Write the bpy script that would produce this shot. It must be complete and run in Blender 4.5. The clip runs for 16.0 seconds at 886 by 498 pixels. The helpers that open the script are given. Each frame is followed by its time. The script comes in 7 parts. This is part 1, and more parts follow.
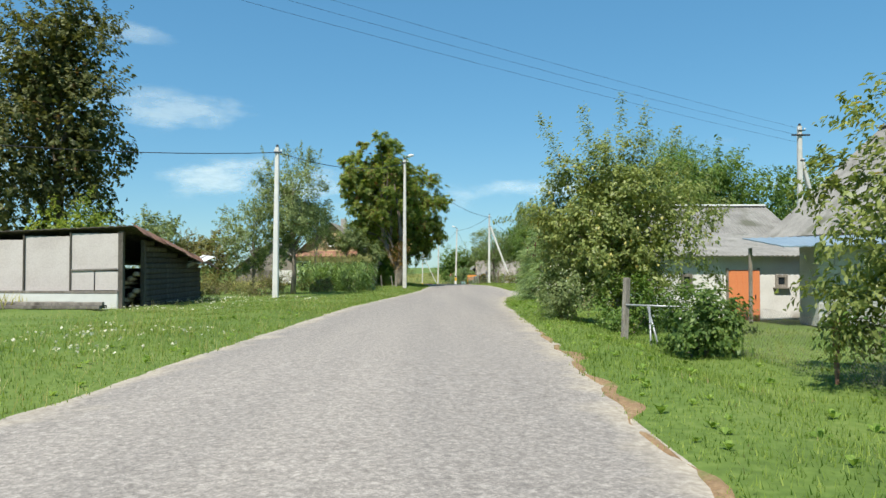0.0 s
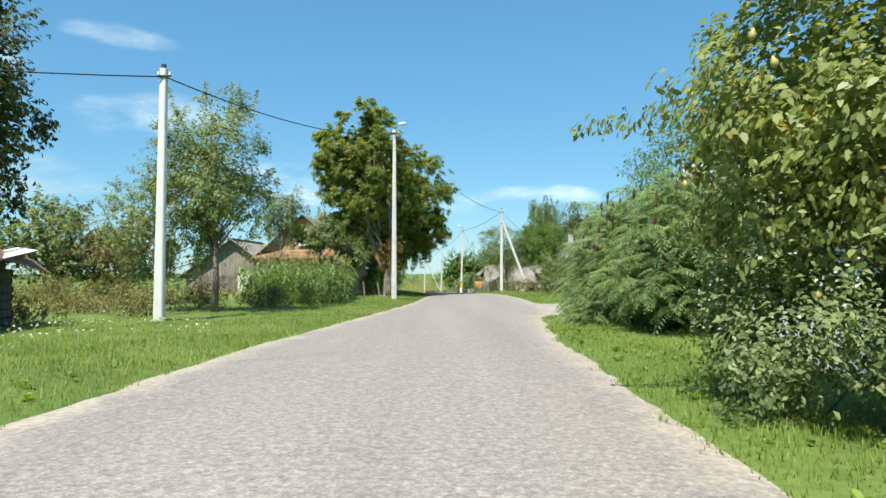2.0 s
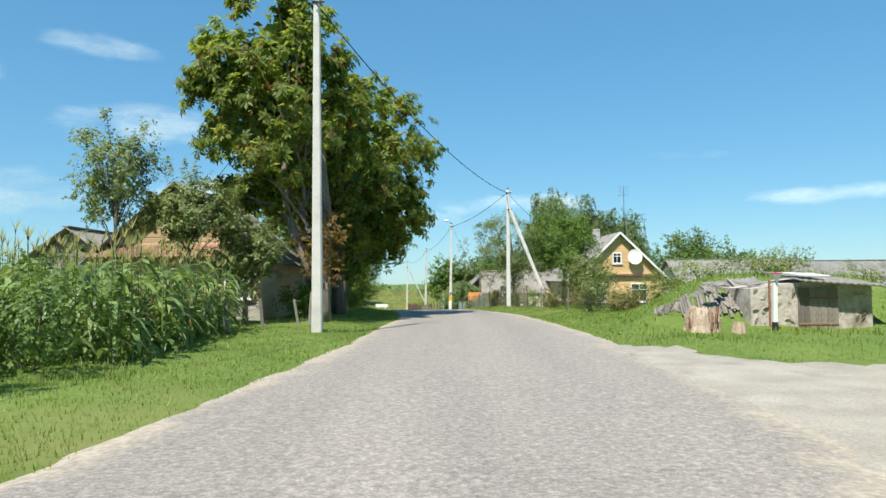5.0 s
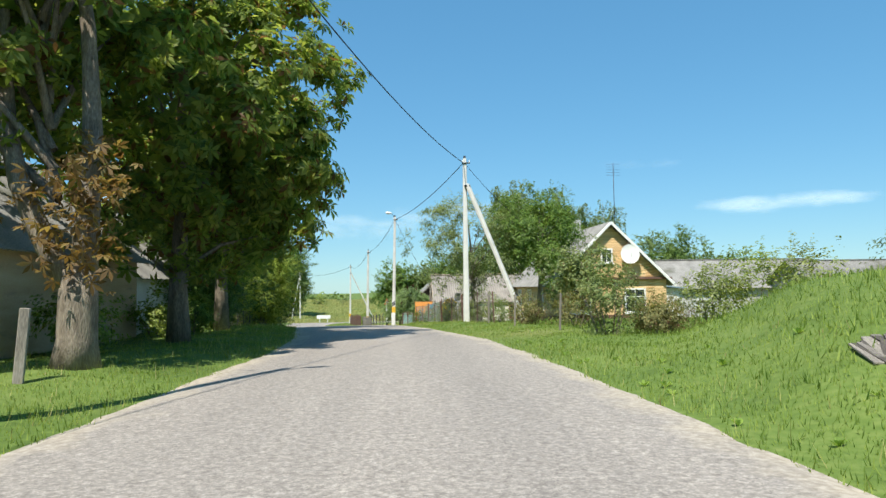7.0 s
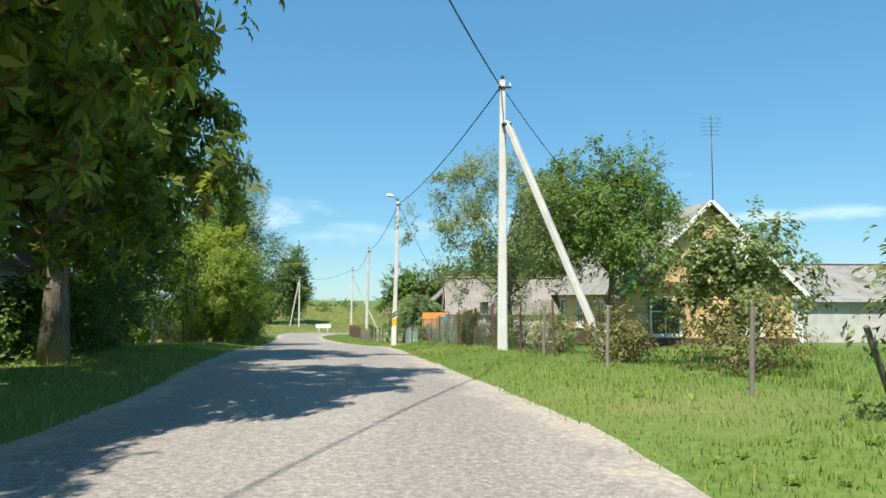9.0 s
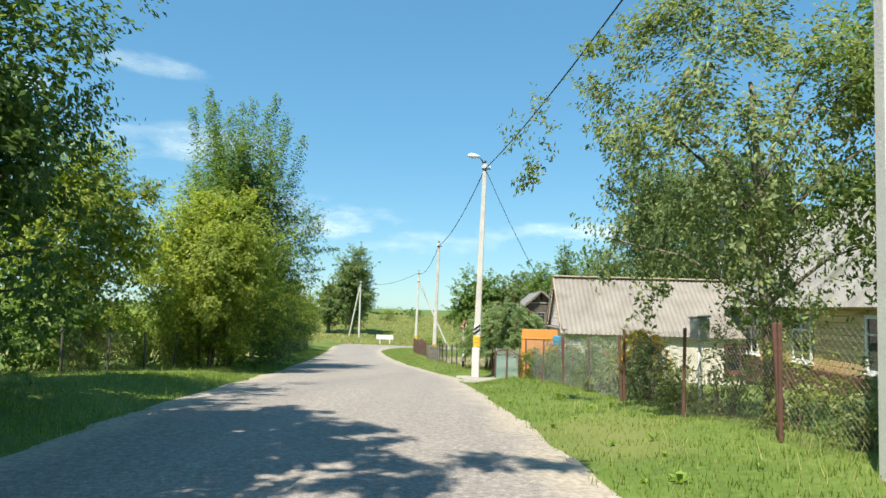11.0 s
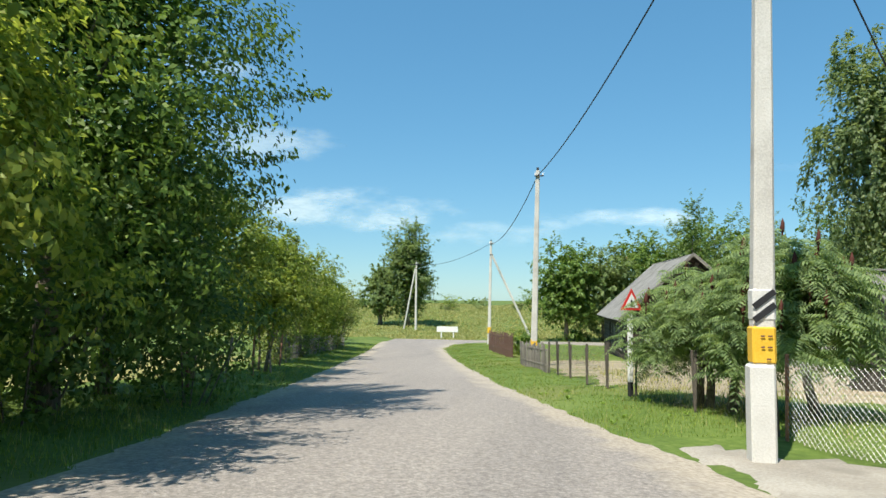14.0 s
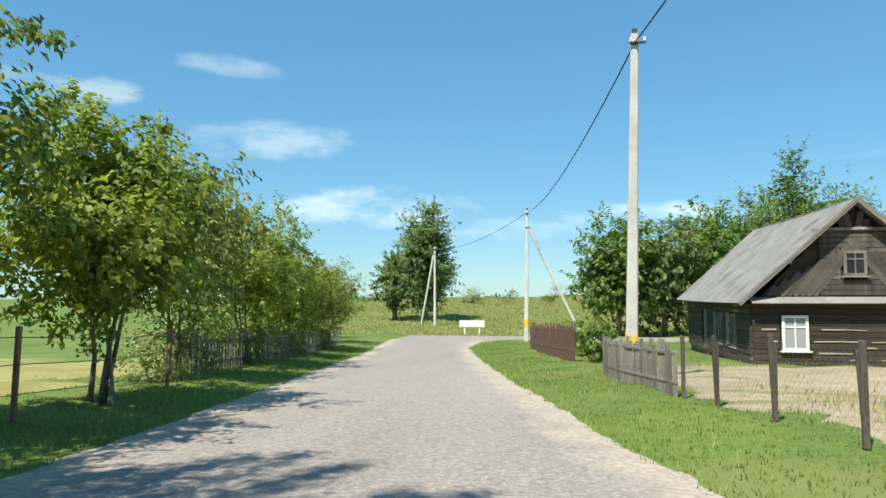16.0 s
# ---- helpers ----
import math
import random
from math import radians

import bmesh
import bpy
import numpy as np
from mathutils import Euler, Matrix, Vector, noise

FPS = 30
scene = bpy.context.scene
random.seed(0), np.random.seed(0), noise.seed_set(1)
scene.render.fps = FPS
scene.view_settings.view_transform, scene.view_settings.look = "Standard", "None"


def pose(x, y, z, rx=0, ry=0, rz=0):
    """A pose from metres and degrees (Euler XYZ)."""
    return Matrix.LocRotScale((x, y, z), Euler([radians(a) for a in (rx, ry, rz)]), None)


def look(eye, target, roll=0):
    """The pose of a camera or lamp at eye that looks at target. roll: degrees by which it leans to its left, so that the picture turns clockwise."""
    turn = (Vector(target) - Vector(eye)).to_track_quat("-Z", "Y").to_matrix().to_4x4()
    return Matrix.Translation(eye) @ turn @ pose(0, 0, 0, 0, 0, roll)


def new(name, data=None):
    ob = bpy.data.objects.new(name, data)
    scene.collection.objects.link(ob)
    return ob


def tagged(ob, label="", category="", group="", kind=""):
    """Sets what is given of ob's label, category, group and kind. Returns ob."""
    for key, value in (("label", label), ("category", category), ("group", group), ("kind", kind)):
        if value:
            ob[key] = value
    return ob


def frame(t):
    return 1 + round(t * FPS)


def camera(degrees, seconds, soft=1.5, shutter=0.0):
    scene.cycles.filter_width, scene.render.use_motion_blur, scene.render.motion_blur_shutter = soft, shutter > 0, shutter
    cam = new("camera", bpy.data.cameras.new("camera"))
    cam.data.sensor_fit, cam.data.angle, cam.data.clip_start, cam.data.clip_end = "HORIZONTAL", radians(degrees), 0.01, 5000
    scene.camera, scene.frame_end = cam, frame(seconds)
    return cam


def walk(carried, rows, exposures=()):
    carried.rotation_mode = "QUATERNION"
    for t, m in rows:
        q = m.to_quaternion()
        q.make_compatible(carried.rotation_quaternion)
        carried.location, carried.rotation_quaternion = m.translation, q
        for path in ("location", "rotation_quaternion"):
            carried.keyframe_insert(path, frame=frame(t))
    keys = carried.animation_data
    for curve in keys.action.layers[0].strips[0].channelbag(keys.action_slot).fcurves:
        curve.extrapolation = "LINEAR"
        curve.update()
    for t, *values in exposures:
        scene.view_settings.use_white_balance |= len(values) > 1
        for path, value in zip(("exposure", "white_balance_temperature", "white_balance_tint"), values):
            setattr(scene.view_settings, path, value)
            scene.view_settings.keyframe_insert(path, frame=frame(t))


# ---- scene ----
cam = camera(66.28, 16.0)
PATH = [
    (0.0, look((0.000, -0.000, 1.300), (0.000, 9.998, 1.508), 0.03)),
    (0.5, look((0.072, 3.187, 1.229), (0.105, 13.184, 1.460), 0.07)),
    (1.0, look((0.117, 6.284, 1.182), (0.121, 16.281, 1.437), 0.06)),
    (1.5, look((0.131, 9.315, 1.150), (0.068, 19.311, 1.429), 0.03)),
    (2.0, look((0.183, 12.256, 1.119), (0.107, 22.252, 1.416), 0.02)),
    (2.5, look((0.247, 15.170, 1.087), (0.101, 25.164, 1.408), 0.27)),
    (3.0, look((0.147, 18.055, 1.057), (-0.063, 28.047, 1.407), 0.45)),
    (3.2, look((0.088, 19.235, 1.040), (-0.131, 29.226, 1.420), 0.53)),
    (5.3, look((0.614, 33.168, 0.869), (0.825, 43.155, 1.330), -0.73)),
    (5.5, look((0.713, 34.417, 0.847), (1.008, 44.401, 1.325), -0.80)),
    (6.0, look((1.005, 37.502, 0.793), (1.475, 47.477, 1.310), -0.93)),
    (6.5, look((1.351, 40.585, 0.740), (2.010, 50.549, 1.278), -0.94)),
    (7.0, look((1.710, 43.585, 0.705), (2.460, 53.541, 1.266), -0.88)),
    (7.5, look((2.112, 46.561, 0.684), (2.866, 56.516, 1.268), -0.76)),
    (8.0, look((2.352, 49.593, 0.660), (3.096, 59.547, 1.273), -0.62)),
    (8.2, look((2.429, 50.827, 0.644), (3.159, 60.781, 1.268), -0.58)),
    (10.3, look((2.104, 64.115, 0.482), (2.096, 74.083, 1.284), 1.51)),
    (10.5, look((1.901, 65.397, 0.466), (1.793, 75.364, 1.279), 1.54)),
    (11.0, look((1.566, 68.510, 0.416), (1.121, 78.466, 1.247), 1.62)),
    (11.5, look((1.176, 71.561, 0.341), (0.446, 81.498, 1.192), 1.57)),
    (12.0, look((0.703, 74.562, 0.240), (-0.240, 84.480, 1.100), 1.40)),
    (12.5, look((0.250, 77.548, 0.106), (-0.801, 87.457, 0.943), 1.16)),
    (13.0, look((-0.196, 80.589, -0.046), (-1.325, 90.491, 0.775), 0.97)),
    (13.5, look((-0.543, 83.619, -0.204), (-1.764, 93.515, 0.553), 0.81)),
    (14.0, look((-0.954, 86.633, -0.396), (-2.250, 96.525, 0.288), 0.58)),
    (14.5, look((-1.349, 89.534, -0.610), (-2.721, 99.418, 0.037), 0.35)),
    (15.0, look((-1.747, 92.382, -0.818), (-3.189, 102.257, -0.184), 0.22)),
    (15.5, look((-2.160, 95.247, -1.001), (-3.681, 105.111, -0.371), 0.07)),
    (16.0, look((-2.560, 98.101, -1.181), (-4.168, 107.950, -0.541), -0.09)),
]
EXPOSURES = [(0.0, 0.60, 6600, 8), (1.0, 0.72, 6600, 8), (2.5, 0.83, 6600, 8), (5.5, 0.73, 6550, 8), (8.0, 0.74, 6550, 8), (11.0, 0.90, 6850, 8), (12.5, 0.83, 6850, 8), (14.0, 0.70, 6700, 8), (15.0, 0.88, 6750, 8), (16.0, 0.80, 6700, 8)]
walk(cam, PATH, EXPOSURES)

# ---- light ----
SUN_AZ, SUN_EL = 205.0, 57.0          # compass degrees: 0 is +y, 90 is +x
world = bpy.data.worlds.new("sky")
scene.world = world
world.use_nodes = True
wn, wl = world.node_tree.nodes, world.node_tree.links
sky = wn.new("ShaderNodeTexSky")
sky.sky_type, sky.sun_disc = "NISHITA", False
sky.sun_elevation, sky.sun_rotation = radians(SUN_EL), radians(SUN_AZ)
sky.air_density, sky.dust_density, sky.ozone_density = 1.0, 0.05, 1.0
wn["Background"].inputs["Strength"].default_value = 0.181
vivid = wn.new("ShaderNodeHueSaturation")
vivid.inputs["Saturation"].default_value = 1.26
even = wn.new("ShaderNodeGamma")
even.inputs["Gamma"].default_value = 0.50
tint = wn.new("ShaderNodeMixRGB")
tint.blend_type = "MULTIPLY"
tint.inputs["Fac"].default_value, tint.inputs["Color2"].default_value = 1.0, (0.665, 0.935, 1.135, 1)
wl.new(sky.outputs["Color"], even.inputs["Color"])
wl.new(even.outputs["Color"], tint.inputs["Color1"])
wl.new(tint.outputs["Color"], vivid.inputs["Color"])
wl.new(vivid.outputs["Color"], wn["Background"].inputs["Color"])
sun_data = bpy.data.lights.new("sun", "SUN")
sun_data.energy, sun_data.angle, sun_data.color = 4.3, radians(0.55), (1.0, 0.955, 0.88)
sun = new("sun", sun_data)
sun_way = Vector((math.sin(radians(SUN_AZ)) * math.cos(radians(SUN_EL)), math.cos(radians(SUN_AZ)) * math.cos(radians(SUN_EL)), math.sin(radians(SUN_EL))))
sun.matrix_world = look(sun_way * 100, (0, 0, 0))

# ---- materials ----


def material(name, colours, scale=3.0, rough=0.85, bump=0.3, grain=40.0, stain=None, stain_scale=0.6, stain_at=0.55, metal=0.0, vary=0.0, stretch=(1, 1, 1), spec=0.3):
    """A surface with two scales of noise between the colours, fine relief, a stain colour in patches and a shift from piece to piece."""
    m = bpy.data.materials.new(name)
    m.use_nodes = True
    n, l = m.node_tree.nodes, m.node_tree.links
    b = n["Principled BSDF"]
    b.inputs["Roughness"].default_value, b.inputs["Metallic"].default_value = rough, metal
    b.inputs["Specular IOR Level"].default_value = spec
    co, mp = n.new("ShaderNodeTexCoord"), n.new("ShaderNodeMapping")
    mp.inputs["Scale"].default_value = stretch
    l.new(co.outputs["Object"], mp.inputs["Vector"])
    big, fine = n.new("ShaderNodeTexNoise"), n.new("ShaderNodeTexNoise")
    big.inputs["Scale"].default_value, big.inputs["Detail"].default_value = scale, 6
    fine.inputs["Scale"].default_value, fine.inputs["Detail"].default_value = grain, 4
    for t in (big, fine):
        l.new(mp.outputs["Vector"], t.inputs["Vector"])
    mixf = n.new("ShaderNodeMath")
    mixf.operation = "MULTIPLY_ADD"
    mixf.inputs[1].default_value, mixf.inputs[2].default_value = 0.5, 0.0
    l.new(fine.outputs["Fac"], mixf.inputs[0])
    add = n.new("ShaderNodeMath")
    add.operation = "MULTIPLY_ADD"
    add.inputs[1].default_value = 0.5
    l.new(big.outputs["Fac"], add.inputs[0])
    l.new(mixf.outputs[0], add.inputs[2])
    ramp = n.new("ShaderNodeValToRGB")
    el = ramp.color_ramp.elements
    k = len(colours)
    el[0].position, el[0].color = 0.36, (*colours[0], 1)
    el[1].position, el[1].color = 0.64, (*colours[-1], 1)
    for i in range(1, k - 1):
        e = el.new(0.36 + 0.28 * i / (k - 1))
        e.color = (*colours[i], 1)
    l.new(add.outputs[0], ramp.inputs["Fac"])
    out = ramp.outputs["Color"]
    if stain:
        st, sr, mx = n.new("ShaderNodeTexNoise"), n.new("ShaderNodeValToRGB"), n.new("ShaderNodeMixRGB")
        st.inputs["Scale"].default_value, st.inputs["Detail"].default_value = stain_scale, 7
        l.new(mp.outputs["Vector"], st.inputs["Vector"])
        sr.color_ramp.elements[0].position, sr.color_ramp.elements[1].position = stain_at, stain_at + 0.12
        l.new(st.outputs["Fac"], sr.inputs["Fac"])
        l.new(sr.outputs["Color"], mx.inputs["Fac"])
        l.new(out, mx.inputs["Color1"])
        mx.inputs["Color2"].default_value = (*stain, 1)
        out = mx.outputs["Color"]
    if vary:
        oi, hs, mr = n.new("ShaderNodeObjectInfo"), n.new("ShaderNodeHueSaturation"), n.new("ShaderNodeMapRange")
        mr.inputs["To Min"].default_value, mr.inputs["To Max"].default_value = 1 - vary, 1 + vary
        l.new(oi.outputs["Random"], mr.inputs["Value"])
        l.new(mr.outputs["Result"], hs.inputs["Value"])
        l.new(out, hs.inputs["Color"])
        out = hs.outputs["Color"]
    l.new(out, b.inputs["Base Color"])
    bp = n.new("ShaderNodeBump")
    bp.inputs["Strength"].default_value, bp.inputs["Distance"].default_value = bump, 0.02
    l.new(fine.outputs["Fac"], bp.inputs["Height"])
    l.new(bp.outputs["Normal"], b.inputs["Normal"])
    return m


def leaf_material(name, dark, mid, light, through_light=0.3, rough=0.55, dry=None, dry_at=0.9, gain=2.15):
    """Leaves that differ from one to the next, and let some light through."""
    dark, mid, light = (tuple(c * gain for c in v) for v in (dark, mid, light))
    m = bpy.data.materials.new(name)
    m.use_nodes = True
    n, l = m.node_tree.nodes, m.node_tree.links
    b = n["Principled BSDF"]
    b.inputs["Roughness"].default_value, b.inputs["Specular IOR Level"].default_value = rough, 0.35
    geo, ramp = n.new("ShaderNodeNewGeometry"), n.new("ShaderNodeValToRGB")
    el = ramp.color_ramp.elements
    el[0].position, el[0].color = 0.0, (*dark, 1)
    el[1].position, el[1].color = 0.8, (*light, 1)
    el.new(0.45).color = (*mid, 1)
    if dry:
        el.new(dry_at).color = (*light, 1)
        el.new(min(dry_at + 0.03, 1.0)).color = (*dry, 1)
    noise_n, mixn = n.new("ShaderNodeTexNoise"), n.new("ShaderNodeMath")
    noise_n.inputs["Scale"].default_value = 0.9
    co = n.new("ShaderNodeTexCoord")
    l.new(co.outputs["Object"], noise_n.inputs["Vector"])
    mixn.operation = "MULTIPLY_ADD"
    mixn.inputs[1].default_value = 0.75
    half = n.new("ShaderNodeMath")
    half.operation = "MULTIPLY_ADD"
    half.inputs[1].default_value, half.inputs[2].default_value = 0.8, -0.27
    l.new(noise_n.outputs["Fac"], half.inputs[0])
    l.new(geo.outputs["Random Per Island"], mixn.inputs[0])
    l.new(half.outputs[0], mixn.inputs[2])
    l.new(mixn.outputs[0], ramp.inputs["Fac"])
    l.new(ramp.outputs["Color"], b.inputs["Base Color"])
    tr, mx = n.new("ShaderNodeBsdfTranslucent"), n.new("ShaderNodeMixShader")
    warm = n.new("ShaderNodeMixRGB")
    warm.blend_type = "MULTIPLY"
    warm.inputs["Fac"].default_value, warm.inputs["Color2"].default_value = 1.0, (1.1, 1.05, 0.65, 1)
    l.new(ramp.outputs["Color"], warm.inputs["Color1"])
    l.new(warm.outputs["Color"], tr.inputs["Color"])
    mx.inputs["Fac"].default_value = through_light + 0.22
    l.new(b.outputs["BSDF"], mx.inputs[1])
    l.new(tr.outputs["BSDF"], mx.inputs[2])
    l.new(mx.outputs["Shader"], n["Material Output"].inputs["Surface"])
    return m


def asphalt_material():
    """Chip-sealed asphalt: pale stones in dark binder, worn tracks, and sand and dust that creep in from the edges."""
    m = bpy.data.materials.new("asphalt")
    m.use_nodes = True
    n, l = m.node_tree.nodes, m.node_tree.links
    b = n["Principled BSDF"]
    b.inputs["Roughness"].default_value, b.inputs["Specular IOR Level"].default_value = 0.82, 0.35
    co = n.new("ShaderNodeTexCoord")
    vo, no, bigno = n.new("ShaderNodeTexVoronoi"), n.new("ShaderNodeTexNoise"), n.new("ShaderNodeTexNoise")
    vo.inputs["Scale"].default_value = 58
    no.inputs["Scale"].default_value, no.inputs["Detail"].default_value = 15, 10
    bigno.inputs["Scale"].default_value, bigno.inputs["Detail"].default_value = 0.5, 5
    lanes = n.new("ShaderNodeMapping")
    lanes.inputs["Scale"].default_value = (1.6, 0.10, 1.0)
    l.new(co.outputs["Object"], lanes.inputs["Vector"])
    for t in (vo, no):
        l.new(co.outputs["Object"], t.inputs["Vector"])
    l.new(lanes.outputs["Vector"], bigno.inputs["Vector"])
    stone = n.new("ShaderNodeValToRGB")
    e = stone.color_ramp.elements
    e[0].position, e[0].color = 0.1, (0.165, 0.148, 0.130, 1)
    e[1].position, e[1].color = 0.9, (0.47, 0.425, 0.375, 1)
    e.new(0.5).color = (0.280, 0.252, 0.224, 1)
    sep = n.new("ShaderNodeSeparateColor")
    l.new(vo.outputs["Color"], sep.inputs["Color"])
    mixv = n.new("ShaderNodeMath")
    mixv.operation = "MULTIPLY_ADD"
    mixv.inputs[1].default_value = 0.40
    sub = n.new("ShaderNodeMath")
    sub.operation = "MULTIPLY_ADD"
    sub.inputs[1].default_value, sub.inputs[2].default_value = 1.0, -0.21
    l.new(no.outputs["Fac"], sub.inputs[0])
    l.new(sep.outputs["Red"], mixv.inputs[0])
    l.new(sub.outputs[0], mixv.inputs[2])
    l.new(mixv.outputs[0], stone.inputs["Fac"])
    # wear in wide patches
    wear, wr = n.new("ShaderNodeMixRGB"), n.new("ShaderNodeValToRGB")
    wear.blend_type = "MULTIPLY"
    wear.inputs["Fac"].default_value = 1.0
    wr.color_ramp.elements[0].position, wr.color_ramp.elements[0].color = 0.32, (0.90, 0.89, 0.88, 1)
    wr.color_ramp.elements[1].position, wr.color_ramp.elements[1].color = 0.68, (1.10, 1.08, 1.05, 1)
    l.new(bigno.outputs["Fac"], wr.inputs["Fac"])
    l.new(stone.outputs["Color"], wear.inputs["Color1"])
    l.new(wr.outputs["Color"], wear.inputs["Color2"])
    # sand from the edges: the map's u holds the metres to the nearer edge
    uv, sx, edge = n.new("ShaderNodeUVMap"), n.new("ShaderNodeSeparateXYZ"), n.new("ShaderNodeMath")
    uv.uv_map = "edge"
    l.new(uv.outputs["UV"], sx.inputs["Vector"])
    en = n.new("ShaderNodeTexNoise")
    en.inputs["Scale"].default_value, en.inputs["Detail"].default_value = 1.3, 6
    l.new(co.outputs["Object"], en.inputs["Vector"])
    edge.operation = "MULTIPLY_ADD"
    edge.inputs[1].default_value = -1.6
    l.new(en.outputs["Fac"], edge.inputs[0])
    l.new(sx.outputs["X"], edge.inputs[2])
    er = n.new("ShaderNodeValToRGB")
    er.color_ramp.elements[0].position, er.color_ramp.elements[0].color = 0.0, (1, 1, 1, 1)
    er.color_ramp.elements[1].position, er.color_ramp.elements[1].color = 1.0, (0, 0, 0, 1)
    mr = n.new("ShaderNodeMapRange")
    mr.inputs["From Min"].default_value, mr.inputs["From Max"].default_value = -0.92, -0.42
    l.new(edge.outputs[0], mr.inputs["Value"])
    l.new(mr.outputs["Result"], er.inputs["Fac"])
    sand, mx = n.new("ShaderNodeValToRGB"), n.new("ShaderNodeMixRGB")
    sand.color_ramp.elements[0].position, sand.color_ramp.elements[0].color = 0.35, (0.32, 0.27, 0.205, 1)
    sand.color_ramp.elements[1].position, sand.color_ramp.elements[1].color = 0.65, (0.49, 0.425, 0.335, 1)
    l.new(no.outputs["Fac"], sand.inputs["Fac"])
    l.new(er.outputs["Color"], mx.inputs["Fac"])
    l.new(wear.outputs["Color"], mx.inputs["Color1"])
    l.new(sand.outputs["Color"], mx.inputs["Color2"])
    l.new(mx.outputs["Color"], b.inputs["Base Color"])
    bp = n.new("ShaderNodeBump")
    bp.inputs["Strength"].default_value, bp.inputs["Distance"].default_value = 0.28, 0.010
    l.new(vo.outputs["Distance"], bp.inputs["Height"])
    l.new(bp.outputs["Normal"], b.inputs["Normal"])
    return m


ASPHALT = asphalt_material()
SOIL = material("meadow_ground", [(0.078, 0.124, 0.022), (0.112, 0.170, 0.031), (0.165, 0.215, 0.052)], 0.35, 0.95, 0.6, 9.0, (0.175, 0.19, 0.055), 0.18, 0.58)
SAND = material("sand", [(0.28, 0.25, 0.205), (0.36, 0.325, 0.27), (0.44, 0.405, 0.34)], 1.2, 0.95, 0.5, 30.0, (0.25, 0.225, 0.185), 0.8, 0.55)
GRASS = leaf_material("grass", (0.060, 0.095, 0.016), (0.104, 0.150, 0.027), (0.172, 0.212, 0.048), 0.30, 0.6, (0.36, 0.30, 0.14), 0.91, 2.05)
MEADOW = leaf_material("dry_grass", (0.16, 0.17, 0.05), (0.26, 0.25, 0.09), (0.38, 0.34, 0.16), 0.3, 0.7, gain=1.6)
CONCRETE = material("pole_concrete", [(0.46, 0.44, 0.40), (0.56, 0.54, 0.49), (0.64, 0.62, 0.57)], 2.0, 0.9, 0.3, 45.0, (0.36, 0.33, 0.28), 0.9, 0.6)
WHITEWASH = material("whitewash", [(0.58, 0.57, 0.53), (0.69, 0.68, 0.64)], 2.5, 0.85, 0.3, 40.0, (0.55, 0.52, 0.46), 1.2, 0.6)
GREYWOOD = material("weathered_wood", [(0.13, 0.115, 0.095), (0.22, 0.195, 0.165), (0.32, 0.29, 0.25)], 2.5, 0.9, 0.5, 30.0, (0.10, 0.085, 0.07), 1.0, 0.58, vary=0.3, stretch=(2.5, 2.5, 0.4))
PALEWOOD = material("pale_barge_wood", [(0.36, 0.28, 0.19), (0.47, 0.38, 0.27), (0.55, 0.46, 0.34)], 2.5, 0.85, 0.4, 30.0, (0.30, 0.23, 0.16), 1.2, 0.6, stretch=(2, 2, 0.5))
DARKLOG = material("dark_log", [(0.028, 0.022, 0.018), (0.055, 0.043, 0.034), (0.115, 0.088, 0.064)], 1.8, 0.88, 0.6, 26.0, (0.27, 0.205, 0.14), 1.3, 0.61, vary=0.25, stretch=(0.35, 2.5, 3.5))
DARKBOARD = material("dark_board", [(0.055, 0.046, 0.038), (0.095, 0.082, 0.068), (0.15, 0.132, 0.11)], 2.2, 0.9, 0.5, 28.0, (0.035, 0.03, 0.025), 1.2, 0.6, vary=0.3, stretch=(2.5, 2.5, 0.5))
YELLOWWOOD = material("ochre_boards", [(0.60, 0.39, 0.19), (0.68, 0.46, 0.235), (0.73, 0.52, 0.29)], 1.5, 0.7, 0.3, 30.0, (0.42, 0.22, 0.07), 1.4, 0.62, vary=0.12, stretch=(0.5, 0.5, 3))
OCHRELOG = material("faded_ochre_logs", [(0.45, 0.31, 0.17), (0.55, 0.40, 0.235), (0.61, 0.47, 0.30)], 1.5, 0.8, 0.4, 30.0, (0.30, 0.24, 0.18), 1.1, 0.56, vary=0.2, stretch=(0.5, 0.5, 3))
SLATE = material("corrugated_slate", [(0.17, 0.162, 0.148), (0.235, 0.225, 0.205), (0.30, 0.29, 0.265)], 1.6, 0.95, 0.4, 34.0, (0.125, 0.125, 0.095), 0.7, 0.56, vary=0.1)
SLATEWARM = material("warm_corrugated_slate", [(0.19, 0.17, 0.145), (0.25, 0.225, 0.195), (0.30, 0.275, 0.24)], 1.6, 0.95, 0.4, 34.0, (0.14, 0.13, 0.105), 0.7, 0.58, vary=0.1)
WHITEPAINT = material("white_paint", [(0.70, 0.69, 0.66), (0.80, 0.79, 0.76)], 3.0, 0.55, 0.15, 50.0, (0.56, 0.53, 0.47), 2.0, 0.66)
WHITEBRICK = material("white_silicate_brick", [(0.60, 0.55, 0.46), (0.70, 0.65, 0.56), (0.77, 0.73, 0.65)], 3.0, 0.9, 0.35, 40.0, (0.50, 0.45, 0.37), 0.8, 0.6, vary=0.07)
GREYBLOCK = material("grey_block", [(0.34, 0.33, 0.31), (0.44, 0.43, 0.40), (0.52, 0.51, 0.48)], 1.5, 0.95, 0.4, 30.0, (0.28, 0.26, 0.23), 0.8, 0.58, vary=0.12)
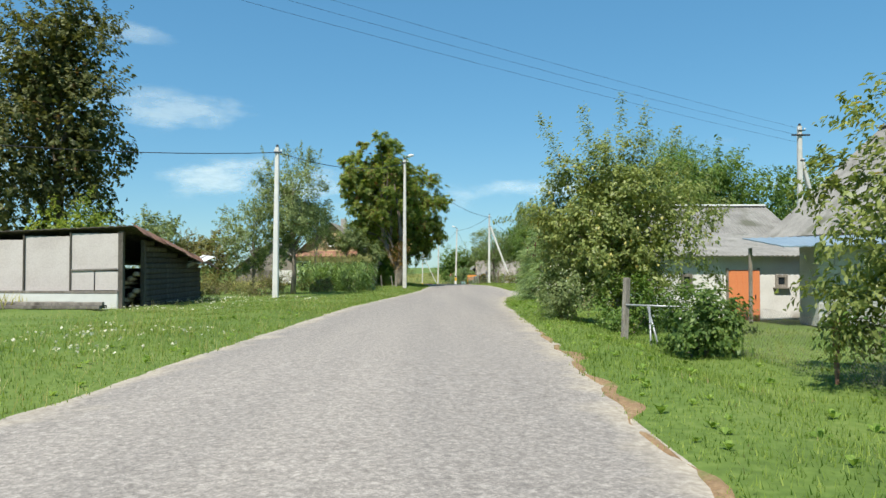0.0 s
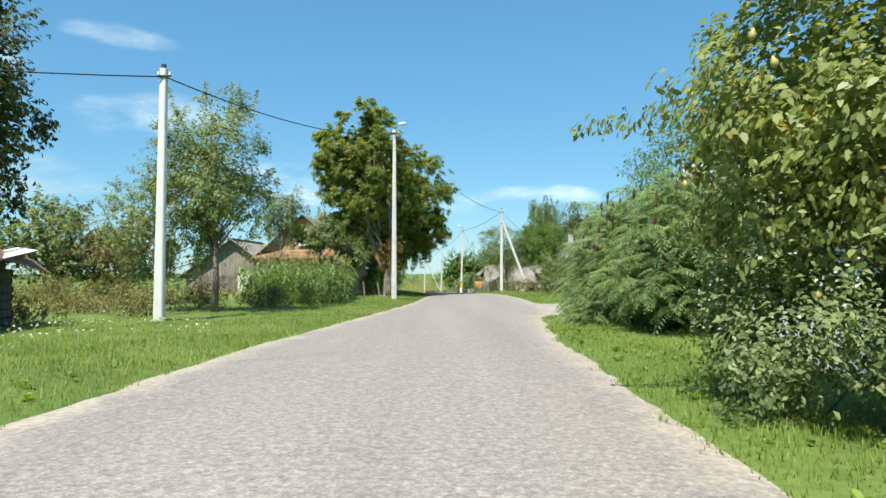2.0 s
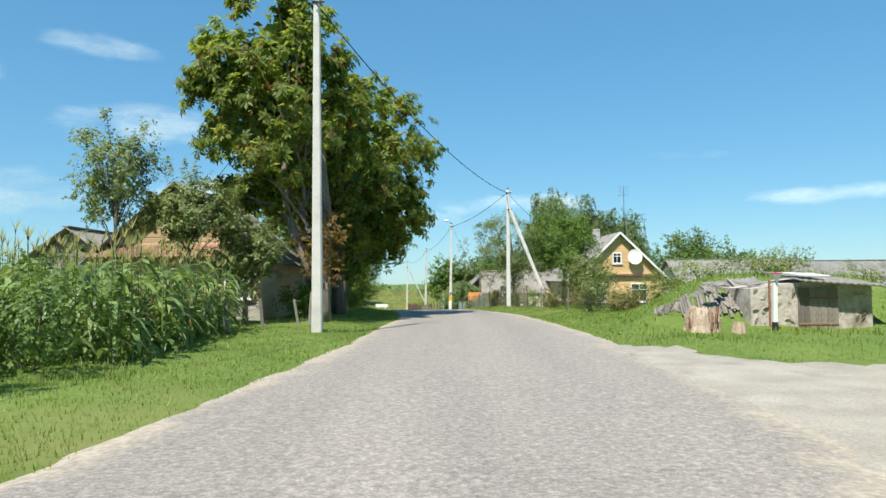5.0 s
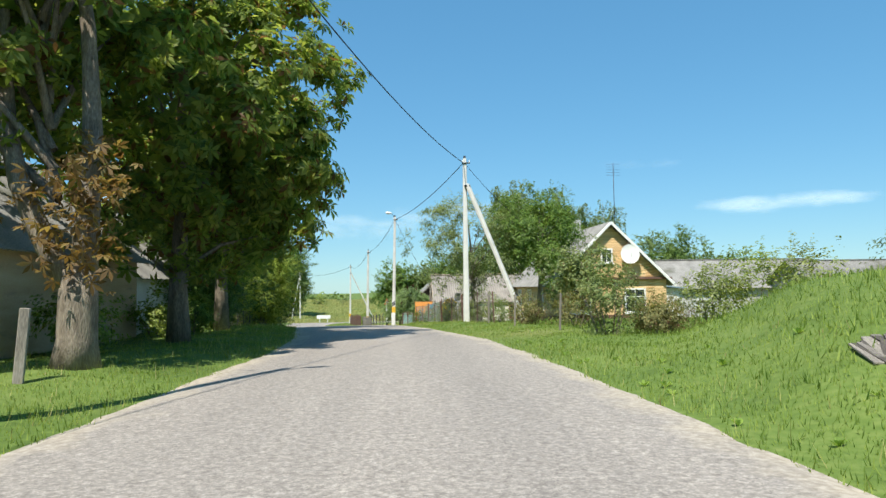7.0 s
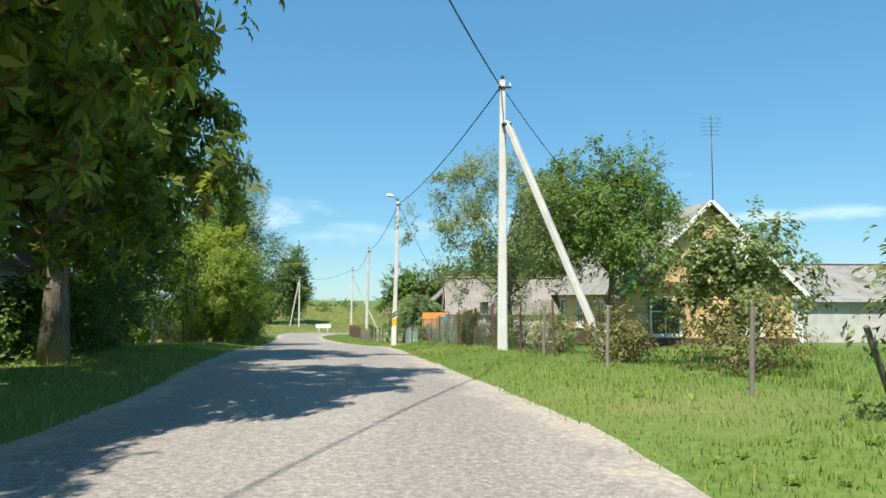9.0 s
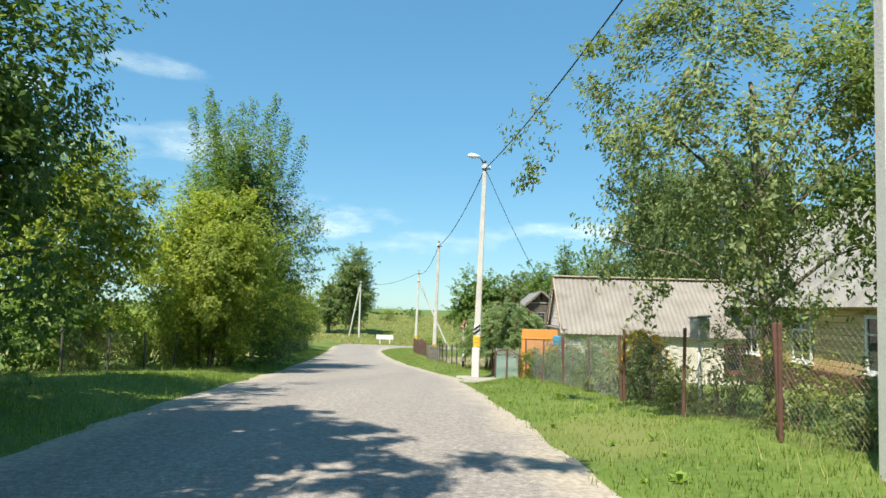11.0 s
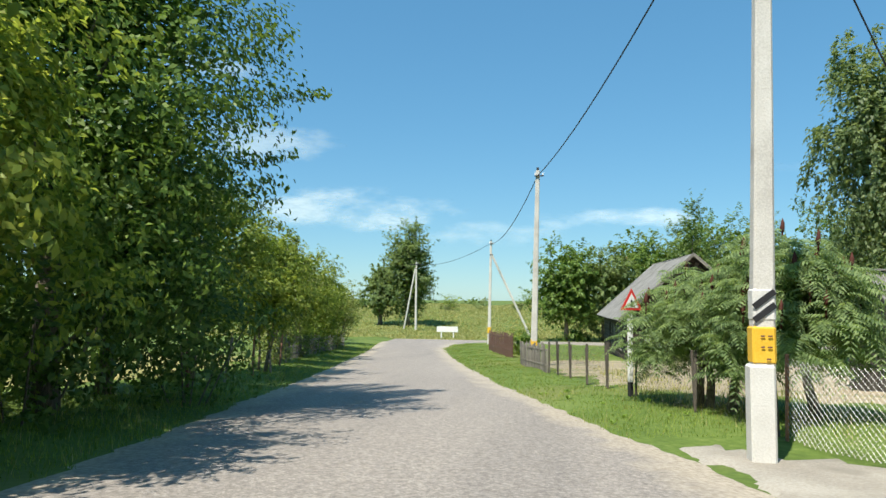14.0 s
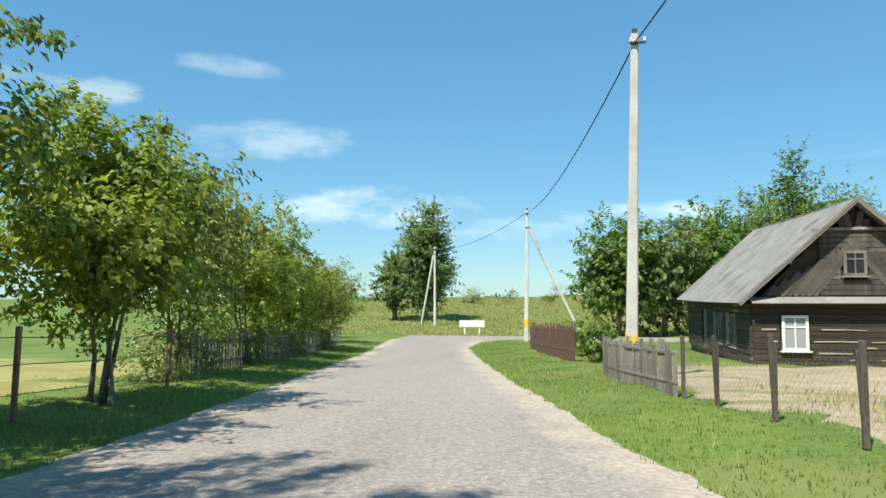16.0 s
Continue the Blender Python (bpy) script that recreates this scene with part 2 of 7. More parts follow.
PLASTER = material("old_white_plaster", [(0.58, 0.56, 0.52), (0.70, 0.68, 0.64), (0.76, 0.75, 0.71)], 1.3, 0.92, 0.3, 30.0, (0.42, 0.39, 0.34), 0.9, 0.6)
PANEL = material("pinkish_cement_sheet", [(0.44, 0.385, 0.36), (0.53, 0.475, 0.445), (0.60, 0.55, 0.52)], 0.9, 0.92, 0.25, 30.0, (0.36, 0.32, 0.29), 0.9, 0.6, vary=0.08)
RUST = material("rusty_sheet", [(0.17, 0.08, 0.05), (0.27, 0.14, 0.09), (0.37, 0.23, 0.16)], 2.2, 0.8, 0.4, 30.0, (0.09, 0.05, 0.035), 1.0, 0.55)
BLUESHEET = material("blue_grey_sheet", [(0.20, 0.27, 0.33), (0.28, 0.36, 0.42)], 1.5, 0.55, 0.2, 25.0, (0.36, 0.38, 0.38), 0.9, 0.6, metal=0.2)
ORANGE = material("orange_paint", [(0.66, 0.27, 0.065), (0.74, 0.32, 0.085)], 1.8, 0.6, 0.2, 30.0, (0.55, 0.20, 0.05), 1.2, 0.62)
DOORORANGE = material("faded_orange_paint", [(0.64, 0.21, 0.085), (0.72, 0.26, 0.11)], 1.8, 0.65, 0.2, 30.0, (0.52, 0.19, 0.09), 1.5, 0.62)
PINKBOARD = material("pinkish_white_boards", [(0.66, 0.56, 0.49), (0.78, 0.69, 0.62), (0.85, 0.78, 0.72)], 2.2, 0.8, 0.3, 30.0, (0.52, 0.43, 0.36), 1.0, 0.6)
TEAL = material("teal_paint", [(0.20, 0.36, 0.33), (0.28, 0.45, 0.41)], 2.0, 0.55, 0.2, 30.0, (0.34, 0.42, 0.39), 2.0, 0.6)
BROWNPAINT = material("brown_paint", [(0.11, 0.055, 0.042), (0.17, 0.09, 0.07)], 2.0, 0.65, 0.25, 30.0, (0.22, 0.12, 0.09), 2.0, 0.6)
NETTING = material("old_netting", [(0.13, 0.115, 0.10), (0.21, 0.19, 0.165)], 4.0, 0.6, 0.1, 40.0, (0.16, 0.09, 0.06), 2.0, 0.55, metal=0.3)
METAL = material("galvanised_wire", [(0.34, 0.345, 0.34), (0.46, 0.465, 0.46)], 4.0, 0.5, 0.1, 40.0, (0.27, 0.23, 0.19), 2.0, 0.6, metal=0.6)
DARKMETAL = material("dark_metal", [(0.045, 0.045, 0.047), (0.08, 0.08, 0.082)], 4.0, 0.5, 0.1, 40.0, metal=0.5)
CABLE = material("black_cable", [(0.016, 0.017, 0.019), (0.03, 0.031, 0.034)], 5.0, 0.55, 0.1, 60.0)
BARK = material("bark", [(0.10, 0.082, 0.062), (0.19, 0.158, 0.12), (0.30, 0.255, 0.195)], 3.5, 0.95, 1.0, 22.0, (0.13, 0.13, 0.085), 1.5, 0.6, stretch=(2, 2, 0.5))
BARKPALE = material("split_wood", [(0.28, 0.19, 0.125), (0.43, 0.33, 0.24), (0.56, 0.47, 0.38)], 3.0, 0.9, 0.8, 25.0, (0.26, 0.13, 0.08), 2.2, 0.56, stretch=(3, 3, 0.5))
BIRCHBARK = material("birch_bark", [(0.50, 0.48, 0.44), (0.68, 0.66, 0.62)], 3.0, 0.8, 0.5, 20.0, (0.07, 0.06, 0.05), 2.5, 0.56, stretch=(0.6, 0.6, 3))
BLACKPAINT = material("black_paint", [(0.018, 0.018, 0.02), (0.035, 0.035, 0.037)], 3.0, 0.6, 0.1, 40.0)
YELLOWPAINT = material("yellow_paint", [(0.72, 0.42, 0.035), (0.80, 0.50, 0.06)], 3.0, 0.6, 0.1, 40.0, (0.62, 0.45, 0.15), 3.0, 0.64)
REDPAINT = material("red_paint", [(0.55, 0.035, 0.03), (0.62, 0.05, 0.04)], 3.0, 0.5, 0.1, 40.0)
BLUEPAINT = material("blue_cloth", [(0.03, 0.30, 0.58), (0.05, 0.36, 0.66)], 3.0, 0.45, 0.05, 40.0)
STONEWALL = material("rough_stone_wall", [(0.30, 0.26, 0.22), (0.46, 0.41, 0.35), (0.60, 0.55, 0.48)], 2.6, 0.95, 1.0, 9.0, (0.24, 0.20, 0.16), 1.2, 0.55)
PALEBOARD = material("pale_weathered_board", [(0.34, 0.31, 0.26), (0.44, 0.405, 0.345), (0.52, 0.485, 0.42)], 2.0, 0.9, 0.4, 30.0, (0.29, 0.25, 0.2), 1.1, 0.58, vary=0.1, stretch=(0.6, 2, 2))
REDSOIL = material("red_brown_soil", [(0.20, 0.125, 0.065), (0.28, 0.18, 0.095), (0.35, 0.25, 0.14)], 2.0, 0.95, 0.8, 24.0, (0.15, 0.17, 0.045), 1.6, 0.56)
DRYEARTH = material("dry_earth", [(0.26, 0.21, 0.135), (0.34, 0.28, 0.185), (0.42, 0.35, 0.24)], 0.8, 0.95, 0.9, 7.0, (0.20, 0.20, 0.085), 0.5, 0.56, stretch=(0.6, 2.5, 1))
DRYGRASS = material("dry_mown_grass", [(0.20, 0.19, 0.06), (0.29, 0.26, 0.09), (0.36, 0.31, 0.13)], 0.7, 0.95, 0.9, 11.0, (0.16, 0.19, 0.05), 0.4, 0.55)


def glass_material(name, tone):
    m = bpy.data.materials.new(name)
    m.use_nodes = True
    b = m.node_tree.nodes["Principled BSDF"]
    b.inputs["Base Color"].default_value = (*tone, 1)
    b.inputs["Roughness"].default_value, b.inputs["Specular IOR Level"].default_value = 0.06, 0.8
    return m


GLASS = glass_material("window_glass", (0.02, 0.025, 0.03))
CURTAINED = glass_material("glass_over_pale_curtain", (0.30, 0.32, 0.33))
L_APPLE = leaf_material("apple_leaf", (0.030, 0.058, 0.012), (0.060, 0.105, 0.020), (0.115, 0.165, 0.038), 0.25, 0.5, (0.24, 0.17, 0.05), 0.95)
L_GREY = leaf_material("greyish_leaf", (0.040, 0.058, 0.020), (0.080, 0.105, 0.038), (0.15, 0.175, 0.075), 0.25, 0.55, (0.20, 0.13, 0.06), 0.9, gain=2.45)
L_PEAR = leaf_material("pear_leaf", (0.055, 0.074, 0.020), (0.105, 0.130, 0.036), (0.185, 0.205, 0.072), 0.28, 0.42, (0.40, 0.30, 0.06), 0.95)
L_CHESTNUT = leaf_material("chestnut_leaf", (0.038, 0.062, 0.014), (0.086, 0.119, 0.025), (0.160, 0.178, 0.044), 0.46, 0.5, (0.20, 0.115, 0.045), 0.80, gain=2.55)
L_LIME = leaf_material("lime_leaf", (0.024, 0.030, 0.010), (0.052, 0.060, 0.018), (0.098, 0.100, 0.034), 0.22, 0.55, (0.15, 0.09, 0.04), 0.9)
L_BROWN = leaf_material("browned_leaf", (0.07, 0.045, 0.018), (0.14, 0.085, 0.03), (0.19, 0.14, 0.05), 0.3, 0.6, (0.10, 0.11, 0.03), 0.85, gain=1.7)
L_PLANTAIN = leaf_material("plantain_leaf", (0.075, 0.125, 0.022), (0.115, 0.175, 0.034), (0.165, 0.225, 0.05), 0.3, 0.7, gain=2.2)
L_YELLOW = leaf_material("yellowgreen_leaf", (0.055, 0.085, 0.016), (0.105, 0.145, 0.027), (0.185, 0.215, 0.048), 0.35, 0.5, (0.30, 0.26, 0.06), 0.94)
L_HAZEL = leaf_material("hazel_leaf", (0.066, 0.096, 0.018), (0.122, 0.160, 0.030), (0.205, 0.230, 0.052), 0.42, 0.5, (0.30, 0.26, 0.06), 0.94, gain=2.35)
L_DARK = leaf_material("dark_leaf", (0.028, 0.052, 0.014), (0.056, 0.095, 0.024), (0.105, 0.15, 0.038), 0.25, 0.5)
L_BIRCH = leaf_material("birch_leaf", (0.042, 0.066, 0.026), (0.078, 0.108, 0.044), (0.130, 0.165, 0.075), 0.3, 0.5)
L_SUMAC = leaf_material("sumac_leaf", (0.040, 0.064, 0.029), (0.074, 0.105, 0.046), (0.124, 0.160, 0.072), 0.38, 0.7, gain=3.0)
L_CORN = leaf_material("corn_leaf", (0.036, 0.056, 0.018), (0.070, 0.105, 0.032), (0.140, 0.178, 0.064), 0.2, 0.4, (0.20, 0.13, 0.06), 0.90, gain=2.5)
L_WOOD = leaf_material("far_wood_leaf", (0.044, 0.068, 0.024), (0.080, 0.115, 0.040), (0.130, 0.168, 0.062), 0.28, 0.6)
L_WEED = leaf_material("weed_leaf", (0.055, 0.060, 0.022), (0.10, 0.105, 0.038), (0.19, 0.165, 0.075), 0.3, 0.65, (0.15, 0.075, 0.045), 0.8)
L_RED = leaf_material("sumac_cone", (0.034, 0.009, 0.008), (0.054, 0.015, 0.012), (0.085, 0.028, 0.02), 0.0, 0.8, gain=1.3)
L_FLOWER = leaf_material("pale_flower", (0.55, 0.52, 0.42), (0.66, 0.64, 0.54), (0.76, 0.75, 0.68), 0.2, 0.6, gain=1.2)
L_PINK = leaf_material("rose_flower", (0.38, 0.03, 0.06), (0.50, 0.06, 0.10), (0.60, 0.14, 0.16), 0.2, 0.6, gain=1.3)
L_GOLD = leaf_material("gold_flower", (0.48, 0.30, 0.01), (0.54, 0.36, 0.015), (0.60, 0.42, 0.03), 0.2, 0.6, gain=1.4)
FRUIT = material("pear_fruit", [(0.36, 0.32, 0.09), (0.46, 0.41, 0.14)], 6.0, 0.45, 0.05, 40.0, (0.48, 0.24, 0.06), 6.0, 0.6)

# ---- helpers for shapes ----


def part(name, bm, mat, parent=None, label=""):
    """Links a bmesh, or a finished mesh, as one object under a thing or a part."""
    if isinstance(bm, bmesh.types.BMesh):
        data = bpy.data.meshes.new(name)
        bm.to_mesh(data)
        bm.free()
    else:
        data = bm
    if mat and not data.materials:
        data.materials.append(mat)
    ob = new(name, data)
    if parent is not None:
        ob.parent = parent
    return tagged(ob, label) if label else ob


def thing(name, place, turn=0.0, label="", category="", group="", kind=""):
    ob = new(name)
    ob.empty_display_size = 0.2
    ob.matrix_basis = pose(*place, 0, 0, turn)
    return tagged(ob, label, category, group, kind)


def mesh(name, verts, faces, mat=None, smooth=False):
    data = bpy.data.meshes.new(name)
    data.from_pydata([tuple(v) for v in verts], [], [tuple(f) for f in faces])
    if mat:
        data.materials.append(mat)
    if smooth:
        data.polygons.foreach_set("use_smooth", [True] * len(data.polygons))
    data.update()
    return data


BOXES = {}


def box_mesh(sx, sy, sz, bevel=0.0, mat=None):
    """A box about the middle of its foot, with chamfered edges; alike boxes share one mesh."""
    key = (round(sx, 3), round(sy, 3), round(sz, 3), bevel, mat.name if mat else "")
    if key not in BOXES:
        bm = bmesh.new()
        bmesh.ops.create_cube(bm, size=1.0, matrix=Matrix.LocRotScale((0, 0, sz / 2), None, (sx, sy, sz)))
        if bevel:
            bmesh.ops.bevel(bm, geom=bm.edges[:], offset=bevel, segments=1, affect="EDGES")
        data = bpy.data.meshes.new("box")
        bm.to_mesh(data)
        bm.free()
        if mat:
            data.materials.append(mat)
        BOXES[key] = data
    return BOXES[key]


def box(name, size, place, mat, parent=None, turn=(0, 0, 0), bevel=0.008, label=""):
    ob = new(name, box_mesh(*size, bevel, mat))
    ob.matrix_basis = pose(*place, *turn)
    if parent is not None:
        ob.parent = parent
    return tagged(ob, label) if label else ob


def tube(points, radii, sides=7, cap=True):
    """Verts and faces of a tapered tube along points."""
    verts, faces = [], []
    pts = [Vector(p) for p in points]
    for i, p in enumerate(pts):
        d = (pts[min(i + 1, len(pts) - 1)] - pts[max(i - 1, 0)]).normalized()
        a = d.orthogonal().normalized() if abs(d.z) < 0.99 else Vector((1, 0, 0))
        a = (a - d * a.dot(d)).normalized()
        b = d.cross(a)
        for k in range(sides):
            w = 2 * math.pi * k / sides
            verts.append(p + (a * math.cos(w) + b * math.sin(w)) * radii[i])
    for i in range(len(pts) - 1):
        for k in range(sides):
            k2 = (k + 1) % sides
            faces.append((i * sides + k, i * sides + k2, (i + 1) * sides + k2, (i + 1) * sides + k))
    if cap:
        faces.append(tuple(range(sides))[::-1])
        faces.append(tuple((len(pts) - 1) * sides + k for k in range(sides)))
    return verts, faces


class Heap:
    """Gathers verts and faces into one mesh."""

    def __init__(self):
        self.v, self.f = [], []

    def add(self, verts, faces):
        o = len(self.v)
        self.v.extend(verts)
        self.f.extend(tuple(i + o for i in f) for f in faces)

    def mesh(self, name, mat, smooth=True):
        return mesh(name, self.v, self.f, mat, smooth)


def quads(name, corners, mat):
    """One mesh from an array (n, k, 3) of n separate faces with k corners each."""
    n, k = corners.shape[:2]
    data = bpy.data.meshes.new(name)
    data.vertices.add(n * k)
    data.vertices.foreach_set("co", corners.astype(np.float32).ravel())
    data.loops.add(n * k)
    data.loops.foreach_set("vertex_index", np.arange(n * k, dtype=np.int32))
    data.polygons.add(n)
    data.polygons.foreach_set("loop_start", np.arange(0, n * k, k, dtype=np.int32))
    data.polygons.foreach_set("loop_total", np.full(n, k, dtype=np.int32))
    data.update(calc_edges=True)
    data.materials.append(mat)
    return data


def leaf_frames(n, rng, droop, outward, way=None):
    """Normals that face up and out of the crown, and a direction along each leaf, which follows its twig where one is given."""
    nrm = rng.normal(0, 0.40, (n, 3)) + [0, 0, 0.55]
    if outward is not None:
        nrm = nrm + outward * 0.95
    nrm /= np.linalg.norm(nrm, axis=1, keepdims=True) + 1e-9
    along = rng.normal(0, 1, (n, 3)) - [0, 0, droop * 1.6]
    if way is not None:
        along = along * 0.6 + way * 0.9
    along -= nrm * np.sum(along * nrm, 1, keepdims=True)
    along /= np.linalg.norm(along, axis=1, keepdims=True) + 1e-9
    return nrm, along, np.cross(nrm, along)


def leaf_quads(centres, size, rng, droop=0.3, aspect=0.5, outward=None, way=None, oval=False):
    """Pointed leaves at the centres, folded a little: four-cornered, or oval with six corners."""
    n = len(centres)
    nrm, along, side = leaf_frames(n, rng, droop, outward, way)
    s = size * rng.uniform(0.65, 1.35, n)[:, None]
    up = nrm * s * 0.12
    a = centres - along * s * 0.5
    b = centres + along * s * 0.5 - nrm * s * 0.1
    wide = side * s * aspect * 0.5
    if oval:
        p, q = centres - along * s * 0.2 + up * 0.8, centres + along * s * 0.2 + up * 0.6
        return np.stack([a, p + wide, q + wide * 0.86, b, q - wide * 0.86, p - wide], 1)
    return np.stack([a, centres + wide + up, b, centres - wide + up], 1)


def twig_leaves(starts, ways, lengths, per, rng, sag, fat):
    """Places of leaves along twigs, and the way that each twig runs."""
    n = len(starts)
    k = np.repeat(np.arange(n), per)
    t = rng.uniform(0.08, 1.0, n * per)[:, None]
    p = starts[k] + ways[k] * lengths[k][:, None] * t
    p[:, 2] -= sag * (lengths[k][:, None] * t * t)[:, 0]
    return p + rng.normal(0, 1, p.shape) * fat * (1.15 - 0.6 * t), ways[k]


def leaf_fans(centres, size, rng, droop=0.5, outward=None):
    """Hand-shaped leaves of five leaflets that hang a little from their middle."""
    n = len(centres)
    nrm, along, side = leaf_frames(n, rng, droop, outward)
    s = size * rng.uniform(0.7, 1.3, n)[:, None]
    out = []
    for deg, ln in ((-95, 0.6), (-45, 0.9), (0, 1.0), (45, 0.9), (95, 0.6)):
        c, d = math.cos(radians(deg)), math.sin(radians(deg))
        way, across = along * c + side * d, side * c - along * d
        tip = centres + way * s * ln - nrm * s * ln * 0.28
        mid = centres + way * s * ln * 0.62 - nrm * s * ln * 0.06
        out.append(np.stack([centres, mid + across * s * ln * 0.17, tip, mid - across * s * ln * 0.17], 1))
    return np.concatenate(out)


# ---- the lie of the land ----
ROAD_Y = [-60, 0, 6, 12, 19, 33, 37, 43.5, 50, 64, 71.5, 77.5, 83.6, 89.5, 95, 98, 106, 114, 128, 141, 160, 172, 200]
ROAD_Z = [1.0, 0, -0.12, -0.18, -0.25, -0.43, -0.51, -0.59, -0.65, -0.82, -0.96, -1.19, -1.5, -1.91, -2.3, -2.48, -2.9, -3.3, -3.95, -4.35, -4.9, -5.2, -5.3]
LEFT_Y = [-60, 0, 6, 12, 20, 25, 31, 40, 47, 52, 60, 66, 72, 77, 85, 92, 99, 107, 119, 131, 141, 146]
LEFT_X = [-3.95, -3.95, -3.95, -3.83, -3.6, -3.45, -2.9, -2.25, -1.65, -1.5, -1.15, -1.4, -2.3, -3.0, -4.15, -5.4, -6.6, -7.75, -9.7, -11.6, -13.3, -13.9]
RIGHT_Y = [-60, 0, 4, 11, 16, 20, 26, 33, 39, 42, 50, 55, 62, 69, 74, 79, 84, 90, 96, 99, 105, 115, 127, 135, 141, 146]
RIGHT_X = [1.5, 1.5, 1.62, 1.98, 2.15, 2.25, 2.42, 3.0, 4.1, 4.25, 4.75, 4.65, 4.45, 3.45, 2.75, 2.25, 1.8, 1.3, 0.6, -0.15, -1.6, -3.7, -5.9, -7.2, -7.2, -7.2]


def road_z(y):
    return np.interp(y, ROAD_Y, ROAD_Z)


def left_x(y):
    return np.interp(y, LEFT_Y, LEFT_X)


def right_x(y):
    return np.interp(y, RIGHT_Y, RIGHT_X)


def smooth(a, b, v):
    w = np.clip((v - a) / (b - a), 0, 1)
    return w * w * (3 - 2 * w)


def ripple(x, y):
    return 0.04 * np.sin(x * 1.3 + 0.7 * y) * np.sin(y * 0.9 - 0.4 * x) + 0.03 * np.sin(2.9 * x - 1.7 * y) + 0.02 * np.sin(5.1 * y + 3.7 * x)


def ragged_edge(x, y):
    """How far the turf reaches over the edge of the road, here more and there less."""
    s = np.where(x > 0, 1.7, 0.0)
    return 0.10 * np.sin(2.3 * y + np.sin(0.9 * y) + s) * np.sin(0.71 * y - s) + 0.06 * np.sin(5.7 * y + 2 * s) + 0.04 * np.sin(11.3 * y + s)


def shoulder(y):
    """Width of the bare sandy strip between asphalt and turf."""
    return np.interp(y, [0, 20, 50, 58, 72, 80, 95, 105, 120], [0.02, 0.10, 0.12, 0.22, 0.2, 0.22, 0.28, 0.42, 0.4])


def ground_z(x, y):
    """Height of the grass at a place: level with the road, a little bank, the cellar's mound, and the hill beyond the bend."""
    x, y = np.asarray(x, float), np.asarray(y, float)
    z = road_z(y)
    out = np.maximum(np.maximum(left_x(y) - x, x - right_x(y)), -2.0)
    cross_road = smooth(142.5, 143.5, y) * (1 - smooth(149.5, 150.5, y)) * smooth(-14.5, -13.5, x)
    out = np.where(y > 141.0, np.where(cross_road > 0.5, -0.6, np.minimum(np.abs(out), 2.0) * np.sign(out)), out)
    z = z + 0.13 * smooth(0.2, 1.7, out) + ripple(x, y) * smooth(0.1, 1.2, out) * 0.8
    z = z - 0.14 * (1 - smooth(-0.42, 0.02, out + ragged_edge(x, y)))
    # the land falls away a little to the far left and right
    z = z - 0.5 * smooth(14, 60, -x) - 1.6 * smooth(60, 400, np.abs(x))
    # the yards beside the white house lie lower than the road
    z = z - 0.36 * smooth(0.7, 2.4, x - right_x(y)) * (1 - smooth(22, 28, y)) * smooth(-20, 0, y)
    # the mound over the cellar
    z = z + 1.5 * np.exp(-(((x - 10.9 - 0.3 * (y - 51)) / 4.1) ** 4 + ((y - 54.8) / 5.8) ** 4)) * smooth(48.4, 51.2, y + 0.25 * (10 - x) * (x < 10))
    # the flat side track and the path to the gate
    flat = smooth(35.2, 36.8, y) * (1 - smooth(45.2, 47.0, y + 0.5 * np.maximum(x - 4.5, 0))) * smooth(2.8, 3.8, x) * (1 - smooth(14, 18, x))
    flat = np.maximum(flat, smooth(90.8, 91.9, y) * (1 - smooth(96.0, 97.2, y)) * smooth(0.2, 1.0, x) * (1 - smooth(4.4, 5.4, x)))
    z = z * (1 - flat) + (road_z(y) - 0.04 + 0.3 * ripple(x, y)) * flat
    # the hill behind the bend
    far = smooth(152, 235, y)
    hill = 3.6 * far * (0.75 + 0.25 * np.sin(x * 0.035 + 0.8)) + 0.35 * np.sin(x * 0.13 + y * 0.05) * far
    z = z + hill - 9.0 * smooth(250, 420, y)
    return z - 16.0 * smooth(400, 1500, y)


def gz(x, y):
    return float(ground_z(x, y))


def spaced(*spans):
    out = []
    for a, b, s in spans:
        out += list(np.arange(a, b - 1e-6, s))
    return np.array(out + [spans[-1][1]])


def ground():
    xs = spaced((-2600, -600, 250), (-600, -120, 60), (-120, -40, 8), (-40, -16, 2.0), (-16, -9, 0.5), (-9, 6, 0.25), (6, 14, 0.5), (14, 40, 2.0), (40, 120, 8), (120, 600, 60), (600, 2600, 250))
    ys = spaced((-600, -120, 60), (-120, -20, 10), (-20, 2, 1.5), (2, 160, 0.5), (160, 260, 4), (260, 600, 30), (600, 4200, 300))
    gx, gy = np.meshgrid(xs, ys)
    zz = ground_z(gx, gy)
    nx, ny = len(xs), len(ys)
    verts = np.stack([gx.ravel(), gy.ravel(), zz.ravel()], 1)
    i = np.arange(ny - 1)[:, None] * nx + np.arange(nx - 1)[None]
    faces = np.stack([i, i + 1, i + 1 + nx, i + nx], -1).reshape(-1, 4)
    ob = new("ground", mesh("ground", verts, faces.tolist(), SOIL, True))
    return tagged(ob, "green mown grass verges and rough meadow", "ground", kind="structure")


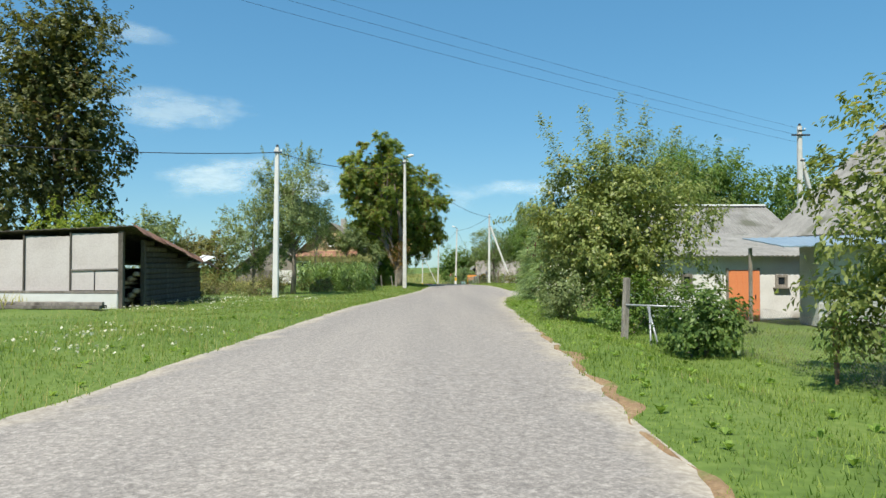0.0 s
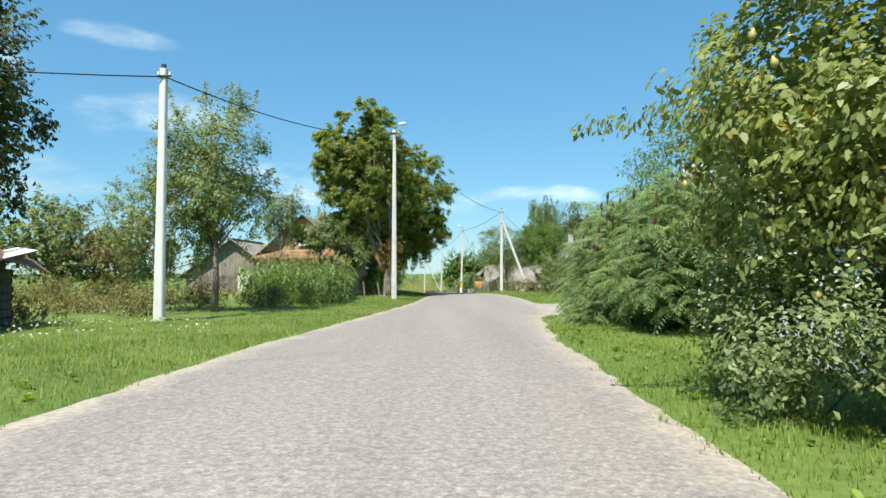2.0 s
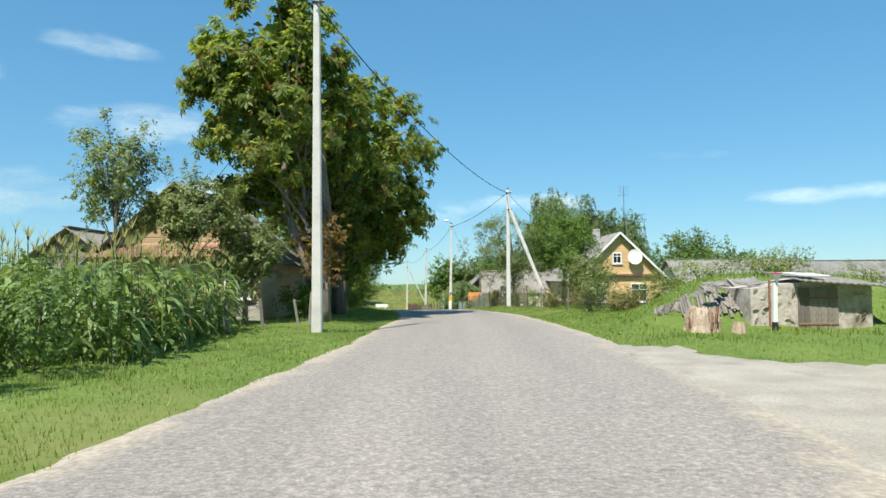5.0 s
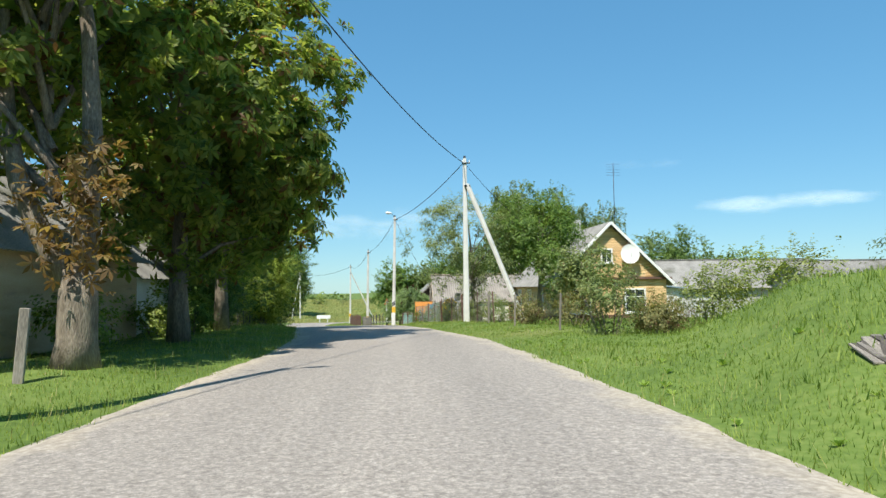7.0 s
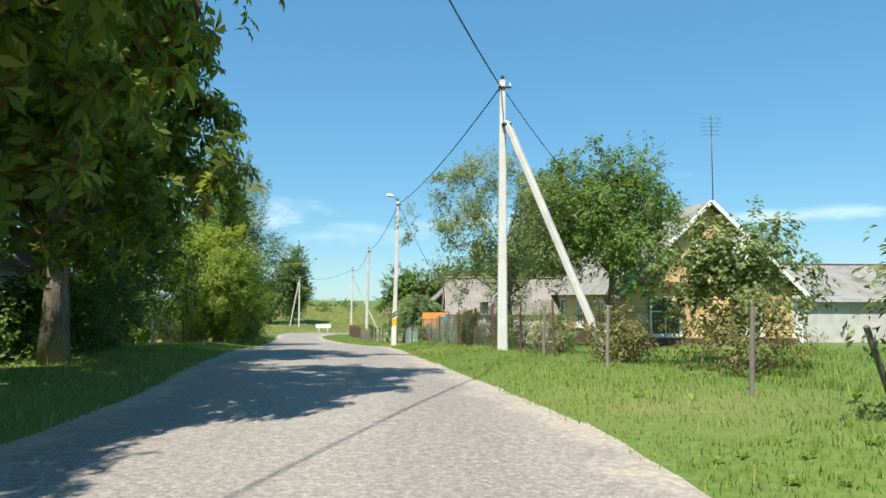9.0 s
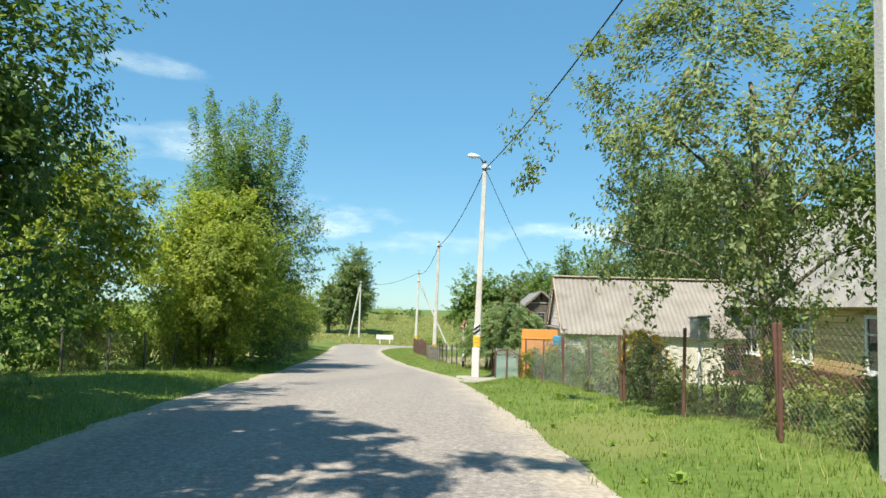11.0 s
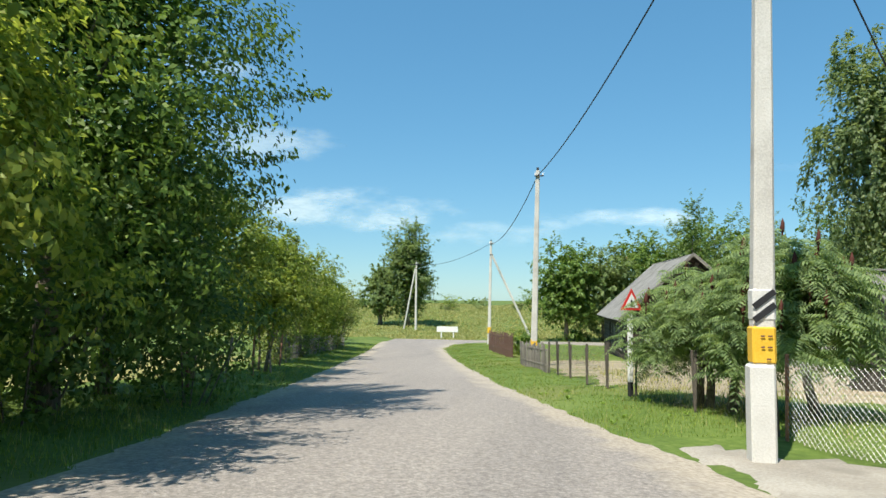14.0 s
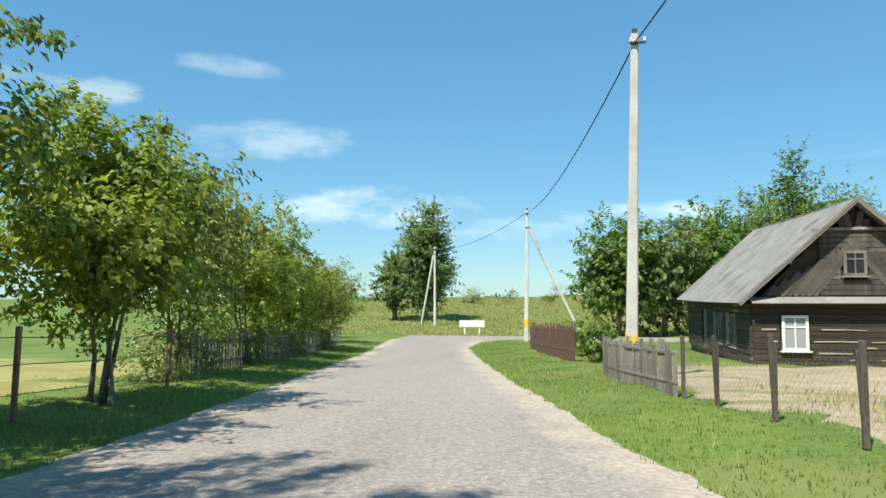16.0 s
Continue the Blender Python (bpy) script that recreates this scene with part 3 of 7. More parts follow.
def strip(name, stations, mat, lift=0.0, crown=0.05, cols=9, seed=1):
    """A paved strip between pairs of edge points, with ragged edges and a map of the metres from the edge."""
    rng = np.random.default_rng(seed)
    verts, faces, dist = [], [], []
    rag = [np.convolve(rng.normal(0, 0.16, len(stations) + 8), np.ones(3) / 3, "same") for _ in range(2)]
    for k, (l, r, z) in enumerate(stations):
        l, r = Vector((*l, 0)), Vector((*r, 0))
        width = (r - l).length
        side = (r - l) / width
        wl_, wr_ = 0.4 + 0.5 * rag[0][k], 0.4 + 0.5 * rag[1][k]
        extra = float(shoulder(l.y))
        l, r = l - side * wl_, r + side * wr_
        width = (r - l).length
        for c in range(cols):
            w = (0, 0.08, 0.18, 0.32, 0.5, 0.68, 0.82, 0.92, 1)[c]
            p = l + (r - l) * w
            verts.append((p.x, p.y, z + lift + crown * (1 - (2 * w - 1) ** 2) - (0.05 if c in (0, cols - 1) else 0)))
            dist.append(min(width * w - wl_, width * (1 - w) - wr_) - extra)
    for k in range(len(stations) - 1):
        for c in range(cols - 1):
            faces.append((k * cols + c, k * cols + c + 1, (k + 1) * cols + c + 1, (k + 1) * cols + c))
    data = mesh(name, verts, faces, mat, True)
    uv = data.uv_layers.new(name="edge")
    for loop in data.loops:
        uv.data[loop.index].uv = (dist[loop.vertex_index], 0)
    return data


def road():
    root = thing("road", (0, 0, 0), 0, "worn grey chip-sealed asphalt road with sandy edges", "road", kind="structure")
    st = []
    for y in np.arange(-30, 146.01, 0.6):
        st.append(((left_x(y), y), (right_x(y), y), float(road_z(y))))
    part("carriageway", strip("carriageway", st, ASPHALT, 0.0, 0.05), None, root)
    bend = []
    for x in np.arange(-13.5, 150, 1.5):
        y = 143.0 + 0.0008 * max(x, 0) ** 2
        bend.append(((x, y + 6.4), (x, y), float(road_z(146)) + 0.025))
    part("carriageway", strip("bend", bend, ASPHALT, 0.0, 0.05, seed=4), None, root, "the same road running off to one side past the bend")
    return root


ground()
road()


def apron(name, outline, label, lift=0.03, mat=SAND, step=0.45):
    """A bare patch beside the road that follows the ground inside an outline."""
    pts = [Vector((*p, 0)) for p in outline]
    xs = np.arange(min(p.x for p in pts), max(p.x for p in pts), step)
    ys = np.arange(min(p.y for p in pts), max(p.y for p in pts), step)

    def inside(x, y):
        hit = False
        for a, b in zip(pts, pts[1:] + pts[:1]):
            if (a.y > y) != (b.y > y) and x < (b.x - a.x) * (y - a.y) / (b.y - a.y) + a.x:
                hit = not hit
        return hit

    bm, made = bmesh.new(), {}

    def vert(i, j):
        if (i, j) not in made:
            x, y = xs[0] + i * step, ys[0] + j * step
            wob = 0.12 * math.sin(7.1 * x + 3.3 * y)
            on_road = left_x(y) < x < right_x(y)
            z = max(gz(x, y), float(road_z(y)) - 0.03) + (0.045 if on_road else lift + 0.02)
            made[i, j] = bm.verts.new((x + wob, y + 0.12 * math.cos(5.3 * x - 4.1 * y), z))
        return made[i, j]

    for i in range(len(xs)):
        for j in range(len(ys)):
            if inside(xs[i] + step / 2, ys[j] + step / 2):
                bm.faces.new([vert(i, j), vert(i + 1, j), vert(i + 1, j + 1), vert(i, j + 1)])
    for v in bm.verts:
        if v.is_boundary:
            v.co.z -= 0.10
    ob = part(name, bm, mat)
    ob.data.polygons.foreach_set("use_smooth", [True] * len(ob.data.polygons))
    return tagged(ob, label, "ground", kind="structure")


apron("driveway", [(3.3, 36.0), (3.75, 38.5), (3.75, 42.0), (3.2, 46.0), (4.2, 46.8), (5.5, 46.2), (6.3, 44.2), (7.0, 43.0), (10.0, 42.4), (16.0, 42.0), (16.0, 36.8), (10.0, 35.9)], "pale sandy side track joining the asphalt")
apron("gate_path", [(1.3, 89.2), (1.75, 89.5), (2.3, 90.6), (3.0, 91.1), (4.6, 92.1), (4.6, 94.4), (2.4, 96.0), (1.2, 97.0), (0.85, 96.0), (1.15, 93.6)], "pale sandy path from the road to a garden gate", 0.012, SAND, 0.3)
apron("dry_yard", [(0.9, 104.0), (-0.2, 109.5), (-0.9, 113.5), (-1.2, 117.5), (2.0, 120.8), (12.0, 120.8), (14.0, 103.0), (5.0, 101.5)], "pale dry raked earth and stubble in the yard", 0.02, DRYEARTH, 0.8)
apron("dry_orchard", [(-10.2, 103.0), (-11.2, 109.0), (-12.4, 116.0), (-22.0, 120.0), (-24.0, 100.0), (-12.0, 99.0)], "sunlit dry mown grass under the orchard trees", 0.02, DRYGRASS, 0.8)



def bare_strip(name, y0, y1, wide, label, mat):
    """A ragged strip of bare soil along the turf's edge."""
    ys = np.arange(y0, y1 + 0.01, 0.2)
    verts, faces = [], []
    for k, y in enumerate(ys):
        fade = math.sin(math.pi * k / (len(ys) - 1)) ** 0.6
        w = wide * fade * (0.6 + 0.35 * math.sin(1.9 * y) + 0.25 * math.sin(4.7 * y + 1))
        x = float(right_x(y)) - 0.08 + 0.05 * math.sin(3.1 * y)
        for c in range(4):
            u = x + max(w, 0.02) * c / 3
            verts.append((u, y, gz(u, y) + (0.022 if 0 < c < 3 else -0.02)))
    for k in range(len(ys) - 1):
        for c in range(3):
            i = k * 4 + c
            faces.append((i, i + 1, i + 5, i + 4))
    tagged(new(name, mesh(name, verts, faces, mat, True)), label, "ground", kind="structure")


bare_strip("bare_soil", 3.0, 15.5, 0.42, "reddish bare soil along the edge of the asphalt", REDSOIL)

# ---- plants ----


def tree(name, x, y, height, crown, trunk=0.16, leaf=0.09, leaves=7000, mat=None, clumps=60, seed=1, bare=0.25, label="", category="tree", bark=None, lean=(0, 0), shape=1.0, droop=0.3, clump=0.17, spikes=0, hang=0.0, base=None, aspect=0.5, stems=1, group="", fill=True, palm=False, shoots=(), boles=(), oval=False):
    """A tapered trunk, limbs that reach into the crown, and a crown of leaf clumps with gaps.
    crown: radii across x and y; bare: share of the height without leaves; shape under 1 is broad at the foot, over 1 broad at the top; spikes: upright shoots."""
    rng = np.random.default_rng(seed)
    z0 = gz(x, y) if base is None else base
    root = thing(name, (x, y, z0 - 0.05), 0, label, category, group)
    low, high = height * bare, height
    mid, half = (low + high) / 2, (high - low) / 2
    # clump centres in an uneven egg
    pts = rng.normal(0, 1, (clumps, 3))
    pts /= np.linalg.norm(pts, axis=1, keepdims=True)
    pts *= (rng.uniform(0.12, 1.0, clumps) ** 0.45)[:, None]
    wide = 1 + 0.35 * (shape - 1) * pts[:, 2] * 2
    lumps = 1 + 0.16 * np.sin(3 * np.arctan2(pts[:, 1], pts[:, 0]) + seed) + 0.10 * np.sin(5 * np.arctan2(pts[:, 1], pts[:, 0]) - 2 * seed)
    centres = np.stack([pts[:, 0] * crown[0] * wide * lumps + lean[0], pts[:, 1] * crown[1] * wide * lumps + lean[1], mid + pts[:, 2] * half], 1)
    wood = Heap()
    top = Vector((lean[0] * 0.8, lean[1] * 0.8, low + (high - low) * 0.72))
    for line, radii in boles:
        wood.add(*tube(line, radii, 9))
    for s in range(0 if boles else stems):
        off = Vector((rng.normal(0, 0.25), rng.normal(0, 0.25), 0)) if stems > 1 else Vector((0, 0, 0))
        line = [off * 0.6 + Vector((rng.normal(0, 0.05) * height * 0.1, rng.normal(0, 0.05) * height * 0.1, 0)) * (k > 0) * (k < 5) + (top + off * 2) * (k / 5) for k in range(6)]
        wood.add(*tube(line, [trunk * (1.25 if k == 0 else 1) * (1 - 0.15 * k) / math.sqrt(stems) for k in range(6)], 8))
    inward = np.hypot((centres[:, 0] - lean[0]) / crown[0], (centres[:, 1] - lean[1]) / crown[1]) < 0.78
    order = rng.permutation(np.flatnonzero(inward))[: min(clumps, 20 if y < 112 else 9)]
    for i in order:
        c = Vector(centres[i])
        w = min(max((c.z * 0.62) / max(top.z, 0.1), 0.12), 0.95)
        a = top * w
        b = a.lerp(c, 0.5) + Vector((0, 0, 0.10 * (c - a).length * (1 if hang == 0 else 2)))
        r = trunk * 0.36 * (1 - 0.5 * w)
        limb = Heap()
        limb.add(*tube([a, b, c], [r, r * 0.6, r * 0.22], 5, False))
        part("limb", limb.mesh("limb", bark or BARK), None, root)
    part("trunk", wood.mesh("trunk", bark or BARK), None, root)
    # leaves along twigs that grow out of each clump, and larger ones inside that close the crown
    leaves = int(leaves * 1.5)
    leaf = leaf * 1.25
    if leaf > 0.16 and not palm:
        leaves, leaf, clump = int(leaves * 0.85), leaf, clump * 1.12
    per = max(leaves // clumps, 1)
    rad = clump * (crown[0] + crown[1] + half * 1.2) / 3.2 * 1.9
    each = 9 if palm else 15
    twigs = max(per // each, 3)
    which = np.repeat(np.arange(clumps), twigs)
    grow = rng.normal(0, 1, (len(which), 3))
    grow /= np.linalg.norm(grow, axis=1, keepdims=True)
    out_way = centres[which] - np.array([lean[0], lean[1], mid - half * 0.25])
    out_way /= np.linalg.norm(out_way, axis=1, keepdims=True) + 1e-6
    ways = grow * 0.95 + out_way * 0.6 + [0, 0, 0.25 - 0.35 * droop]
    ways /= np.linalg.norm(ways, axis=1, keepdims=True) + 1e-6
    size = rng.uniform(0.55, 1.15, clumps)[which]
    reach = rad * size * rng.uniform(0.65, 1.25, len(which))
    starts = centres[which] + grow * (rad * size * 0.30)[:, None]
    if hang:
        ways[:, :2] *= 0.5
        starts[:, :2] += grow[:, :2] * (rad * 0.3)
    pos, leaf_way = twig_leaves(starts, ways, reach, max(per // twigs, 1), rng, 0.30 * droop + hang * 0.8, 0.035 + 0.05 * rad)
    inner_n = leaves // 3 if y > 70 and x < 0 else leaves // 5
    inner = centres[rng.integers(0, clumps, inner_n)]
    inner = (inner - [lean[0], lean[1], mid]) * 0.66 + [lean[0], lean[1], mid] + rng.normal(0, rad * 0.4, (inner_n, 3))
    if spikes:
        n = spikes * 110
        k = rng.integers(0, spikes, n)
        ang, reach = rng.uniform(0, 6.28, spikes), rng.uniform(0.1, 0.85, spikes)
        tall = rng.uniform(0.1, 0.24, spikes) * height
        h = rng.uniform(0, 1, n)
        px = np.cos(ang[k]) * crown[0] * reach[k] * (1 + 0.25 * h)
        py = np.sin(ang[k]) * crown[1] * reach[k] * (1 + 0.25 * h)
        pz = mid + half * np.sqrt(np.maximum(1 - reach[k] ** 2, 0.05)) * 0.8 + h * tall[k]
        fat = 0.13 * (1.15 - h)
        sp = np.stack([px + lean[0] + rng.normal(0, 1, n) * fat, py + lean[1] + rng.normal(0, 1, n) * fat, pz], 1)
        pos = np.concatenate([pos, sp])
        leaf_way = np.concatenate([leaf_way, np.tile([0, 0, 1.0], (n, 1))])
    for x0, y0, z0_, x1, y1, z1, fat in shoots:
        n = int(60 + 420 * fat * (abs(z1 - z0_) + abs(x1 - x0)))
        h = rng.uniform(0, 1, n)[:, None]
        line = np.array([x0, y0, z0_]) * (1 - h) + np.array([x1, y1, z1]) * h
        pos = np.concatenate([pos, line + rng.normal(0, 1, (n, 3)) * fat * (0.65 - 0.4 * h)])
        aim = np.array([x1 - x0, y1 - y0, z1 - z0_])
        leaf_way = np.concatenate([leaf_way, np.tile(aim / np.linalg.norm(aim), (n, 1))])
    keep = pos[:, 2] > 0.05
    pos, leaf_way = pos[keep], leaf_way[keep]
    away = pos - np.array([lean[0], lean[1], mid])
    away /= np.linalg.norm(away, axis=1, keepdims=True) + 1e-6
    away = away * 0.6 + leaf_way * 0.35
    faces = [leaf_fans(pos, leaf, rng, droop, away) if palm else leaf_quads(pos, leaf, rng, droop, aspect, away, leaf_way, oval)]
    if fill:
        faces.append(leaf_quads(inner[inner[:, 2] > 0.2], leaf * 1.3, rng, droop, aspect * 1.2, oval=oval))
    part("crown", quads("crown", np.concatenate(faces), mat), None, root)
    return root


def bush(name, x, y, r, h, mat, leaves=2500, leaf=0.07, seed=1, label="", flowers=None, category="bush", clumps=26, base=None):
    """Several thin stems from the ground and leaf clumps down to the grass, with flowers where given."""
    rng = np.random.default_rng(seed)
    root = thing(name, (x, y, (gz(x, y) if base is None else base) - 0.03), 0, label, category)
    pts = rng.normal(0, 1, (clumps, 3))
    pts /= np.linalg.norm(pts, axis=1, keepdims=True)
    pts *= (rng.uniform(0.15, 1, clumps) ** 0.5)[:, None]
    rx, ry = r if isinstance(r, tuple) else (r, r)
    c = np.stack([pts[:, 0] * rx * 0.85, pts[:, 1] * ry * 0.85, h * (0.46 + 0.48 * pts[:, 2])], 1)
    for i in range(min(clumps, 7)):
        t = Vector(c[i])
        foot = Vector((t.x * 0.3, t.y * 0.3, 0))
        wood = Heap()
        wood.add(*tube([foot, foot.lerp(t, 0.55) + Vector((0, 0, 0.08)), t], [0.018, 0.013, 0.005], 5, False))
        part("stem", wood.mesh("stem", BARK), None, root)
    per = leaves // clumps
    which = np.repeat(np.arange(clumps), per)
    twigs = max(per // 12, 2)
    which = np.repeat(np.arange(clumps), twigs)
    ways = rng.normal(0, 0.8, (len(which), 3)) + (c[which] - [0, 0, h * 0.3]) / max(rx, ry, h * 0.5) * 0.8 + [0, 0, 0.3]
    ways /= np.linalg.norm(ways, axis=1, keepdims=True) + 1e-6
    span = (rx + ry + h * 0.5) / 2.5
    starts = c[which] + rng.normal(0, 0.10, (len(which), 3)) * span
    pos, leaf_way = twig_leaves(starts, ways, span * rng.uniform(0.2, 0.5, len(which)), max(per // twigs, 1), rng, 0.12, 0.03 + 0.03 * span)
    keep = pos[:, 2] > 0.02
    pos, leaf_way = pos[keep], leaf_way[keep]
    away = pos - [0, 0, h * 0.4]
    away /= np.linalg.norm(away, axis=1, keepdims=True) + 1e-6
    part("foliage", quads("foliage", leaf_quads(pos, leaf, rng, 0.2, 0.5, away, leaf_way), mat), None, root)
    if flowers:
        fm, count, size = flowers
        d = rng.normal(0, 1, (count, 3))
        d[:, 2] = np.abs(d[:, 2])
        d /= np.linalg.norm(d, axis=1, keepdims=True)
        fp = np.stack([d[:, 0] * rx, d[:, 1] * ry, h * (0.4 + 0.62 * d[:, 2])], 1)
        fq = np.concatenate([leaf_quads(fp + rng.normal(0, size * 0.3, fp.shape), size, rng, 0, 0.9) for _ in range(3)])
        part("blossom", quads("blossom", fq, fm), None, root)
    return root


def sumac(name, x, y, r, h, fronds, seed, label, cones=20, bare=0.12, feet=((0, 0),), frond=0.62):
    """Short crooked trunks that fork, a dome of long feathery leaves that arch outward, and dark red cones at the tips."""
    rng = np.random.default_rng(seed)
    rx, ry = r[0] - frond * 0.4, r[1] - frond * 0.4
    root = thing(name, (x, y, gz(x, y) - 0.04), 0, label, "shrub")
    n_tip = max(fronds // 8, 8)
    v = rng.normal(0, 1, (n_tip, 3))
    v[:, 2] = np.abs(v[:, 2])
    v /= np.linalg.norm(v, axis=1, keepdims=True)
    rho = rng.uniform(0.2, 1, n_tip) ** 0.4
    top = h - frond * 0.25
    bump = 1 + 0.14 * np.sin(3 * np.arctan2(v[:, 1], v[:, 0]) + seed) * (1 - v[:, 2])
    tips = np.stack([v[:, 0] * rx * rho * bump, v[:, 1] * ry * rho * bump, top * (bare + (1 - bare) * v[:, 2] ** 0.7 * rho)], 1)
    for i, (fx, fy) in enumerate(feet):
        foot = Vector((fx, fy, 0))
        fork = foot + Vector((rng.normal(0, 0.12) - fx * 0.1, rng.normal(0, 0.12), h * 0.34))
        one = Heap()
        one.add(*tube([foot, foot.lerp(fork, 0.5) + Vector((rng.normal(0, 0.05), 0, 0)), fork], [0.10, 0.078, 0.066], 7))
        part("stem", one.mesh("stem", BARK), None, root)
        near = sorted(range(n_tip), key=lambda k: (tips[k][0] - fx) ** 2 + (tips[k][1] - fy) ** 2)[: max(n_tip // len(feet), 4)]
        for k in near[:: max(len(near) // 9, 1)]:
            t = Vector(tips[k])
            limb = Heap()
            limb.add(*tube([fork - Vector((0, 0, 0.05)), fork.lerp(t, 0.5) + Vector((0, 0, 0.12)), t], [0.042, 0.028, 0.014], 5, False))
            part("limb", limb.mesh("limb", BARK), None, root)
    # feathery leaves in a whorl round each tip, arching out and down, each with two rows of drooping leaflets
    whorl, pairs = 10, 11
    count = n_tip * whorl
    base = np.repeat(tips, whorl, 0) + rng.normal(0, 1, (count, 3)) * [0.10, 0.10, 0.13]
    home = np.arctan2(base[:, 1], base[:, 0])
    az = home + np.tile(np.linspace(-2.8, 2.8, whorl), n_tip) + rng.normal(0, 0.45, count)
    out = np.stack([np.cos(az), np.sin(az), np.zeros(count)], 1)
    side = np.stack([-np.sin(az), np.cos(az), np.zeros(count)], 1)
    length = frond * rng.uniform(0.75, 1.25, count)[:, None]
    rise = rng.uniform(0.0, 1.0, count)[:, None]
    bend = rise + rng.uniform(0.0, 0.8, count)[:, None]
    roll = rng.normal(0, 0.25, count)[:, None]
    up = np.array([0, 0, 1.0])
    corners = []
    for p in range(pairs):
        s = (p + 1.2) / (pairs + 0.4)
        at_p = base + out * length * s + up * (rise * s - bend * s * s) * length
        fall = out + up * (rise - 2 * bend * s)
        fall /= np.linalg.norm(fall, axis=1, keepdims=True)
        ll = (0.235 * math.sin(math.pi * (0.22 + 0.70 * s)) + 0.02) * length
        for sgn in (-1, 1):
            tip = at_p + (side * sgn + fall * 0.35 - up * (0.55 - sgn * roll)) * ll
            m1 = at_p * 0.55 + tip * 0.45 + up * ll * 0.05
            half = fall * length * 0.034
            corners.append(np.stack([at_p, m1 + half, tip, m1 - half], 1))
    part("foliage", quads("foliage", np.concatenate(corners), L_SUMAC), None, root)
    outer = [Vector(t) for t, q, w in zip(tips, rho, v) if q > 0.70 and w[2] > 0.12]
    high = outer[:cones]
    for t in high:
        hh = Heap()
        q = t + Vector((0, 0, 0.16))
        hh.add(*tube([t - Vector((0, 0, 0.05)), q + Vector((0, 0, 0.02))], [0.016, 0.014], 5))
        hh.add(*tube([q, q + Vector((0, 0, 0.07)), q + Vector((0.01, 0, 0.17)), q + Vector((0.01, 0.0, 0.25))], [0.022, 0.042, 0.032, 0.006], 6))
        part("seed_cone", hh.mesh("seed_cone", L_RED), None, root, "dark red seed cone")
    return root


def corn_patch():
    """Rows of maize with long arching leaves and tassels."""
    rng = np.random.default_rng(5)
    stalks, corners, tas = Heap(), [], []
    for i in range(8):
        for j in range(26):
            x = -4.75 - 0.62 * i + rng.normal(0, 0.09) - 0.03 * j
            y = 42.4 + 0.34 * j + rng.normal(0, 0.09)
            z = gz(x, y)
            h = rng.uniform(1.65, 2.15)
            b = Vector((x, y, z))
            t = b + Vector((rng.normal(0, 0.06), rng.normal(0, 0.06), h))
            stalks.add(*tube([b, t], [0.016, 0.008], 4, False))
            for k in range(10):
                az = rng.uniform(0, 6.283)
                out = np.array([math.cos(az), math.sin(az), 0])
                side = np.array([-out[1], out[0], 0])
                s0 = np.array(b.lerp(t, 0.12 + 0.8 * k / 10))
                ln = rng.uniform(0.45, 0.75)
                prev, pw = s0, 0.016
                for q in range(1, 5):
                    s = q / 4
                    p = s0 + out * ln * s + np.array([0, 0, 0.62 * ln * s - 1.15 * ln * s * s])
                    w = 0.062 * math.sin(math.pi * (0.2 + 0.78 * s))
                    corners.append([prev - side * pw, prev + side * pw, p + side * w, p - side * w])
                    prev, pw = p, w
            for k in range(6):
                a = rng.uniform(0, 6.283)
                e = np.array(t) + np.array([math.cos(a) * 0.1, math.sin(a) * 0.1, 0.25 + rng.uniform(0, 0.12)])
                tas.append([np.array(t), np.array(t) + [0.012, 0, 0.1], e, np.array(t) + [-0.012, 0, 0.12]])
    root = tagged(new("corn_field", quads("corn_field", np.array(corners), L_CORN)), "tall green maize in close rows beside the verge", "corn", kind="stuff")
    part("stalks", stalks.mesh("stalks", L_CORN), None, root)
    part("tassels", quads("tassels", np.array(tas), MEADOW), None, root, "straw-coloured tassels")
    return root


def blades(name, x0, x1, y0, y1, per_m2, mat, tall, label, keep=None, seed=1, width=0.012):
    """Grass as one sheet of separate blades."""
    rng = np.random.default_rng(seed)
    n = int((x1 - x0) * (y1 - y0) * per_m2)
    x, y = rng.uniform(x0, x1, n), rng.uniform(y0, y1, n)
    if keep is not None:
        k = keep(x, y, rng)
        x, y = x[k], y[k]
    n = len(x)
    patch = 0.62 + 0.7 * np.clip(0.5 + 0.5 * np.sin(x * 0.9 + 1.3 * np.sin(y * 0.55)) * np.sin(y * 0.7 + x * 0.3), 0, 1)
    z = ground_z(x, y) - 0.01
    m = n
    a = rng.uniform(0, 2 * np.pi, m)
    h = tall * rng.uniform(0.45, 1.2, m) * patch
    lx, ly = np.cos(a), np.sin(a)
    bend = rng.uniform(0.15, 0.75, m) * h
    w = width * rng.uniform(0.7, 1.5, m)
    base = np.stack([x, y, z], 1)
    sd = np.stack([-ly, lx, np.zeros(m)], 1) * w[:, None]
    tip = base + np.stack([lx * bend, ly * bend, h], 1)
    ob = new(name, quads(name, np.stack([base - sd, base + sd, tip], 1), mat))
    return tagged(ob, label, "grass", kind="stuff")


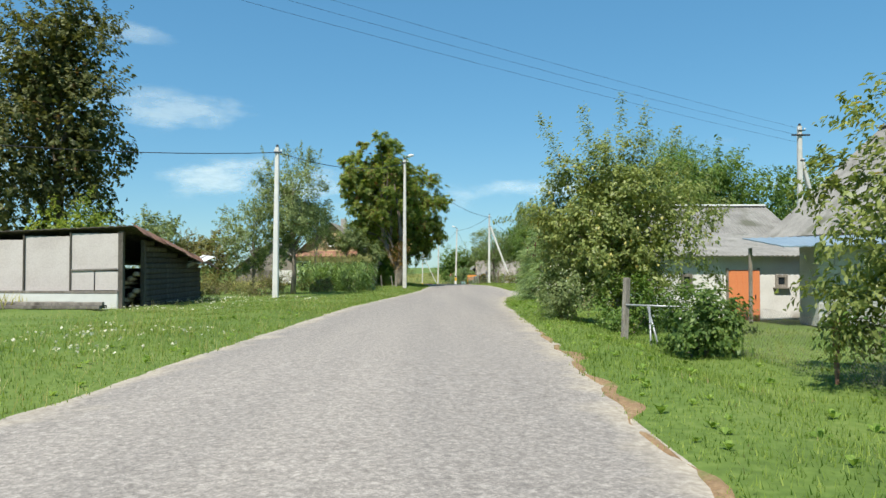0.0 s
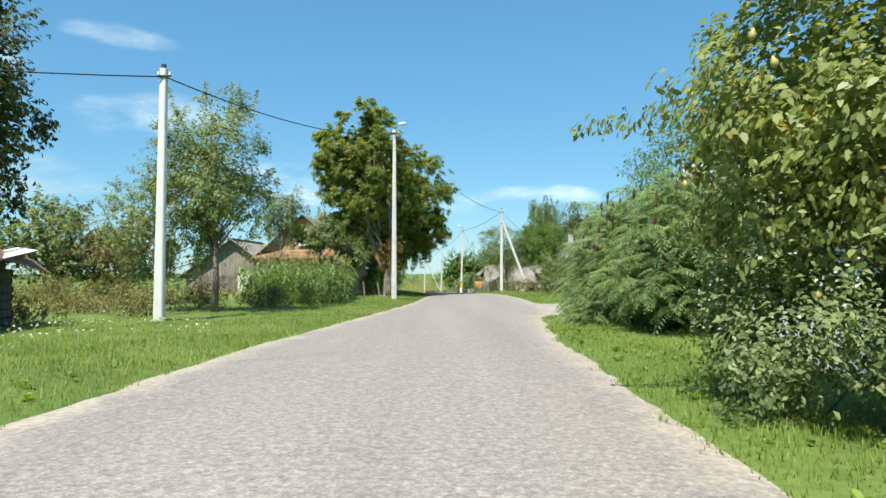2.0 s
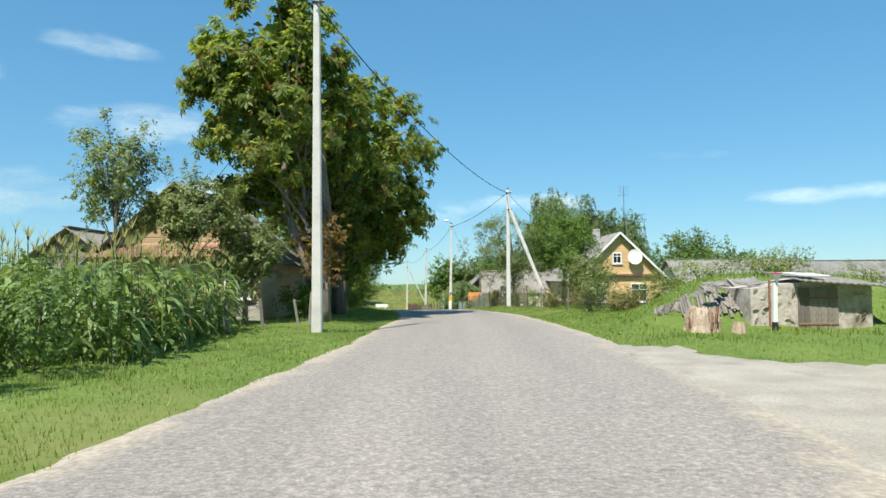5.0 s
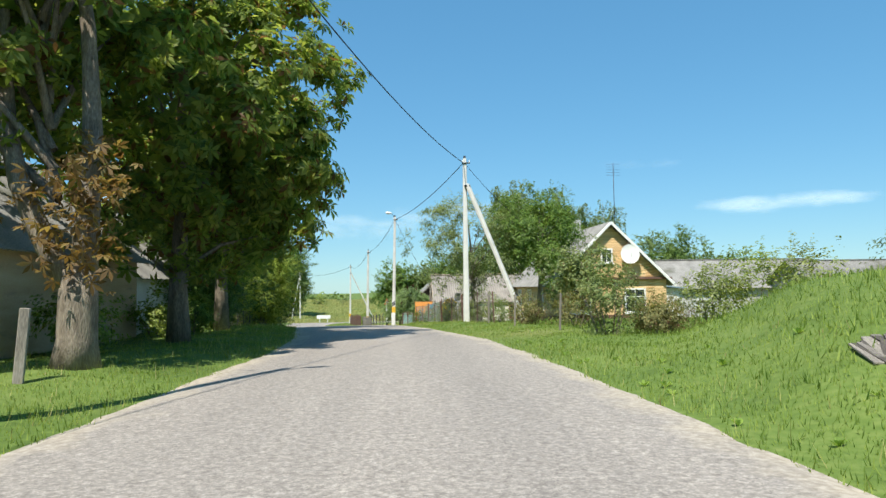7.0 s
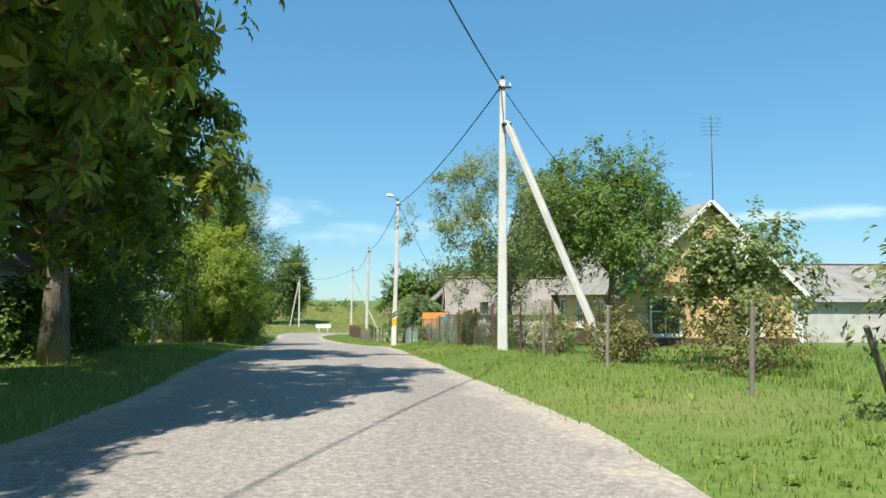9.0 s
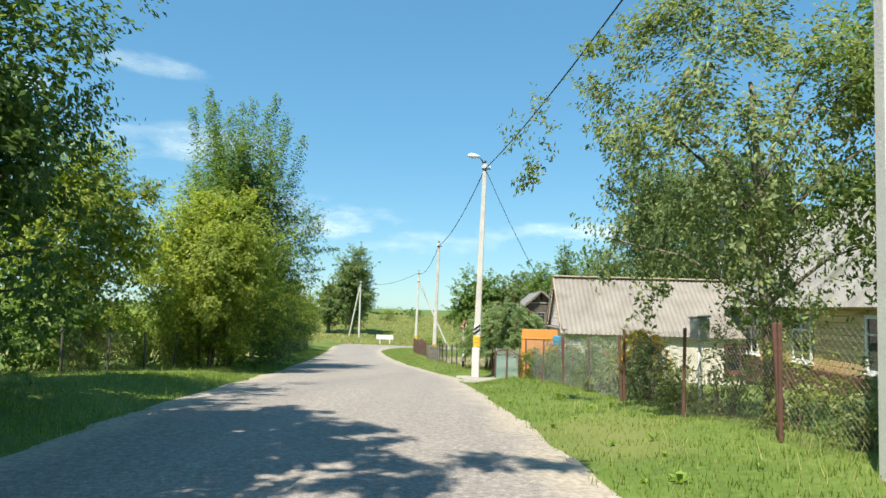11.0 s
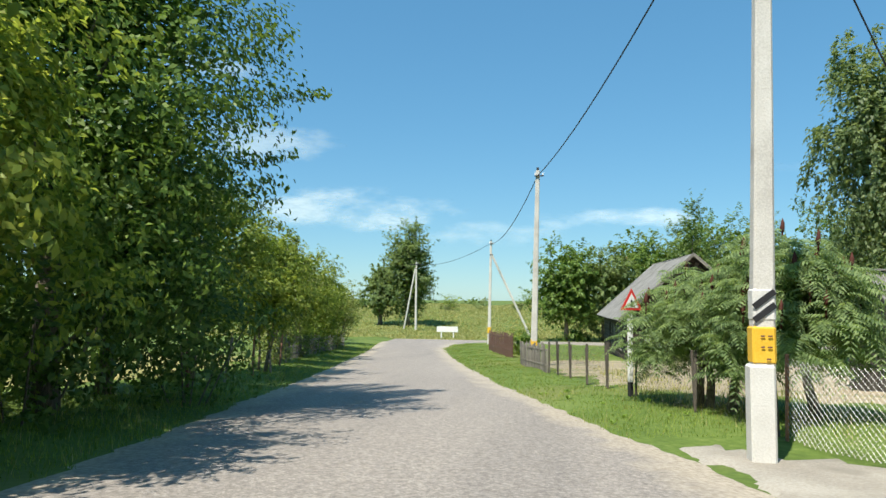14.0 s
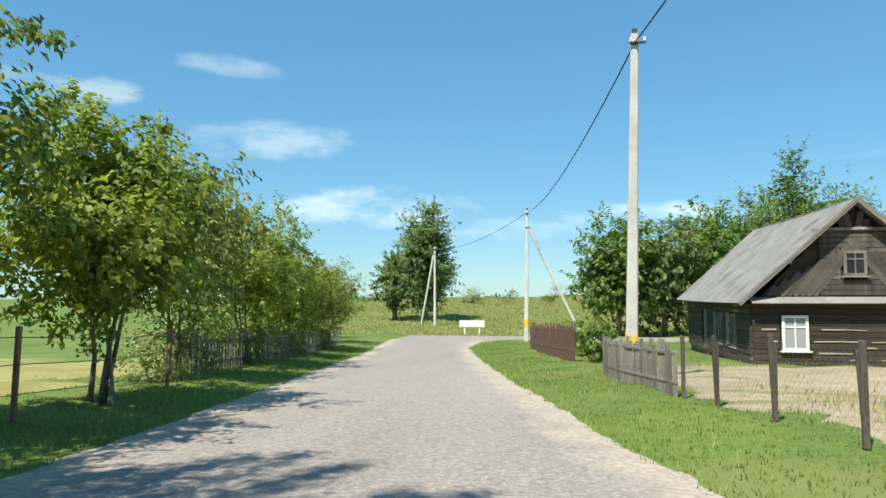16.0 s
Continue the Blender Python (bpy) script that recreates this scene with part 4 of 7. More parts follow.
def verge(dist):
    def keep(x, y, rng):
        out = np.maximum(left_x(y) - x, x - right_x(y))
        side = ((x > 2.7) & (x < 16) & (y > 35.8) & (y < 43.2)) | ((x > 2.7) & (x < 6.2) & (y > 35.8) & (y < 46.9 - 1.5 * np.maximum(x - 4.1, 0))) | ((x > 0) & (x < np.minimum(1.75 + 0.75 * (y - 89.3), 4.6)) & (y > 89.2) & (y < 96.8))
        thin = rng.uniform(0, 1, len(x)) < np.clip(1.25 - out / dist, 0.12, 1)
        turf = out + ragged_edge(x, y) > -0.05 + 0.12 * rng.normal(0, 1, len(x)) ** 2
        return turf & thin & ~side & (y < 141)
    return keep


def meadow_flowers():
    """White clover and daisies in loose drifts on the verge."""
    rng = np.random.default_rng(33)
    spots = np.stack([rng.uniform(-10, -4.2, 26), rng.uniform(4, 34, 26)], 1)
    xy = spots[rng.integers(0, 26, 420)] + rng.normal(0, 0.45, (420, 2))
    xy = xy[xy[:, 0] < left_x(xy[:, 1]) - 0.4]
    p = np.stack([xy[:, 0], xy[:, 1], ground_z(xy[:, 0], xy[:, 1]) + 0.13], 1)
    q = np.concatenate([leaf_quads(p, 0.05, rng, 0.0, 1.0) for _ in range(2)])
    tagged(new("meadow_flowers", quads("meadow_flowers", q, L_FLOWER)), "small white flowers scattered in the grass", "flowers", kind="stuff")


def verge_weeds():
    """Broad-leaved plantain and dock in rosettes among the verge grass."""
    rng = np.random.default_rng(41)
    y = np.concatenate([rng.uniform(4, 34, 200), rng.uniform(48, 66, 40), rng.uniform(6, 30, 60), rng.uniform(74, 104, 60)])
    side = np.concatenate([np.ones(240), -np.ones(60), np.ones(60)])
    out = rng.gamma(2.0, 0.55, len(y)) + 0.15
    x = np.where(side > 0, right_x(y) + out, left_x(y) - out)
    ok = ~((y > 35) & (y < 47) & (side > 0)) & ~((y > 88.5) & (y < 97.5) & (side > 0))
    x, y = x[ok], y[ok]
    big = rng.uniform(0.6, 1.3, len(x))
    p, q = np.repeat(np.stack([x, y, ground_z(x, y)], 1), 9, 0), np.repeat(big, 9)
    a = rng.uniform(0, 6.283, len(p))
    way = np.stack([np.cos(a), np.sin(a), rng.uniform(0.5, 1.8, len(p))], 1)
    way /= np.linalg.norm(way, axis=1, keepdims=True)
    face = np.stack([-np.cos(a), -np.sin(a), np.full(len(p), 0.8)], 1)
    across = np.stack([-np.sin(a), np.cos(a), np.zeros(len(p))], 1)
    ln, wd = (0.105 * q)[:, None], (0.017 * q)[:, None]
    mid = p + way * ln * 0.6
    tip = p + way * ln - face * ln * -0.02 - [0, 0, 0.02]
    leaf = np.stack([p, mid - way * ln * 0.15 + across * wd, mid + way * ln * 0.15 + across * wd, tip, mid + way * ln * 0.15 - across * wd, mid - way * ln * 0.15 - across * wd], 1)
    tagged(new("verge_weeds", quads("verge_weeds", leaf, L_PLANTAIN)), "broad-leaved green weeds in the verge grass", "weeds", kind="stuff")


def grass():
    verge_weeds()
    blades("grass", -13, 9, 1.5, 30, 380, GRASS, 0.085, "short uneven green grass on the verges", verge(6), 11, 0.006)
    blades("grass", -9, 12, 30, 66, 320, GRASS, 0.085, "short uneven green grass on the verges", verge(5), 12, 0.006)
    blades("grass", -10, 8, 66, 100, 320, GRASS, 0.085, "short uneven green grass on the verges", verge(5), 13, 0.006)
    blades("grass", -14, 8, 100, 142, 230, GRASS, 0.07, "short uneven green grass on the verges", verge(5), 14, 0.008)
    blades("dry_stalks", -12, -3, 1.5, 30, 22, MEADOW, 0.28, "thin dry seed stalks among the verge grass", verge(7), 21, 0.004)
    blades("dry_stalks", -9, 6, 30, 142, 10, MEADOW, 0.24, "thin dry seed stalks among the verge grass", verge(7), 22, 0.004)
    meadow_flowers()
    blades("meadow_grass", -40, 40, 152, 245, 22, MEADOW, 0.22, "dry straw-coloured meadow grass on the hill", None, 15, 0.05)
    blades("meadow_grass", 1.2, 9.5, 101, 140, 45, MEADOW, 0.2, "tall dry grass in the yard by the log house", lambda x, y, rng: (x - right_x(y) > 2.3) & (x - right_x(y) < 4.2 + rng.exponential(1.2, len(x))), 16, 0.012)
    blades("tall_grass", -40, -13, 16, 60, 20, MEADOW, 0.45, "tall straw-coloured weeds in the field", None, 17, 0.03)
    blades("tall_grass", 5.0, 16, 46.5, 58, 70, GRASS, 0.17, "long green grass and weeds over the mound", lambda x, y, rng: (x - right_x(y) > 1.0) & (y > 47.2 - 0.5 * (x - 5)) & (rng.uniform(0, 1, len(x)) < 0.35 + 0.65 * (np.sin(x * 1.7 + y) > 0)) & ~((x > 7.2) & (x < 12.0) & (y > 48.4) & (y < 51.2)), 19, 0.010)
    blades("tall_grass", 7.5, 16, 57, 74, 90, GRASS, 0.17, "long green grass and weeds over the mound", lambda x, y, rng: x - right_x(y) > 3.9, 18, 0.009)


# ---- poles, wires ----


def pole(x, y, z0, top, lean_x=0.0, lean_y=0.0, w0=0.30, w1=0.17, mat=None, label="", number=False, whitened=0.0):
    root = thing("utility_pole", (x, y, z0 - 0.1), 0, label, "utility pole", "concrete poles along the road")
    h = top - z0 + 0.1
    verts, faces, cuts = [], [], 7
    for k in range(cuts + 1):
        s = k / cuts
        a, b = (w0 + (w1 - w0) * s) / 2, (w0 * 0.8 + (w1 - w0 * 0.8) * s) / 2
        c = 0.25 * a
        cx, cy = lean_x * s, lean_y * s
        ring = [(-a + c, -b), (a - c, -b), (a, -b + c), (a, b - c), (a - c, b), (-a + c, b), (-a, b - c), (-a, -b + c)]
        verts += [(cx + u, cy + v, h * s) for u, v in ring]
    for k in range(cuts):
        for i in range(8):
            j = (i + 1) % 8
            faces.append((k * 8 + i, k * 8 + j, k * 8 + 8 + j, k * 8 + 8 + i))
    faces.append(tuple(cuts * 8 + i for i in range(8)))
    part("shaft", mesh("shaft", verts, faces, mat or CONCRETE), None, root)
    box("pole_cap", (0.10, 0.10, 0.12), (lean_x, lean_y, h), DARKMETAL, root)
    box("bracket", (0.36, 0.05, 0.05), (lean_x + 0.05, lean_y - 0.1, h - 0.25), DARKMETAL, root)
    for s in (-1, 1):
        box("insulator", (0.05, 0.05, 0.09), (lean_x + 0.05 + 0.15 * s, lean_y - 0.1, h - 0.2), WHITEPAINT, root)
    return root, h


def paint_band(root, h, z, tall, mat, w0, w1, lean_x=0.0, lean_y=0.0, name="painted_band", turn=0.0):
    """A painted sleeve round the pole a few millimetres proud of it."""
    s = z / h
    a = w0 + (w1 - w0) * s
    return box(name, (a + 0.012, a * 0.86 + 0.012, tall), (lean_x * s, lean_y * s, z), mat, root, bevel=0.03)


def strut(root, foot, head, w=0.2, label="leaning concrete strut"):
    p, q = Vector(foot), Vector(head)
    d = q - p
    ob = box("strut", (w, w * 0.85, d.length), (0, 0, 0), CONCRETE, root, bevel=0.03, label=label)
    ob.matrix_basis = Matrix.Translation(p) @ d.to_track_quat("Z", "Y").to_matrix().to_4x4()
    box("strut_clamp", (0.26, 0.24, 0.07), (q.x, q.y, q.z - 0.12), DARKMETAL, root)
    return ob


def street_lamp_arm(root, h, lean_x, lean_y, reach, side):
    hh = Heap()
    a = Vector((lean_x, lean_y, h - 0.15))
    b = a + Vector((reach * 0.45 * side, -0.05, 0.28))
    c = a + Vector((reach * side, -0.08, 0.42))
    hh.add(*tube([a, b, c], [0.03, 0.027, 0.025], 6))
    part("lamp_arm", hh.mesh("lamp_arm", DARKMETAL), None, root)
    head = Heap()
    e = c + Vector((0.42 * side, 0, 0.05))
    head.add(*tube([c - Vector((0.05 * side, 0, 0)), c + Vector((0.1 * side, 0, 0.015)), c + Vector((0.28 * side, 0, 0.04)), e], [0.05, 0.095, 0.11, 0.05], 8))
    lamp = part("lamp_head", head.mesh("lamp_head", WHITEPAINT), None, root, "pale street lamp head, unlit")
    return lamp


def wire(a, b, sag, r=0.018, name="power_cable", label="black bundled power cable between poles"):
    pts = []
    a, b = Vector(a), Vector(b)
    for k in range(17):
        s = k / 16
        p = a.lerp(b, s)
        p.z -= sag * 4 * s * (1 - s)
        pts.append(p)
    hh = Heap()
    hh.add(*tube(pts, [r] * 17, 5))
    return tagged(new(name, hh.mesh(name, CABLE)), label, "cable", "power cables")


def poles():
    q1, h = pole(-7.42, 30.08, gz(-7.42, 30.08), 6.44, 0.05, 0.0, 0.26, 0.17, WHITEWASH, "short whitish concrete utility pole in the grass")
    q2, h = pole(-2.83, 50.12, gz(-2.83, 50.12), 8.96, 0.0, 0.0, 0.30, 0.17, None, "tall grey concrete pole with a small lamp")
    street_lamp_arm(q2, h, 0, 0, 0.25, 1)
    q3, h = pole(5.04, 74.23, gz(5.04, 74.23), 6.57, 0.03, 0.0, 0.27, 0.16, WHITEWASH, "white concrete pole propped by a leaning strut")
    strut(q3, (2.33, -1.85, gz(7.33, 72.37) - gz(5, 74.23)), (0.12, -0.1, h - 1.2))
    q4, h = pole(1.76, 95.26, gz(1.76, 95.26), 6.12, 0.20, 0.1, 0.28, 0.16, None, "concrete pole with street lamp, white foot and painted marks")
    street_lamp_arm(q4, h, 0.20, 0.1, 0.28, -1)
    band = paint_band(q4, h, 0.05, 1.22, WHITEWASH, 0.28, 0.16, 0.20, 0.1, "white_foot")
    paint_band(q4, h, 1.27, 0.46, YELLOWPAINT, 0.28, 0.16, 0.20, 0.1, "yellow_mark")
    paint_band(q4, h, 1.78, 0.40, WHITEWASH, 0.28, 0.16, 0.20, 0.1, "white_mark")
    for k in range(2):
        box("black_stripe", (0.31, 0.006, 0.075), (0.055, -0.108, 1.86 + 0.16 * k), BLACKPAINT, q4, (0, -38, 0), 0.002)
    for k, (u, v, w_) in enumerate(((-0.045, 1.60, 0.05), (0.04, 1.60, 0.05), (-0.045, 1.47, 0.04), (0.035, 1.47, 0.05), (0.02, 1.33, 0.05))):
        box("faded_letter_bar", (w_, 0.006, 0.02), (0.045 + u, -0.124, v), BROWNPAINT, q4, (0, 0, 0), 0.001)
    q5, h = pole(-0.88, 113.9, gz(-0.88, 113.9), 4.56, 0.16, -0.5, 0.27, 0.16, None, "grey concrete pole with a yellow mark near its foot")
    paint_band(q5, h, 0.95, 0.28, YELLOWPAINT, 0.27, 0.16, 0.16, -0.5, "yellow_mark")
    q6, h = pole(-4.3, 140.8, gz(-4.3, 140.8), 3.97, 0.12, 0.0, 0.27, 0.16, None, "concrete pole with yellow mark and leaning strut by the bend")
    paint_band(q6, h, 1.0, 0.5, YELLOWPAINT, 0.27, 0.16, 0.12, 0.0, "yellow_mark")
    strut(q6, (3.6, 0.3, gz(-0.7, 141.1) - gz(-4.3, 140.8)), (0.15, 0, h - 1.0))
    q7, h = pole(-15.16, 169.8, gz(-15.16, 169.8), 3.72, 0, 0, 0.27, 0.17, None, "grey double pole with cross arm beyond the bend")
    strut(q7, (-1.6, 0.5, 0.0), (-0.1, 0, h - 0.7), 0.2, "grey leaning wooden strut")
    box("cross_arm", (1.5, 0.08, 0.08), (0, -0.1, h - 0.35), DARKMETAL, q7)
    q0, h = pole(-28.0, 20.4, gz(-28, 20.4), 7.0, 0, 0, 0.26, 0.17, None, "grey concrete pole half hidden by the big tree")
    q8, h = pole(17.4, 33.0, gz(17.4, 33), 8.0, 0, 0, 0.30, 0.18, None, "grey concrete pole with insulators behind the roofs")
    box("cross_arm", (0.9, 0.08, 0.08), (0, -0.12, h - 0.5), DARKMETAL, q8)
    strut(q8, (1.8, 0.2, 0.0), (0.1, 0, h - 1.6))
    tops = [(-28.0, 20.3, 6.75), (-7.3, 30.0, 6.2), (-2.85, 49.8, 8.65), (5.0, 74.1, 6.35), (1.95, 95.3, 5.9), (-0.72, 113.3, 4.35), (-4.2, 140.7, 3.8), (-15.1, 169.7, 3.5)]
    for (a, b), sag in zip(zip(tops, tops[1:]), (0.7, 0.55, 0.8, 0.35, 0.45, 0.7, 0.7)):
        wire(a, b, sag)
    wire((5.1, 74.2, 6.3), (11.5, 82.0, 2.9), 0.5, 0.012, "service_cable", "thin black cable from the pole to the ochre house")
    wire((2.0, 95.3, 5.85), (4.4, 96.3, 1.35), 0.15, 0.012, "service_cable", "thin black cable from the lamp pole to the brick house")
    wire((-2.8, 50.0, 8.5), (-9.0, 58.5, 4.3), 0.5, 0.012, "service_cable", "thin black cable from the pole to the wooden house")
    for dx in (0.0, 1.0, 2.0):
        wire((17.2, 32.9, 7.9 - 0.35 * dx), (-30.0, 0.5, 10.9 - 0.35 * dx), 0.5, 0.0045, "overhead_wire", "thin bare overhead wire")


poles()

# ---- buildings ----


def window(parent, w, h, place, turn=0.0, frame_mat=None, cross=True, deep=0.06, sill=True, rows=1, pane=None):
    """A framed window with panes, muntins and a sill, standing proud of its wall."""
    fm = frame_mat or WHITEPAINT
    root = new("window")
    root.parent = parent
    root.matrix_basis = pose(*place, 0, 0, turn)
    t = 0.09
    box("window_frame", (w + t, deep, t), (0, 0, h - t / 2), fm, root)
    box("window_frame", (w + t, deep, t), (0, 0, -t / 2), fm, root)
    for s in (-1, 1):
        box("window_frame", (t, deep, h), (s * w / 2, 0, 0), fm, root)
    if cross:
        box("muntin", (0.045, deep * 0.7, h), (0, 0, 0), fm, root)
        for k in range(rows):
            box("muntin", (w, deep * 0.66, 0.045), (0, 0, h * (0.66 if rows == 1 else (k + 1) / (rows + 1))), fm, root)
    box("pane", (w, 0.012, h), (0, 0.012, 0), pane or GLASS, root, bevel=0)
    if sill:
        box("window_sill", (w + 0.22, deep + 0.08, 0.045), (0, -0.03, -0.09), fm, root)
    return root


def roof_slope(name, a, b, c, d, mat, parent, wave=0.035, pitch=0.16, thick=0.03, wavy=True, sag=0.0):
    """A corrugated sheet from ridge a-b down to eave d-c: waves run along a-b."""
    a, b, c, d = map(Vector, (a, b, c, d))
    n = max(int((b - a).length / pitch * 4), 4) if wavy else 12
    rows = 7
    up = (b - a).cross(d - a).normalized()
    if up.z < 0:
        up = -up
    verts, faces = [], []
    for side in (0, 1):
        for r in range(rows):
            for k in range(n + 1):
                s, q = k / n, r / (rows - 1)
                p = a.lerp(b, s).lerp(d.lerp(c, s), q)
                lap = 0.02 * ((q * 3) % 1.0)
                p = p + up * ((wave * 0.5 * math.sin(2 * math.pi * k / 4) if wavy else 0) - side * thick + lap - sag * math.sin(math.pi * s) * 1.0)
                verts.append(p)
    half = rows * (n + 1)
    for r in range(rows - 1):
        for k in range(n):
            i = r * (n + 1) + k
            faces.append((i, i + 1, i + n + 2, i + n + 1))
            faces.append((half + i, half + i + n + 1, half + i + n + 2, half + i + 1))
    for k in range(n):
        i = (rows - 1) * (n + 1) + k
        faces.append((i, i + 1, half + i + 1, half + i))
        faces.append((k, half + k, half + k + 1, k + 1))
    for r in range(rows - 1):
        for e in (0, n):
            i = r * (n + 1) + e
            faces.append((i, i + n + 1, half + i + n + 1, half + i))
    return part(name, mesh(name, verts, faces, mat), None, parent)


def slab(name, outline, thick, mat, parent, label=""):
    """A flat upright panel: outline in (x, z), from y = 0 to y = thick."""
    n = len(outline)
    verts = [(x, 0, z) for x, z in outline] + [(x, thick, z) for x, z in outline]
    faces = [tuple(range(n)), tuple(range(2 * n - 1, n - 1, -1))] + [(i, (i + 1) % n, n + (i + 1) % n, n + i) for i in range(n)]
    return part(name, mesh(name, verts, faces, mat), None, parent, label)


def courses(parent, name, width, z0, z1, y, mat, size=0.2, proud=0.02, gable=None, holes=(), depth=0.05, turn=0.0, x_mid=0.0, jitter=0.0, seed=3, uneven=0.0):
    """Horizontal boards or logs as pieces on a wall's face at y; gable: (apex z, half width at z1) for a tapering top; holes: (x0, x1, z0, z1)."""
    rng = random.Random(seed)
    z = z0
    while z < z1 - 0.02:
        h = min(size, z1 - z)
        half = width / 2
        if gable:
            apex, base_z, base_half = gable
            half = base_half * max(apex - z - h * 0.8, 0) / (apex - base_z)
            if half < 0.08:
                break
        spans = [(-half, half)]
        for hx0, hx1, hz0, hz1 in holes:
            if hz0 < z + h * 0.6 and hz1 > z + h * 0.4:
                spans = [s for a, b in spans for s in ((a, min(b, hx0)), (max(a, hx1), b)) if s[1] - s[0] > 0.04]
        for a, b in spans:
            push = rng.uniform(-jitter, jitter)
            box(name, (b - a, depth, h - 0.012), (x_mid + (a + b) / 2, y - proud + push, z + 0.004), mat, parent, (0, rng.uniform(-uneven, uneven), turn), 0.012)
        z += h


def ochre_house():
    """The boarded ochre house with a dish and a slate roof."""
    x, y, z0 = 14.0, 81.2, -1.75
    root = thing("wooden_house", (x, y, z0), 0, "ochre boarded wooden house with slate roof and satellite dish", "house")
    W, L, eave, apex = 6.5, 12.0, 2.75, 6.0
    wall = part("wall", mesh("wall", [(-W / 2, 0, 0), (W / 2, 0, 0), (W / 2, L, 0), (-W / 2, L, 0), (-W / 2, 0, eave), (W / 2, 0, eave), (W / 2, L, eave), (-W / 2, L, eave), (0, 0, apex - 0.15), (0, L, apex - 0.15)],
                [(0, 1, 5, 8, 4), (2, 3, 7, 9, 6), (1, 2, 6, 5), (3, 0, 4, 7), (0, 3, 2, 1)], YELLOWWOOD), None, root)
    courses(wall, "board", W, 0.75, eave - 0.05, -0.02, YELLOWWOOD, 0.16, 0.0, holes=((0.75, 2.05, 0.85, 2.2), (-2.4, -1.1, 0.85, 2.2)), depth=0.03)
    courses(wall, "board", W, eave + 0.12, apex - 0.3, -0.02, YELLOWWOOD, 0.16, 0.0, gable=(apex - 0.1, eave, W / 2), holes=((-0.55, 0.2, 3.65, 4.5),), depth=0.03, seed=5)
    box("plinth", (W + 0.12, 0.12, 0.75), (0, -0.04, 0), BROWNPAINT, root)
    side = new("side_wall")
    side.parent = root
    side.matrix_basis = pose(-W / 2, L / 2, 0, 0, 0, -90)
    courses(side, "board", L, 0.75, eave - 0.05, -0.02, YELLOWWOOD, 0.16, 0.0, holes=((-4.6, -3.4, 0.9, 2.2), (-1.2, 0.0, 0.9, 2.2), (2.4, 3.6, 0.9, 2.2)), depth=0.03, seed=6)
    for wx in (-4.0, -0.6, 3.0):
        window(side, 1.0, 1.25, (wx, -0.05, 0.93))
    box("plinth", (L + 0.1, 0.12, 0.75), (0, -0.06, 0), BROWNPAINT, side)
    window(root, 1.15, 1.3, (1.4, -0.06, 0.88))
    window(root, 1.15, 1.3, (-1.75, -0.06, 0.88))
    window(root, 0.6, 0.75, (-0.18, -0.05, 3.7))
    box("cornice", (W + 0.5, 0.3, 0.10), (0, -0.12, eave - 0.02), BROWNPAINT, root)
    o = 0.45
    e = eave - 0.35
    ex = W / 2 + 0.4
    roof_slope("roof", (0, -o, apex), (0, L + o, apex), (-ex, L + o, e), (-ex, -o, e), SLATE, root)
    roof_slope("roof", (0, -o, apex), (0, L + o, apex), (ex, L + o, e), (ex, -o, e), SLATE, root)
    for s in (-1, 1):
        d = Vector((s * ex, 0, e - apex))
        ob = box("barge_board", (0.05, 0.05, d.length), (0, -o, apex - 0.04), WHITEPAINT, root)
        ob.matrix_basis = Matrix.Translation((0, -o + 0.02, apex - 0.06)) @ d.to_track_quat("Z", "Y").to_matrix().to_4x4()
        ob.scale = (1, 3.0, 1)
    box("chimney", (0.5, 0.5, 1.0), (-0.5, 5.0, apex - 0.4), GREYBLOCK, root)
    # dish on the gable
    dish = new("satellite_dish")
    dish.parent = root
    dish.matrix_basis = pose(1.05, -0.38, 4.15, 82, 0, -10)
    bm = bmesh.new()
    rings = [[bm.verts.new((0.52 * k / 5 * math.cos(a), 0.56 * k / 5 * math.sin(a), 0.10 * (k / 5) ** 2)) for a in (2 * math.pi * j / 20 for j in range(20))] for k in range(1, 6)]
    mid = bm.verts.new((0, 0, 0))
    for j in range(20):
        bm.faces.new((mid, rings[0][j], rings[0][(j + 1) % 20]))
        for k in range(4):
            bm.faces.new((rings[k][j], rings[k + 1][j], rings[k + 1][(j + 1) % 20], rings[k][(j + 1) % 20]))
    part("reflector", bm, WHITEPAINT, dish)
    hh = Heap()
    hh.add(*tube([(0, -0.5, 0.1), (0, -0.25, 0.4), (0, 0, 0.5)], [0.012] * 3, 5))
    hh.add(*tube([(0, 0, -0.02), (0, 0.05, -0.3)], [0.02] * 2, 5))
    part("feed_arm", hh.mesh("feed_arm", DARKMETAL), None, dish)
    # mast with aerial
    hh = Heap()
    hh.add(*tube([(0.7, 1.0, 4.5), (0.7, 1.0, 9.6)], [0.025, 0.018], 6))
    for k in range(5):
        hh.add(*tube([(0.3, 1.0 + 0.02 * k, 9.5 - 0.16 * k), (1.1, 1.0 + 0.02 * k, 9.5 - 0.16 * k)], [0.008] * 2, 4))
    part("aerial", hh.mesh("aerial", DARKMETAL), None, root, "thin television aerial on a mast")
    # white porch at the side
    box("porch", (1.5, 2.2, 2.2), (W / 2 + 0.8, 3.0, 0), PLASTER, root, bevel=0.02)
    box("porch_roof", (2.0, 2.8, 0.07), (W / 2 + 0.9, 3.0, 2.25), BLUESHEET, root, (0, 6, 0))
    return root


